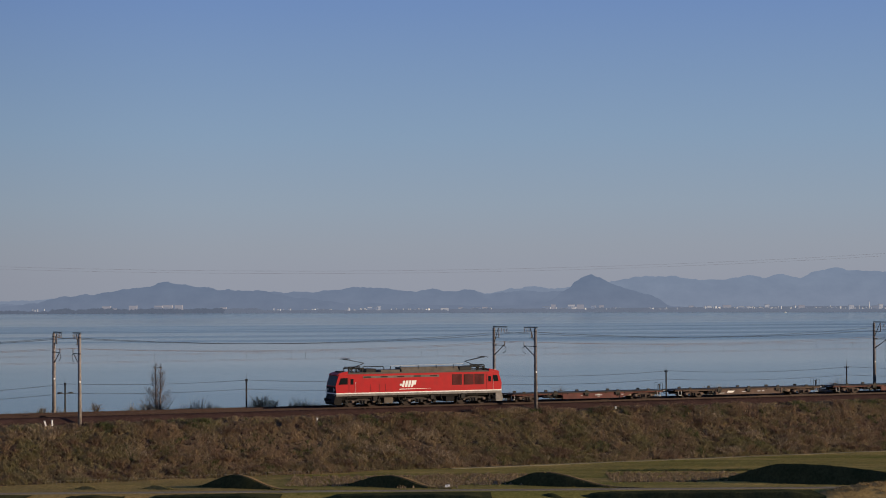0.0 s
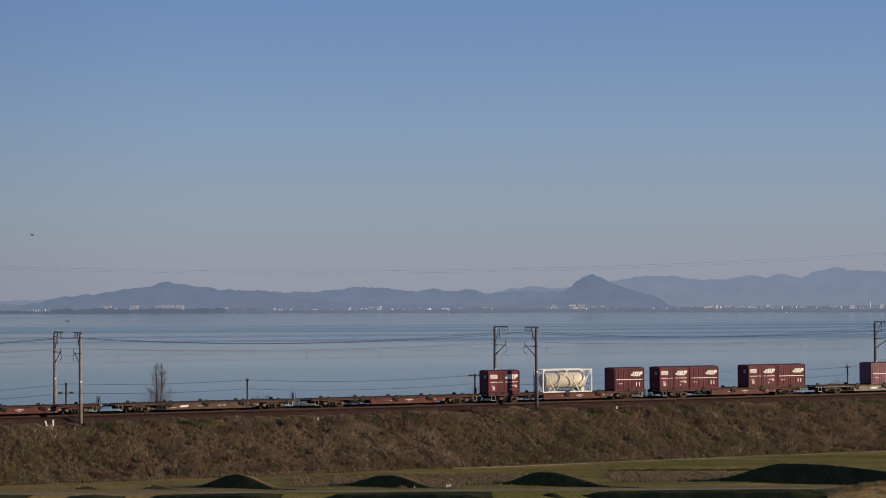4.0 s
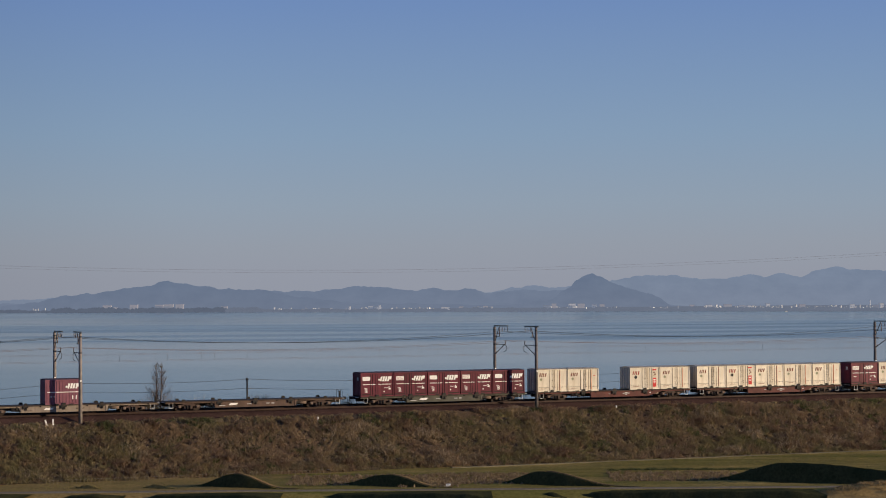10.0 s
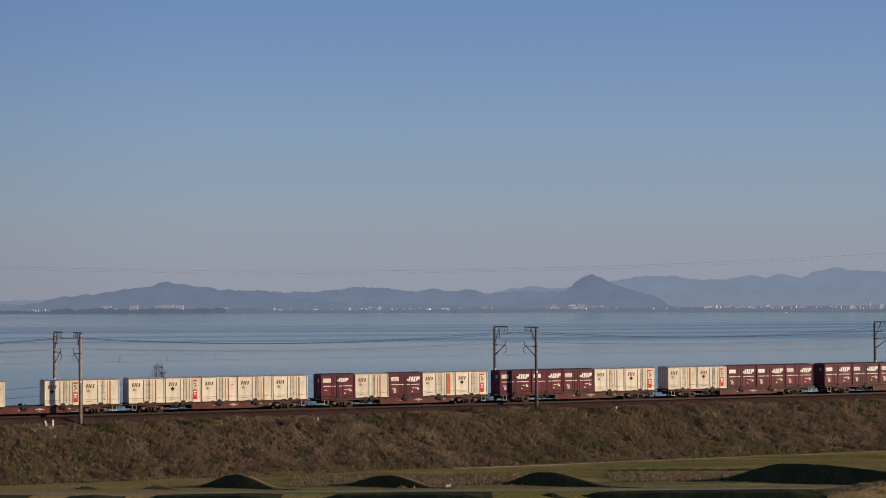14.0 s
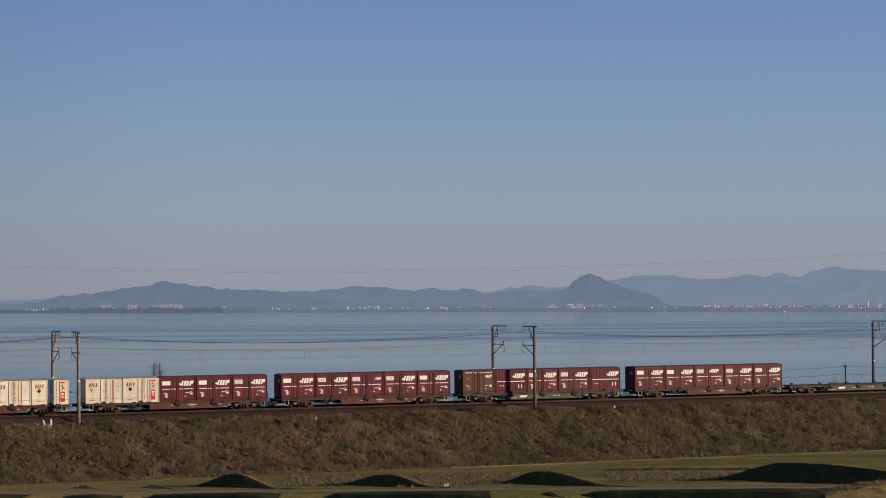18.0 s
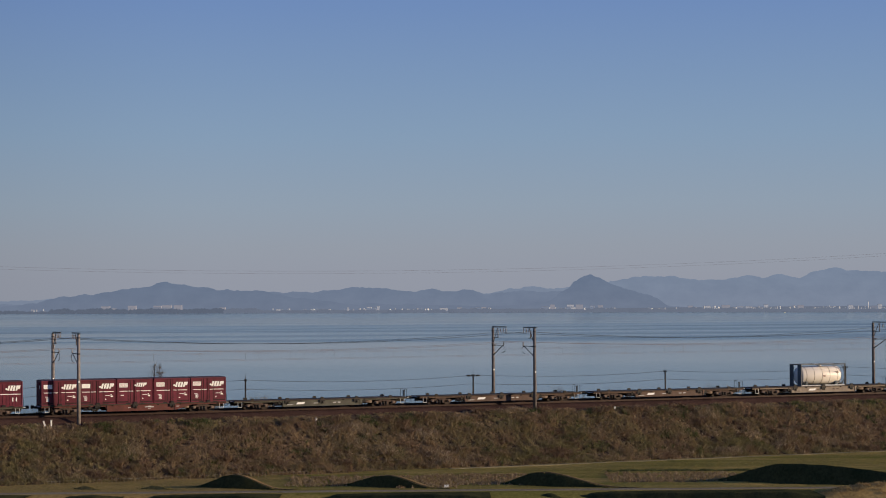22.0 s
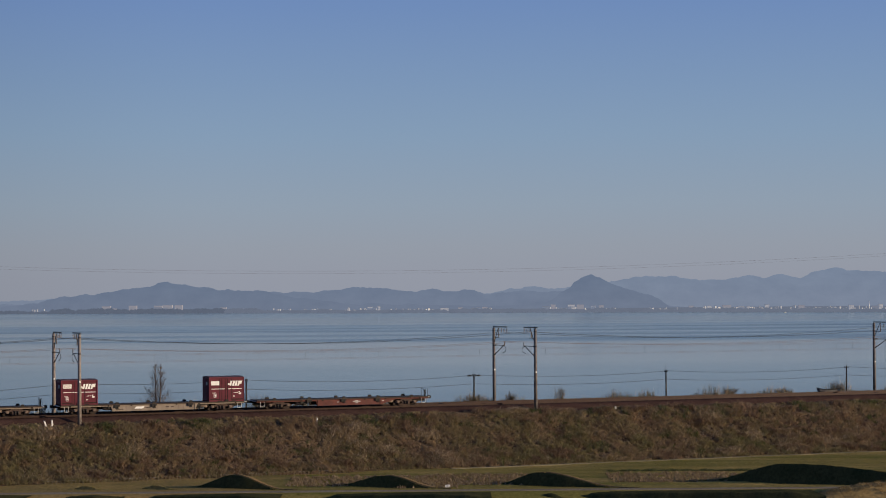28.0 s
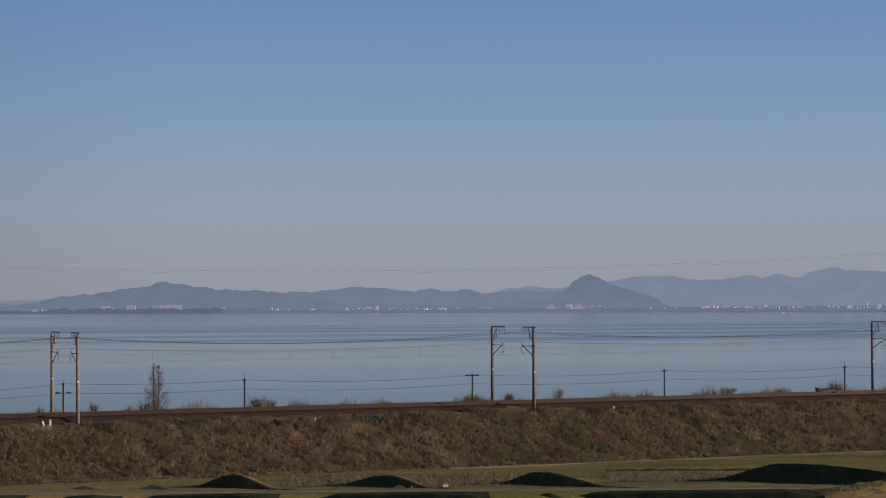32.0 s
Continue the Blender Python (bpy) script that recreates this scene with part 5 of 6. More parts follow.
def build_loco():
    t = thing("electric_locomotive", "red electric freight locomotive with white stripe and grey roof gear", "locomotive")
    W = 1.475
    side = [(-9.38, 1.42), (9.38, 1.42), (9.44, 2.24), (9.30, 2.75), (9.08, 3.36), (8.9, 3.48), (-8.9, 3.48), (-9.08, 3.36), (-9.30, 2.75), (-9.44, 2.24)]
    body = part("body", prism_y(bmesh.new(), side, -W, W), "loco_red", t)
    part("white_stripe", boxes((-9.40, 9.40, -W - 0.012, W + 0.012, 1.42, 1.53)), "white", body)
    part("lower_band", boxes((-9.36, 9.36, -W - 0.006, W + 0.006, 1.19, 1.418)), "grey_band", body)
    part("underframe", boxes((-9.2, 9.2, -1.25, 1.25, 0.95, 1.33), (-8.9, 8.9, -0.45, 0.45, 0.42, 0.95)), "under_grey", t)
    strip = part("vent_strip", boxes((-6.4, 2.2, -W - 0.015, -W, 3.04, 3.27)), "vent_grey", body)
    for k in range(5):
        x = -6.32 + k * 1.87
        part("vent_slot", boxes((x, x + 0.8, -W - 0.022, -W - 0.014, 3.09, 3.23)), "dark_steel", strip)
    for x in (3.75, 5.08, 6.32):
        g = part("louvre", boxes((x - 0.06, x + 1.08, -W - 0.015, -W, 2.12, 3.26)), "grille_dark", body)
        for q in range(8):
            part("slat", boxes((x + 0.04 + q * 0.125, x + 0.105 + q * 0.125, -W - 0.035, -W - 0.014, 2.17, 3.21)), "grille", g)
    for x in (-7.95, 7.72):
        d = part("cab_door", boxes((x, x + 0.62, -W - 0.02, -W, 1.55, 3.2)), "loco_red", body)
        part("door_window", boxes((x + 0.14, x + 0.48, -W - 0.028, -W - 0.018, 2.4, 3.0)), "glass_dark", d)
        part("door_frame", boxes((x - 0.04, x - 0.005, -W - 0.014, -W, 1.55, 3.2)), "grille", d)
        part("handrail", tube(bmesh.new(), [(x + 0.7, -W - 0.06, 1.6), (x + 0.7, -W - 0.06, 2.7)], 0.018, sides=5), "pale_grey", d)
    for x0, x1 in ((-9.0, -8.1), (8.42, 8.98)):
        part("cab_side_window", prism_y(bmesh.new(), [(x0 + (0.0 if x0 > 0 else -0.1), 2.42), (x1 + (0.1 if x0 > 0 else 0), 2.42), (x1 - (0.06 if x0 > 0 else 0), 3.1), (x0 + (0 if x0 > 0 else 0.12), 3.1)], -W - 0.02, -W), "glass_dark", body)
    for sgn in (-1, 1):
        def ends(x, z0, z1, y0, y1, mat, name, out=0.03):
            # a plate on the sloping cab front
            def fx(z):
                return 9.38 + 0.06 * (z - 1.42) / 0.82 if z < 2.24 else 9.44 - 0.27 * (z - 2.24) / 0.51 * 0.52 if z < 2.75 else 9.30 - 0.22 * (z - 2.75) / 0.61
            pts = [(sgn * fx(z0), z0), (sgn * (fx(z0) + out), z0), (sgn * (fx(z1) + out), z1), (sgn * fx(z1), z1)]
            return part(name, prism_y(bmesh.new(), pts, y0, y1), mat, body)
        ends(0, 2.30, 2.75, -1.40, 1.36, "mark_black", "windscreen_mask", 0.02)
        ends(0, 2.75, 3.34, -1.40, 1.36, "mark_black", "windscreen_mask", 0.02)
        for y in (-1.28, 0.06):
            ends(0, 2.42, 2.75, y, y + 1.22, "glass_dark", "windscreen", 0.035)
            ends(0, 2.75, 3.26, y, y + 1.22, "glass_dark", "windscreen", 0.035)
        for y in (-1.12, 0.82):
            ends(0, 1.75, 1.98, y, y + 0.3, "lamp_glass", "headlight", 0.05)
        ends(0, 1.55, 2.2, -1.42, 1.42, "under_grey", "nose_panel", 0.012)
        bm = bmesh.new()
        prism_y(bm, [(sgn * 8.75, 0.28), (sgn * 9.5, 0.28), (sgn * 9.62, 0.55), (sgn * 9.4, 1.40), (sgn * 8.75, 1.40)], -1.42, 1.42)
        part("skirt", bm, "under_grey" if sgn < 0 else "grey_band", t)
        coupler(t, sgn * 9.35, sgn)
        part("steps", boxes(*[(sgn * 8.6 - 0.25, sgn * 8.6 + 0.25, -1.45, -1.25, z, z + 0.05) for z in (0.45, 0.8)]), "dark_steel", t)
        bm = bmesh.new()
        tube(bm, [(sgn * 9.5, -1.2, 1.25), (sgn * 9.6, -1.2, 2.1)], 0.02, sides=5)
        tube(bm, [(sgn * 9.5, 1.2, 1.25), (sgn * 9.6, 1.2, 2.1)], 0.02, sides=5)
        part("end_handrail", bm, "pale_grey", t)
    emblem(body, -2.32, 2.02, 1.86, 0.68, -W - 0.004, "white")
    part("swoosh", prism_y(bmesh.new(), [(-2.34, 1.76), (1.42, 1.825), (1.42, 1.835), (-2.30, 1.85)], -W - 0.014, -W), "white", body)
    for x in (-5.6, -4.6, -3.9):
        part("panel_line", boxes((x, x + 0.03, -W - 0.012, -W, 1.55, 2.4)), "grille", body)
    # roof
    roof = part("roof", prism_x(bmesh.new(), [(-1.42, 3.40), (1.42, 3.40), (1.2, 3.64), (-1.2, 3.64)], -8.0, 8.1), "roof_grey", t)
    part("roof_housing", boxes((-5.9, -4.8, -1.0, 0.85, 3.60, 4.02, 0.04)), "dark_steel", roof)
    part("roof_housing", prism_x(bmesh.new(), [(-1.15, 3.62), (1.15, 3.62), (0.85, 4.08), (-0.85, 4.08)], -1.9, 4.6), "roof_grey", roof)
    part("roof_housing", boxes((-4.3, -2.1, -1.1, 0.9, 3.60, 3.88, 0.04)), "roof_grey", roof)
    part("roof_housing", boxes((4.7, 6.1, -1.05, 0.8, 3.60, 4.08, 0.04)), "dark_steel", roof)
    for sgn in (-1, 1):
        shape = [(9.20, 3.34), (9.22, 3.42), (9.10, 3.54), (8.75, 3.68), (8.2, 3.78), (8.05, 3.78), (8.05, 3.40), (8.9, 3.40)]
        part("cab_roof", prism_y(bmesh.new(), [(sgn * x, z) for x, z in shape], -1.36, 1.36), "loco_red", t)
    part("air_conditioner", boxes((-8.8, -8.1, -0.6, 0.6, 3.62, 3.82, 0.05)), "dark_steel", t)
    for a, b in ((-8.35, -7.75), (-7.55, -6.95), (-6.3, -3.9), (6.2, 6.9), (7.0, 7.6)):
        part("roof_rail", tube(bmesh.new(), [(a, -1.0, 3.62), (a, -1.0, 4.16), (a + 0.08, -1.0, 4.24), (b - 0.08, -1.0, 4.24), (b, -1.0, 4.16), (b, -1.0, 3.62)], 0.05, sides=5), "mark_black", roof)
    part("bus_bar", tube(bmesh.new(), [(-3.1, -0.9, 4.26), (5.2, -0.9, 4.36)], 0.028, sides=5), "pale_grey", roof)
    for x in (-3.1, -2.0, 0.05, 2.1, 4.1, 5.2):
        part("bus_bar_post", tube(bmesh.new(), [(x, -0.9, 3.62), (x, -0.9, 4.30 + 0.012 * x)], 0.055, 0.04, 6), "mark_black", roof)
    for x in (-7.4, -6.6, -5.2, -0.9, 2.4, 5.2, 6.9, 7.6):
        bm = bmesh.new()
        for q in range(3):
            tube(bm, [(x, -0.7, 3.62 + q * 0.13), (x, -0.7, 3.72 + q * 0.13)], 0.12, sides=8)
        part("roof_insulator", bm, "dark_steel", roof)
    for x, way in ((-6.9, 1), (6.9, -1)):
        bm = bmesh.new()
        box(bm, x - 0.9, x + 0.9, -0.75, -0.6, 3.98, 4.12)
        box(bm, x - 0.9, x + 0.9, 0.6, 0.75, 3.98, 4.12)
        for q in (-0.8, 0.0, 0.75):
            box(bm, x + q - 0.06, x + q + 0.06, -0.78, -0.62, 3.6, 4.02)
        for q in (-0.8, 0.72):
            box(bm, x + q, x + q + 0.08, -0.6, 0.6, 4.02, 4.10)
        tube(bm, [(x - 0.95, -0.95, 3.75), (x - 0.95, -0.95, 4.24), (x + 0.35, -0.95, 4.24), (x + 0.35, -0.95, 3.75)], 0.06, sides=5)
        tube(bm, [(x - 0.95, -0.95, 3.80), (x + 0.95, -0.95, 3.80)], 0.05, sides=5)
        p = part("pantograph", bm, "mark_black", t)
        bm = bmesh.new()
        tube(bm, [(x - way * 0.1, 0, 4.1), (x + way * 1.15, 0, 4.60)], 0.05, 0.045, 6)
        part("lower_arm", bm, "dark_steel", p)
        bm = bmesh.new()
        for y in (-0.25, 0.25):
            tube(bm, [(x + way * 1.15, y * 0.3, 4.60), (x - way * 0.95, y, 5.02)], 0.032, 0.025, 5)
        part("upper_arm", bm, "dark_steel", p)
        bm = bmesh.new()
        for dx in (-0.25, 0.25):
            tube(bm, [(x - way * 0.95 + dx, -0.85, 4.98), (x - way * 0.95 + dx, -0.55, 5.10), (x - way * 0.95 + dx, 0.55, 5.10), (x - way * 0.95 + dx, 0.85, 4.98)], 0.03, sides=5)
        box(bm, x - way * 0.95 - 0.28, x - way * 0.95 + 0.28, -0.05, 0.05, 5.0, 5.07)
        part("collector_head", bm, "dark_steel", p)
    for x in (-6.3, 0.0, 6.3):
        bogie(t, x, 0.56, 2.3, "loco_frame", True)
    for x in (-8.2, -4.6, -2.4, -1.7, 1.7, 2.4, 4.5, 8.0):
        part("air_pipe", tube(bmesh.new(), [(x, -1.26, 1.2), (x + 0.1, -1.3, 0.7), (x + 0.3, -1.26, 0.5)], 0.045, sides=6), "dark_steel", t)
    for x in (-5.0, 1.5, 5.0):
        part("sand_box", boxes((x - 0.25, x + 0.2, -1.36, -0.95, 0.62, 1.12, 0.03)), "dark_steel", t)
    part("equipment_box", boxes((-4.0, -3.0, -1.3, 1.3, 0.35, 0.95, 0.03)), "roof_grey", t)
    part("equipment_box", boxes((3.0, 4.0, -1.3, 1.3, 0.35, 0.9, 0.03)), "under_grey", t)
    return t


SILLS = {"red": ("sill_red", "rust-red flat container wagon"), "ochre": ("sill_ochre", "weathered ochre-grey flat container wagon"), "tan": ("sill_tan", "pale weathered tan flat container wagon"), "green": ("sill_green", "dull grey-green flat container wagon")}


def build_wagon(colour):
    mat, words = SILLS[colour]
    t = thing("container_wagon", words + " with steel bogies", "wagon", "wagons of the freight train")
    E = 9.55
    part("deck", boxes((-E, E, -1.30, 1.30, 0.90, 0.99, 0.015)), "deck", t)
    for y in (-1.18, 1.18):
        a, b, c = (-2.95, 4.2, 5.9) if colour == "red" else (-4.35, 4.35, 4.5)
        outline = [(-E, 0.90), (-E, 0.76), (a - 0.1, 0.76), (a, 0.26), (b, 0.26), (c, 0.76), (E, 0.76), (E, 0.90)]
        sill = part("side_sill", prism_y(bmesh.new(), outline, y - 0.05, y + 0.05), mat, t)
        if y < 0:
            for x in (a + 0.06, b - 0.06):
                part("stiffener", boxes((x - 0.04, x + 0.04, y - 0.10, y - 0.05, 0.28, 0.9)), mat, sill)
            if colour == "red":
                bars(sill, "marking", [(1.0, 1.9, 0.60, 0.67), (1.27, 1.63, 0.67, 0.74), (1.3, 1.6, 0.46, 0.52)], y - 0.052, "pale_grey")
                bars(sill, "marking", [(-0.75, -0.5, 0.58, 0.63), (4.3, 4.55, 0.60, 0.66)], y - 0.052, "pale_grey")
            else:
                bm = bmesh.new()
                m0 = -2.05 if colour == "tan" else -2.9
                slanted(bm, m0, m0 + 0.85, 0.48, 0.70, y - 0.052, slant=1.0)
                part("marking", bm, "white", sill)
                bars(sill, "marking", [(-0.9, -0.4, 0.54, 0.60), (1.2, 1.55, 0.55, 0.64), (1.75, 2.05, 0.55, 0.64), (-3.9, -3.2, 0.42, 0.48)], y - 0.052, "deck_rim" if colour == "tan" else "pale_grey")
    part("cross_members", boxes(*[(x - 0.08, x + 0.08, -1.25, 1.25, 0.78, 0.90) for x in (-8.6, -4.7, -2.35, 0, 2.35, 4.7, 8.6)]), "deck", t)
    part("centre_sill", boxes((-E, E, -0.35, 0.35, 0.46, 0.9)), "deck", t)
    for y in (-1.32, 1.32):
        part("deck_edge", boxes((-E, E, y - 0.03, y + 0.03, 0.90, 0.985)), "deck_rim", t)
    for x in (-7.66, -3.83, 0.0, 3.83, 7.66):
        for y in (-1.25, 1.25):
            bm = bmesh.new()
            prism_y(bm, [(x - 0.21, 0.99), (x + 0.21, 0.99), (x + 0.13, 1.19), (x - 0.13, 1.19)], y - 0.08, y + 0.08)
            part("container_lock", bm, "dark_steel", t)
    for x in (-3.83, 0.0, 3.83):
        part("lock_bracket", boxes((x - 0.30, x - 0.08, -1.37, -1.22, 0.62, 0.93), (x - 0.12, x + 0.26, -1.36, -1.24, 0.74, 0.90), (x + 0.02, x + 0.12, -1.38, -1.26, 0.52, 0.78)), "dark_steel", t)
    for x in (-4.75, 5.2):
        part("air_tank", tube(bmesh.new(), [(x - 0.45, -0.85, 0.56), (x + 0.45, -0.85, 0.56)], 0.17, sides=10), "axle_tan", t)
    for x in (-4.3, 4.4):
        part("brake_rigging", boxes((x - 0.5, x + 0.5, -1.15, -0.9, 0.5, 0.78, 0.03), (x - 0.15, x + 0.15, -1.2, -0.9, 0.35, 0.6)), "dark_steel", t)
    for x in (-7.1, 7.1):
        bogie(t, x, 0.43, 1.9, "bogie")
    for sgn in (-1, 1):
        coupler(t, sgn * E, sgn)
        part("step", boxes((sgn * 9.0 - 0.22, sgn * 9.0 + 0.22, -1.36, -1.20, 0.30, 0.34), (sgn * 9.0 - 0.22, sgn * 9.0 - 0.19, -1.36, -1.3, 0.3, 0.8), (sgn * 9.0 + 0.19, sgn * 9.0 + 0.22, -1.36, -1.3, 0.3, 0.8)), "pale_grey", t)
        bm = bmesh.new()
        tube(bm, [(sgn * (E + 0.05), 0.3, 0.8), (sgn * (E + 0.45), 0.35, 0.45), (sgn * (E + 0.75), 0.3, 0.75)], 0.035, sides=6)
        part("brake_hose", bm, "grey_band", t)
    for y in (-0.9, 0.35):
        hoop = [(E + 0.12, y, 0.9), (E + 0.12, y, 1.72), (E + 0.12, y + 0.03, 1.75), (E + 0.12, y + 0.52, 1.75), (E + 0.12, y + 0.55, 1.72), (E + 0.12, y + 0.55, 0.9)]
        part("end_railing", tube(bmesh.new(), hoop, 0.02, sides=5), "under_grey", t)
    part("brake_wheel", boxes((E + 0.02, E + 0.12, -0.28, -0.16, 0.9, 1.62), (E + 0.0, E + 0.14, -0.36, -0.08, 1.5, 1.62)), "dark_steel", t)
    part("end_platform", boxes((E, E + 0.3, -1.1, 1.1, 0.86, 0.92)), "pale_grey", t)
    part("end_platform", boxes((-E - 0.2, -E, -0.9, 0.9, 0.86, 0.92)), "pale_grey", t)
    return t


CL, CW, CH = 3.74, 1.225, 2.52


def container_shell(name, label, wall, roof, post):
    """A five-tonne box with posts, rails, end ribs and fork pockets."""
    t = thing(name, label, "container", "containers on the train")
    body = part("body", boxes((-CL / 2 + 0.05, CL / 2 - 0.05, -CW + 0.045, CW - 0.03, 0.14, CH - 0.06)), wall, t)
    for x in (-CL / 2, CL / 2 - 0.09):
        for y in (-CW, CW - 0.09):
            part("corner_post", boxes((x, x + 0.09, y, y + 0.09, 0.0, CH, 0.01)), post, t)
    for y in (-CW + 0.005, CW - 0.085):
        part("top_rail", boxes((-CL / 2 + 0.09, CL / 2 - 0.09, y, y + 0.08, CH - 0.10, CH)), post, t)
        part("bottom_rail", boxes((-CL / 2 + 0.09, -0.98, y, y + 0.08, 0.02, 0.16), (-0.52, 0.52, y, y + 0.08, 0.02, 0.16), (0.98, CL / 2 - 0.09, y, y + 0.08, 0.02, 0.16), (-0.98, -0.52, y, y + 0.08, 0.12, 0.16), (0.52, 0.98, y, y + 0.08, 0.12, 0.16)), post, t)
    part("fork_pocket", boxes((-0.98, -0.52, -CW + 0.03, CW - 0.03, 0.03, 0.12)), "mark_black", t)
    part("fork_pocket", boxes((0.52, 0.98, -CW + 0.03, CW - 0.03, 0.03, 0.12)), "mark_black", t)
    gable = [(-CW + 0.03, CH - 0.04), (CW - 0.03, CH - 0.04), (CW - 0.03, CH + 0.01), (0.35, CH + 0.10), (-0.35, CH + 0.10), (-CW + 0.03, CH + 0.01)]
    top = part("roof_panel", prism_x(bmesh.new(), gable, -CL / 2 + 0.03, CL / 2 - 0.03), roof, t)
    for k in range(4):
        x = -1.35 + k * 0.9
        part("roof_seam", prism_x(bmesh.new(), [(p, z + 0.012) for p, z in gable], x - 0.03, x + 0.03), roof, top)
    for sgn in (-1, 1):
        bm = bmesh.new()
        for k in range(5):
            y = -0.85 + k * 0.425
            x0, x1 = sorted((sgn * (CL / 2 - 0.05), sgn * (CL / 2 - 0.015)))
            box(bm, x0, x1, y - 0.06, y + 0.06, 0.2, CH - 0.15)
        part("end_ribs", bm, wall, t)
    return t, body


def rods(t, xs, material, y=-CW + 0.02):
    for x in xs:
        bm = bmesh.new()
        tube(bm, [(x, y, 0.18), (x, y, CH - 0.12)], 0.022, sides=5)
        for z in (0.6, 1.25, 1.9):
            box(bm, x - 0.05, x + 0.05, y, y + 0.03, z - 0.04, z + 0.04)
        part("locking_rod", bm, material, t)


def maroon_container(variant):
    words = {"plain": "maroon steel freight container with white stripe and side doors", "blank": "maroon steel freight container with a blank white panel", "small": "maroon steel freight container with a small white emblem", "centre": "maroon steel freight container with emblem over the doors",
             "rust": "rusty brown steel freight container with faded rust-coloured marks"}[variant]
    wall = "rust_brown" if variant == "rust" else "maroon"
    t, body = container_shell("freight_container", words, wall, "maroon_roof", wall)
    y = -CW + 0.045
    for x0, x1 in ((-0.58, -0.06), (-0.02, 0.5)):
        part("door_leaf", boxes((x0 - 0.12, x1 + 0.0, y - 0.018, y, 0.2, CH - 0.14)), wall, t)
    part("door_gap", boxes((-0.062, -0.018, y - 0.014, y, 0.2, CH - 0.14)), "maroon_dark", t)
    part("door_gap", boxes((-0.76, -0.71, y - 0.012, y, 0.2, CH - 0.14)), "maroon_dark", t)
    part("door_gap", boxes((0.51, 0.56, y - 0.012, y, 0.2, CH - 0.14)), "maroon_dark", t)
    rods(t, (-0.50, -0.14, 0.10), "maroon_dark")
    f = y - 0.001
    if variant == "rust":
        bars(t, "faded_band", [(-1.6, -0.8, 2.26, 2.36), (-0.68, -0.1, 2.26, 2.36), (0.0, 1.6, 2.26, 2.36)], f - 0.018, "pale_grey")
        bars(t, "marking", [(-1.45, -1.0, 1.7, 1.78), (-1.4, -1.2, 1.5, 1.72), (-1.25, -1.05, 0.5, 0.85)], f, "mark_rust")
        emblem(t, 0.72, 1.75, 0.78, 0.3, f, "white")
    else:
        bars(t, "white_stripe", [(-1.62, -0.78, 1.28, 1.345), (0.58, 1.62, 1.28, 1.345)], f, "white")
        bars(t, "white_stripe", [(-0.70, -0.20, 1.28, 1.345), (0.14, 0.5, 1.28, 1.345)], f - 0.018, "white")
        bars(t, "label_panel", [(-1.64, -0.78, 1.70, 2.12)], f, "white")
        if variant != "blank":
            bars(t, "label_line", [(-1.60, -0.82, 2.02, 2.05), (-1.60, -0.82, 1.93, 1.96), (-1.60, -0.86, 1.84, 1.87), (-1.60, -0.82, 1.75, 1.78)], f - 0.009, "label_ink")
        if variant == "small":
            emblem(t, 0.85, 1.78, 0.72, 0.26, f, "white")
        elif variant == "centre":
            emblem(t, -0.1, 1.74, 1.25, 0.40, f - 0.018, "white")
        else:
            emblem(t, 0.10, 1.62, 1.50, 0.51, f - 0.018, "white")
    bars(t, "marking", [(-1.5, -1.15, 0.88, 0.93), (0.75, 1.25, 0.9, 0.95), (1.3, 1.55, 0.75, 0.9), (1.3, 1.42, 0.95, 1.05), (0.72, 0.85, 0.5, 0.6)], f, "white")
    if variant in ("plain", "blank", "small"):
        bm = bmesh.new()
        for r in ((-1.36, -1.10, 0.45, 0.49), (-1.36, -1.10, 0.78, 0.82), (-1.36, -1.32, 0.49, 0.78), (-1.14, -1.10, 0.49, 0.78), (-1.28, -1.18, 0.55, 0.72)):
            box(bm, r[0], r[1], f - 0.008, f, r[2], r[3])
        part("data_plate", bm, "white", t)
    part("end_plate", boxes((-CL / 2 + 0.005, -CL / 2 + 0.015, -0.55, -0.1, 1.7, 2.05)), "pale_grey", t)
    part("lower_grime", boxes((-CL / 2 + 0.12, CL / 2 - 0.12, y - 0.008, y, 0.17, 0.30)), "maroon_dark", t)
    return t


def ribbed_container(coat="maroon"):
    words = "maroon corrugated steel freight container with white stripe" if coat == "maroon" else "pale pinkish-maroon corrugated steel container with white stripe"
    t, body = container_shell("freight_container", words, coat, "maroon_roof", coat)
    y = -CW + 0.045
    for k in range(11):
        x = -1.6 + k * 0.32
        bm = bmesh.new()
        prism_x(bm, [(y, 0.18), (y - 0.035, 0.21), (y - 0.035, CH - 0.16), (y, CH - 0.12)], x - 0.075, x + 0.075)
        part("rib", bm, coat, t)
    f = y - 0.036
    part("white_stripe", boxes((-1.66, 1.66, f - 0.006, y, 1.24, 1.31)), "white", t)
    emblem(t, 0.14, 1.62, 1.46, 0.51, f, "white")
    bars(t, "marking", [(-1.36, -1.2, 0.78, 0.86), (-1.04, -0.9, 0.78, 0.86), (0.84, 0.94, 0.55, 0.95), (1.2, 1.3, 0.55, 0.95)], f, "white")
    return t


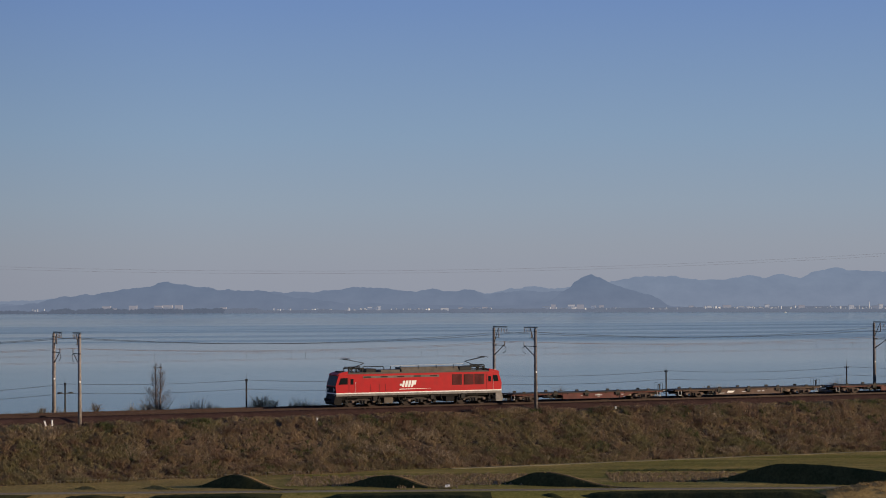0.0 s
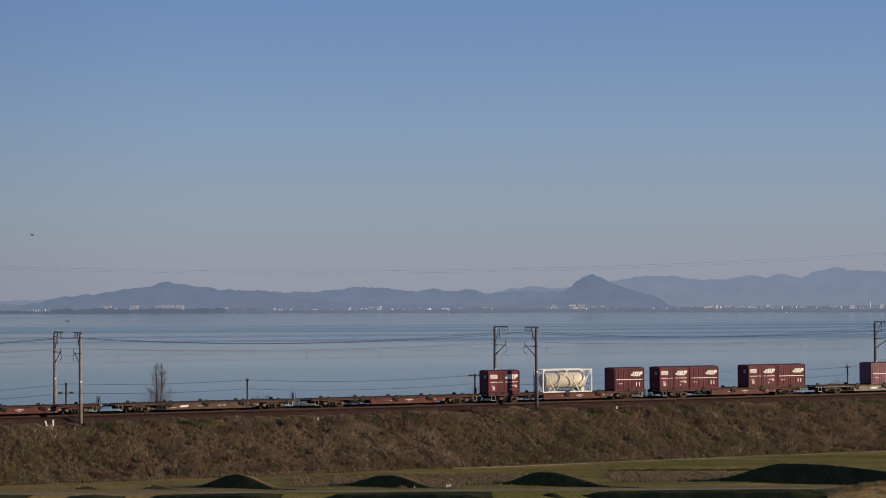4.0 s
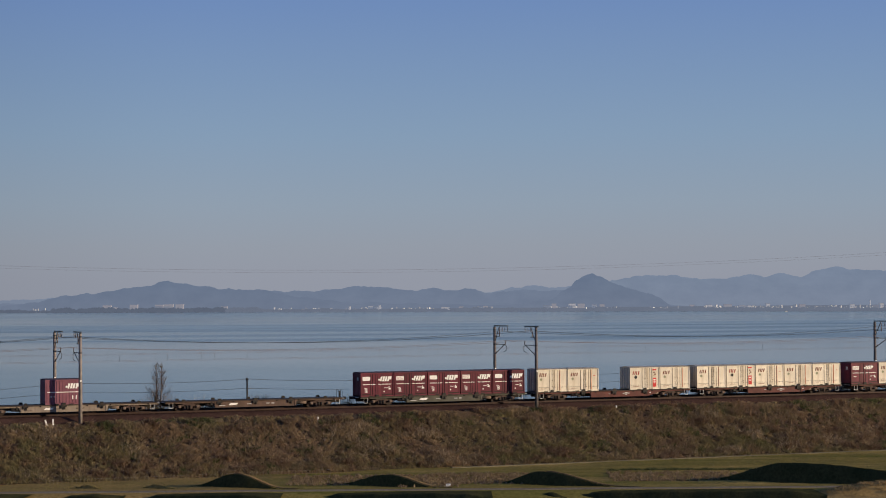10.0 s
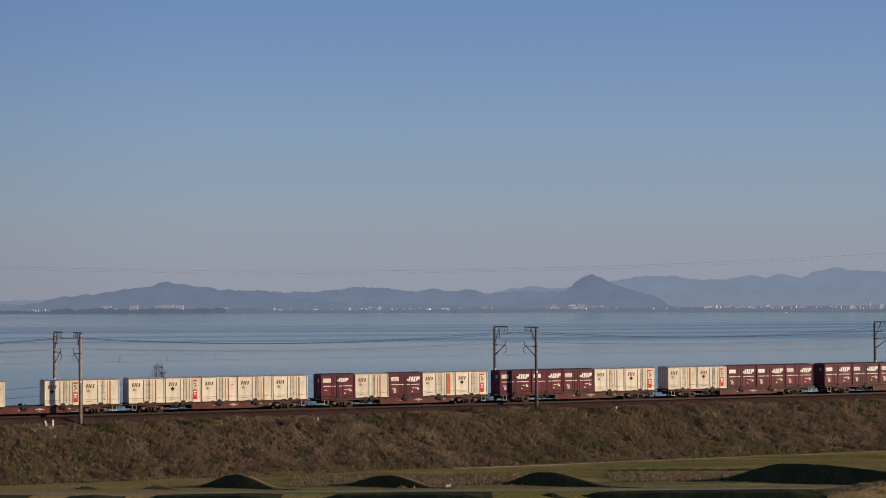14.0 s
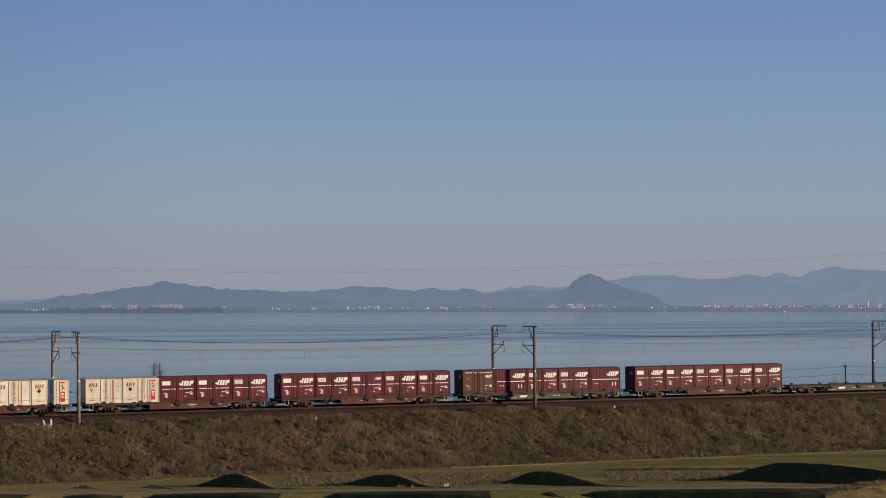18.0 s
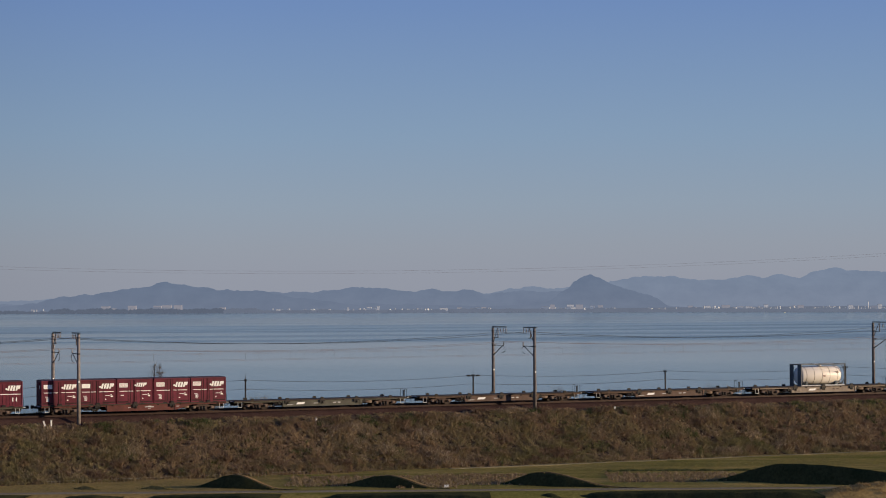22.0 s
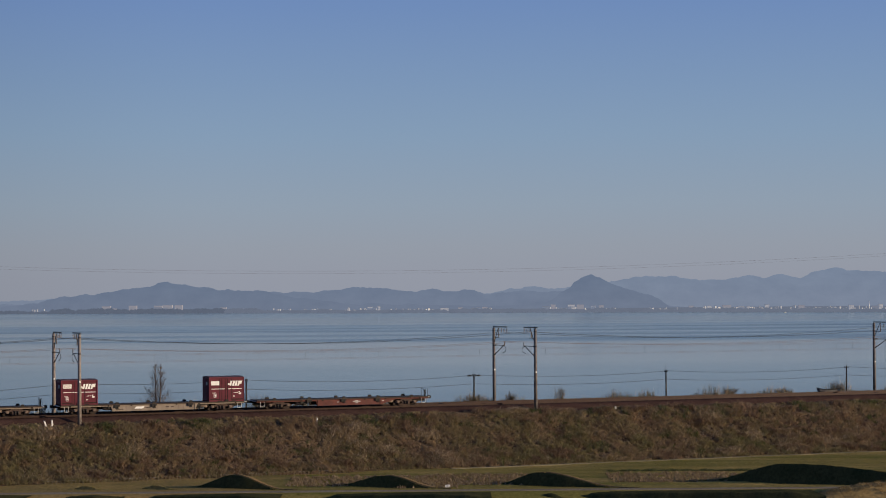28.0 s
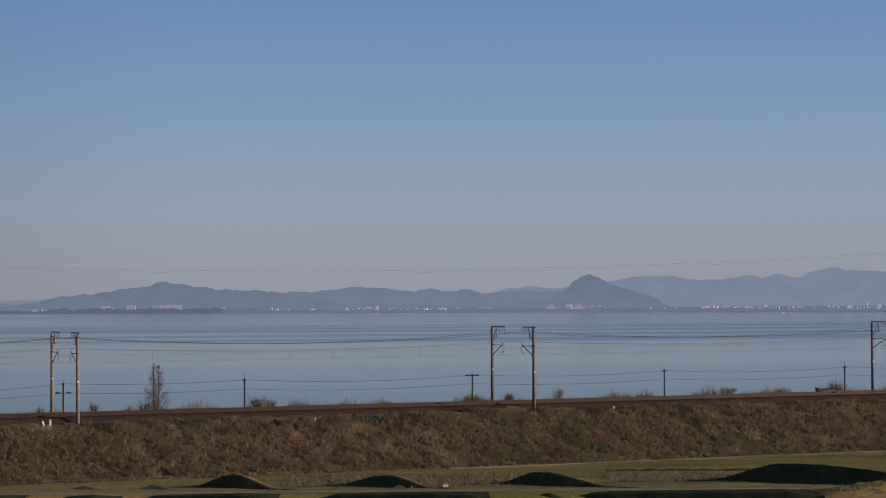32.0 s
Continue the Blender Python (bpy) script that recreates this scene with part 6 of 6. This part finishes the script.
def cream_container(variant):
    words = {"green": "cream insulated freight container with dark lettering bars and green emblem", "diamond": "cream freight container with black diamond and red panel", "orange": "cream freight container with a broad orange stripe",
             "thin": "cream freight container with red bars and a thin orange stripe"}[variant]
    t, body = container_shell("insulated_container", words, "cream", "cream_roof", "cream")
    y = -CW + 0.045
    # end walls get a darker paint in place of their shade
    for sgn in (-1, 1):
        x0, x1 = sorted((sgn * (CL / 2 - 0.052), sgn * (CL / 2 - 0.044)))
        part("end_panel", boxes((x0, x1, -CW + 0.1, CW - 0.1, 0.15, CH - 0.1)), "cream_end_shade", t)
    for x0, x1 in ((-0.30, 0.14), (0.18, 0.62)):
        part("door_leaf", boxes((x0, x1, y - 0.02, y, 0.2, CH - 0.14)), "cream", t)
    for x in (-0.34, 0.14, 0.62, 0.90):
        part("seam", boxes((x - 0.01, x + 0.045, y - 0.022, y, 0.18, CH - 0.12)), "seam", t)
    rods(t, (0.02, 0.30), "seam")
    for z in (0.5, 0.75):
        part("rod_handle", boxes((0.26, 0.42, y - 0.045, y - 0.02, z, z + 0.05)), "seam", t)
    part("floor_line", boxes((-CL / 2 + 0.1, CL / 2 - 0.1, y - 0.008, y, 0.52, 0.545)), "seam", t)
    part("roof_line", boxes((-CL / 2 + 0.0, CL / 2 - 0.0, -CW - 0.004, -CW + 0.008, CH - 0.03, CH + 0.012)), "seam", t)
    part("foot_line", boxes((-CL / 2 + 0.02, CL / 2 - 0.02, -CW - 0.002, -CW + 0.008, 0.0, 0.05)), "seam", t)
    f = y - 0.001
    tone = {"green": "mark_brown", "diamond": "mark_dim_red", "orange": "mark_brown", "thin": "mark_brown"}[variant]
    for x0, x1 in ((-1.55, -1.41), (-1.31, -1.20), (-1.12, -1.01), (-0.88, -0.74)):
        bm = bmesh.new()
        slanted(bm, x0, x1, 1.69, 2.08, f)
        part("mark_bar", bm, tone, t)
    if variant == "diamond":
        bm = bmesh.new()
        prism_y(bm, [(-1.35, 1.42), (-1.13, 1.20), (-0.91, 1.42), (-1.13, 1.64)], f - 0.01, f)
        part("diamond", bm, "mark_black", t, "black diamond plate")
        part("red_panel", boxes((1.02, 1.46, f - 0.01, f, 0.30, 1.32)), "mark_red", t, "red panel with white bars")
        bars(t, "panel_bars", [(1.10, 1.38, 1.02, 1.16), (1.12, 1.36, 0.86, 0.92), (1.12, 1.36, 0.72, 0.78)], f - 0.011, "white")
        bars(t, "panel_top", [(1.0, 1.46, 2.14, 2.30)], f, "mark_red")
        bars(t, "panel_figure", [(1.1, 1.28, 1.85, 2.0), (1.2, 1.4, 1.62, 1.78), (1.12, 1.2, 1.48, 1.6)], f, "mark_brown")
    else:
        bm = bmesh.new()
        prism_y(bm, [(-1.30 + 0.15 * math.cos(a * math.pi / 4), 1.40 + 0.15 * math.sin(a * math.pi / 4)) for a in range(8)], f - 0.01, f)
        part("round_mark", bm, "mark_green", t, "small round green emblem")
        wide = {"green": 0.05, "thin": 0.07, "orange": 0.42}[variant]
        part("stripe", boxes((0.94, 0.94 + wide, f - 0.01, f, 0.2, CH - 0.14)), "mark_orange", t)
        if variant == "thin":
            bars(t, "marking", [(1.25, 1.5, 1.7, 1.76)], f, "mark_red")
    bars(t, "marking", [(-1.5, -0.7, 0.36, 0.4), (0.5, 0.58, 0.7, 0.8), (1.2, 1.3, 0.5, 0.58)], f, "mark_brown")
    return t


def tank_container(kind):
    L, W2, Ht = 6.05 / 2, 1.22, 2.59
    if kind == "lattice":
        t = thing("tank_container", "cream tank with dark bands in a white lattice frame", "tank container", "containers on the train")
        fm, r = "white", 0.92
    else:
        t = thing("tank_container", "cream cylindrical tank in a dark blue-grey frame", "tank container", "containers on the train")
        fm, r = "tank_blue", 1.06
    CZ = 1.36 if kind == "lattice" else 1.23
    bm = bmesh.new()
    prof = [(-2.72, 0.25), (-2.68, 0.6), (-2.5, 0.9), (-2.3, 1.0), (2.3, 1.0), (2.5, 0.9), (2.68, 0.6), (2.72, 0.25)]
    rings = []
    for x, q in prof:
        rings.append([bm.verts.new((x * (1.07 if kind != "lattice" else 1.0), r * q * math.cos(a * math.tau / 28), CZ + r * q * math.sin(a * math.tau / 28))) for a in range(28)])
    for a, b in zip(rings, rings[1:]):
        for k in range(28):
            f = bm.faces.new((a[k], b[k], b[(k + 1) % 28], a[(k + 1) % 28]))
            f.smooth = True
    bm.faces.new(rings[0])
    bm.faces.new(rings[-1][::-1])
    tank = part("tank", bm, "cream" if kind == "lattice" else "tank_white", t)
    for x in ((-2.1, -1.05, 0.0, 1.05, 2.1) if kind != "lattice" else (-1.0, 0.9)):
        part("strap", tube(bmesh.new(), [(x - 0.018, 0, CZ), (x + 0.018, 0, CZ)], r + 0.012, sides=28), "seam", tank)
    part("manhole", tube(bmesh.new(), [(0.2, 0, CZ + r - 0.05), (0.2, 0, CZ + r + 0.16)], 0.28, sides=12), "pale_grey", tank)
    for x in (-2.0, 2.0):
        part("saddle", boxes((x - 0.15, x + 0.15, -0.9, 0.9, 0.1, 0.55, 0.02)), fm, t)
    for x in (-L, L - 0.13):
        for y in (-W2, W2 - 0.13):
            part("corner_post", boxes((x, x + 0.13, y, y + 0.13, 0, Ht, 0.015)), fm, t)
        for z in (0.03, Ht - 0.14):
            part("end_beam", boxes((x + 0.01, x + 0.12, -W2 + 0.13, W2 - 0.13, z, z + 0.11)), fm, t)
        bm = bmesh.new()
        tube(bm, [(x + 0.06, -W2 + 0.1, 0.9), (x + 0.06, -0.5, 0.12)], 0.045, sides=5)
        tube(bm, [(x + 0.06, W2 - 0.1, 0.9), (x + 0.06, 0.5, 0.12)], 0.045, sides=5)
        tube(bm, [(x + 0.06, -W2 + 0.1, 1.7), (x + 0.06, -0.5, Ht - 0.1)], 0.045, sides=5)
        tube(bm, [(x + 0.06, W2 - 0.1, 1.7), (x + 0.06, 0.5, Ht - 0.1)], 0.045, sides=5)
        part("end_brace", bm, fm, t)
        if kind != "lattice" and x < 0:
            part("end_plate", boxes((x + 0.03, x + 0.08, -W2 + 0.13, -0.45, 0.14, Ht - 0.14), (x + 0.03, x + 0.08, 0.45, W2 - 0.13, 0.14, Ht - 0.14)), fm, t)
    for y in (-W2 + 0.005, W2 - 0.105):
        part("bottom_beam", boxes((-L + 0.13, L - 0.13, y, y + 0.1, 0.03, 0.15)), fm if kind == "lattice" else "pale_grey", t)
        part("top_beam", boxes((-L + 0.13, L - 0.13, y, y + 0.1, Ht - 0.13, Ht - 0.02)), fm, t)
        if kind == "lattice":
            yy = y + 0.05
            for a, b in (((-L + 0.1, Ht - 0.1), (-1.45, 0.1)), ((-1.45, 0.1), (0.0, Ht - 0.1)), ((0.0, Ht - 0.1), (1.45, 0.1)), ((1.45, 0.1), (L - 0.1, Ht - 0.1))):
                part("lattice_brace", tube(bmesh.new(), [(a[0], yy, a[1]), (b[0], yy, b[1])], 0.055, sides=6), fm, t)
        else:
            for x, q in ((-L + 0.12, 0.55), (L - 0.12, -0.55)):
                part("gusset", tube(bmesh.new(), [(x, y + 0.05, 0.75), (x + q, y + 0.05, 0.12)], 0.045, sides=5), fm, t)
    part("walkway", boxes((-2.4, 2.4, -0.28, 0.28, Ht - 0.1, Ht - 0.05), (0.1, 0.6, -W2 + 0.1, W2 - 0.1, Ht - 0.1, Ht - 0.05)), "pale_grey" if kind == "lattice" else "white", t)
    if kind != "lattice":
        bars(t, "tank_marking", [(0.0, 0.45, 1.2, 1.27), (0.1, 0.4, 1.05, 1.12), (1.75, 2.2, 1.65, 1.72), (1.85, 2.25, 1.5, 1.57)], -r - 0.004, "mark_brown")
    return t


# wagons from the front: sill colour, then the load at the five places (a tank takes the middle three)
TRAIN = [("red", "....."), ("ochre", "....."), ("red", "....."), ("red", "m.L.r"), ("red", "mr.mr"), ("tan", "..f.."), ("ochre", "....."), ("green", "nmnmn"), ("red", "gt.dg"), ("red", "gdtgt"),
         ("red", "cgmod"), ("red", "mnmgd"), ("red", "tdnnm"), ("red", "nmsmn"), ("green", "brmmr"), ("red", "nncmm"), ("green", "....."), ("ochre", "....."), ("ochre", "....."), ("tan", "..T.."),
         ("tan", "m...n"), ("red", ".....")]


# how far each wagon stands from an even row, by its couplings and length
SLACK = [0.29, 0.49, 0.94, 0.71, 1.28, 1.27, 0.78, 1.49, 1.57, 1.15, 1.26, 1.35, 1.64, 1.80, 1.92, 2.40, 1.94, 2.11, 2.39, 2.25, 2.83, 2.84]


def build_train():
    """Every piece of the train with its place along the track at the start."""
    pieces = []
    loco = build_loco()
    loco.scale.x = 1.012
    pieces.append((loco, -3.2, 0.0))
    makers = {"m": lambda: maroon_container("plain"), "n": lambda: maroon_container("blank"), "s": lambda: maroon_container("small"), "c": lambda: maroon_container("centre"), "b": lambda: maroon_container("rust"), "r": ribbed_container, "f": lambda: ribbed_container("maroon_pale"),
              "g": lambda: cream_container("green"), "d": lambda: cream_container("diamond"), "o": lambda: cream_container("orange"), "t": lambda: cream_container("thin"),
              "L": lambda: tank_container("lattice"), "T": lambda: tank_container("plain")}
    made = {}

    def one(key, maker):
        if key not in made:
            made[key] = maker()
            return made[key]
        return copy_thing(made[key], Matrix())

    for i, (colour, load) in enumerate(TRAIN):
        mid = FRONT + PITCH * (i + 0.5) + SLACK[i]
        pieces.append((one("wagon_" + colour, lambda: build_wagon(colour)), mid, 0.0))
        for k, c in enumerate(load):
            if c != ".":
                pieces.append((one(c, makers[c]), mid + (k - 2) * 3.83, 0.955))
    return pieces


# ---- birds ----
def build_bird():
    b = thing("bird", "dark bird in flight over the lake shore", "bird", "birds")
    bm = bmesh.new()
    rings = []
    for x, r in ((-0.16, 0.008), (-0.12, 0.035), (-0.04, 0.05), (0.06, 0.042), (0.13, 0.02), (0.22, 0.012)):
        rings.append([bm.verts.new((x, r * math.cos(k * math.tau / 7), r * 0.85 * math.sin(k * math.tau / 7))) for k in range(7)])
    for a, c in zip(rings, rings[1:]):
        for k in range(7):
            bm.faces.new((a[k], a[(k + 1) % 7], c[(k + 1) % 7], c[k]))
    bm.faces.new(rings[0])
    bm.faces.new(rings[-1][::-1])
    part("body", bm, "plumage", b)
    part("tail", prism_y(bmesh.new(), [(0.18, 0.0), (0.31, -0.012), (0.31, 0.004), (0.18, 0.012)], -0.05, 0.05), "plumage", b)
    for side in (-1, 1):
        bm = bmesh.new()
        pts = [(-0.07, 0.02), (0.06, 0.02), (0.09, 0.20), (0.05, 0.36), (-0.02, 0.33), (-0.08, 0.16)]
        a = [bm.verts.new((x, side * y, 0.012)) for x, y in pts]
        c = [bm.verts.new((x, side * y, -0.004)) for x, y in pts]
        bm.faces.new(a)
        bm.faces.new(c[::-1])
        for k in range(6):
            bm.faces.new((a[k], c[k], c[(k + 1) % 6], a[(k + 1) % 6]))
        bmesh.ops.recalc_face_normals(bm, faces=bm.faces[:])
        part("wing", bm, "plumage", b)
    return b


def in_view(px, py, y):
    u, v = (px - 784) / FOCAL, (533 - 0.00733 * (px - 784) - py) / FOCAL
    return Vector((u * y, y, EYE.z + v * y))


def fly(bird, first, last, marks):
    """From the water or from beside the view, along its marks, and away."""
    pts = []
    for i, (t, px, py) in enumerate(marks):
        pts.append((t, in_view(px, py, first + (last - first) * i / (len(marks) - 1))))
    v_in = (pts[1][1] - pts[0][1]) / (pts[1][0] - pts[0][0])
    v_out = (pts[-1][1] - pts[-2][1]) / (pts[-1][0] - pts[-2][0])
    v_out.z = min(v_out.z, 3.0)
    t0 = pts[0][0]
    if marks[0][1] > 700:
        rest = rail(0, 0)
        side = pts[0][1]
        rest = Vector((side.x + 4, side.y, 0))
        off = (Vector((rest.x, rest.y, 0)) - ORIGIN).dot(ACROSS)
        rest += ACROSS * max(0.0, 26 - off)
        rest.z = WATER + 0.06
        lead = [(0.0, rest), (t0 - 0.9, rest)]
    else:
        lead = [(0.0, pts[0][1] - v_in * t0)]
    tail = [(pts[-1][0] + 1.5, pts[-1][1] + v_out * 1.5), (32.0, pts[-1][1] + v_out * (32.0 - pts[-1][0]))]
    path = lead + pts + tail
    rows = []
    for i, (t, p) in enumerate(path):
        d = path[min(i + 1, len(path) - 1)][1] - path[max(i - 1, 0)][1]
        heading = math.degrees(math.atan2(-d.y, -d.x)) if d.length > 0.01 else 180.0
        rows.append((t, pose(p.x, p.y, p.z, 0, 0, heading)))
    # keep the turn from row to row small
    fixed = [rows[0]]
    for t, m in rows[1:]:
        if fixed[-1][1].to_quaternion().rotation_difference(m.to_quaternion()).angle > 1.4:
            m = Matrix.Translation(m.translation) @ fixed[-1][1].to_quaternion().to_matrix().to_4x4()
        fixed.append((t, m))
    walk(bird, fixed)
    wings = [o for o in bird.children if o.name.startswith("wing")]
    beat = 0.0
    for k, w in enumerate(wings):
        flaps = [(0.0, pose(0, 0, 0, 0, 0, 0))]
        t = t0 - 0.5
        q = 0
        while t < marks[-1][0] + 0.6:
            a = (38 if q % 2 == 0 else -24) * (1 if w.data.vertices[2].co.y > 0 else -1)
            flaps.append((t, pose(0, 0, 0, a, 0, 0)))
            t += 0.1
            q += 1
        flaps += [(t, pose(0, 0, 0)), (32.0, pose(0, 0, 0))]
        walk(w, flaps)


def run_at(t):
    """How far the train has come: it gains speed slowly."""
    return 15.979 * t + 0.016803 * t * t - 0.0000127 * t ** 3


RUN = [(t, run_at(t)) for t in range(33)]


def motions(pieces, birds):
    for ob, place, lift in pieces:
        walk(ob, [(t, rail_pose(place - d, 0, lift)) for t, d in RUN])
        # wheels roll while their vehicle is near
        near = [(t, d) for t, d in [(f / 30, run_at(f / 30)) for f in range(961)] if -64 < place - d < 92]
        for o in ob.children_recursive:
            if near and o.name.startswith("wheelset"):
                r, x = o.location.z, o.location.x
                rows = [(t, pose(x, 0, r, 0, -math.degrees((d - near[0][1]) / r))) for t, d in near]
                walk(o, [(0.0, rows[0][1])] * (near[0][0] > 0) + rows + [(32.0, rows[-1][1])] * (near[-1][0] < 32))
    # first and last distance, then seconds and direction in the view
    fly(birds[0], 250, 230, ((5.6, 420, 387), (6.2, 574, 373), (6.8, 798, 335), (7.2, 991, 285), (7.7, 1318, 186)))
    fly(birds[1], 250, 220, ((5.6, 514, 503), (6.2, 670, 477), (6.6, 785, 446), (7.0, 964, 363), (7.4, 1205, 280), (7.7, 1410, 205), (8.0, 1557, 123)))
    fly(birds[2], 240, 200, ((6.2, 1171, 486), (6.4, 1148, 459), (6.6, 1146, 429), (6.8, 1178, 393), (7.0, 1234, 363), (7.2, 1324, 332), (7.4, 1427, 302)))
    fly(birds[3], 240, 200, ((6.2, 1226, 521), (6.6, 1190, 510), (6.8, 1213, 473), (7.0, 1252, 444), (7.2, 1319, 404), (7.4, 1405, 367), (7.7, 1567, 317)))
    fly(birds[4], 260, 220, ((6.6, 1295, 499), (6.8, 1341, 481), (7.0, 1392, 465), (7.2, 1454, 434), (7.4, 1528, 402)))
    fly(birds[5], 260, 220, ((6.4, 1256, 525), (6.6, 1339, 527), (6.8, 1383, 512), (7.0, 1432, 487), (7.2, 1484, 462), (7.4, 1552, 441)))
    fly(birds[6], 280, 230, ((7.0, 1232, 560), (7.4, 1297, 521), (7.7, 1378, 489), (8.0, 1490, 456), (8.3, 1568, 477)))
    fly(birds[7], 280, 230, ((7.1, 1330, 575), (7.4, 1391, 526), (7.7, 1533, 457)))
    fly(birds[8], 290, 240, ((6.8, 1085, 600), (7.0, 1114, 578), (7.2, 1155, 552), (7.4, 1197, 547), (7.7, 1292, 519), (8.0, 1418, 492)))
    fly(birds[9], 290, 240, ((7.0, 1197, 586), (7.2, 1230, 566), (7.4, 1265, 560), (7.7, 1347, 540), (8.0, 1457, 520)))
    fly(birds[10], 290, 240, ((6.8, 1283, 612), (7.1, 1330, 600), (7.4, 1382, 589), (7.7, 1498, 566)))
    fly(birds[11], 280, 230, ((7.0, 1232, 657), (7.2, 1253, 637), (7.4, 1282, 622), (7.7, 1369, 591), (8.0, 1473, 586)))
    fly(birds[12], 300, 240, ((6.4, 1135, 604), (6.8, 1221, 590), (7.2, 1313, 558), (7.5, 1400, 540)))
    fly(birds[13], 300, 240, ((6.2, 1155, 610), (6.8, 1361, 611), (7.2, 1470, 577)))
    fly(birds[14], 330, 250, ((30.0, 1360, 389), (30.2, 1374, 379), (30.4, 1406, 367), (30.6, 1451, 358), (30.8, 1509, 350)))


build_ground()
build_embankment()
build_road()
build_mounds()
build_bank_paths()
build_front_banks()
build_lake()
build_hills()
build_far_town()
build_line()
build_markers()
build_tree()
build_vegetation()
train = build_train()
flock = [build_bird()]
while len(flock) < 15:
    copy_b = copy_thing(flock[0], Matrix())
    flock.append(copy_b)
motions(train, flock)
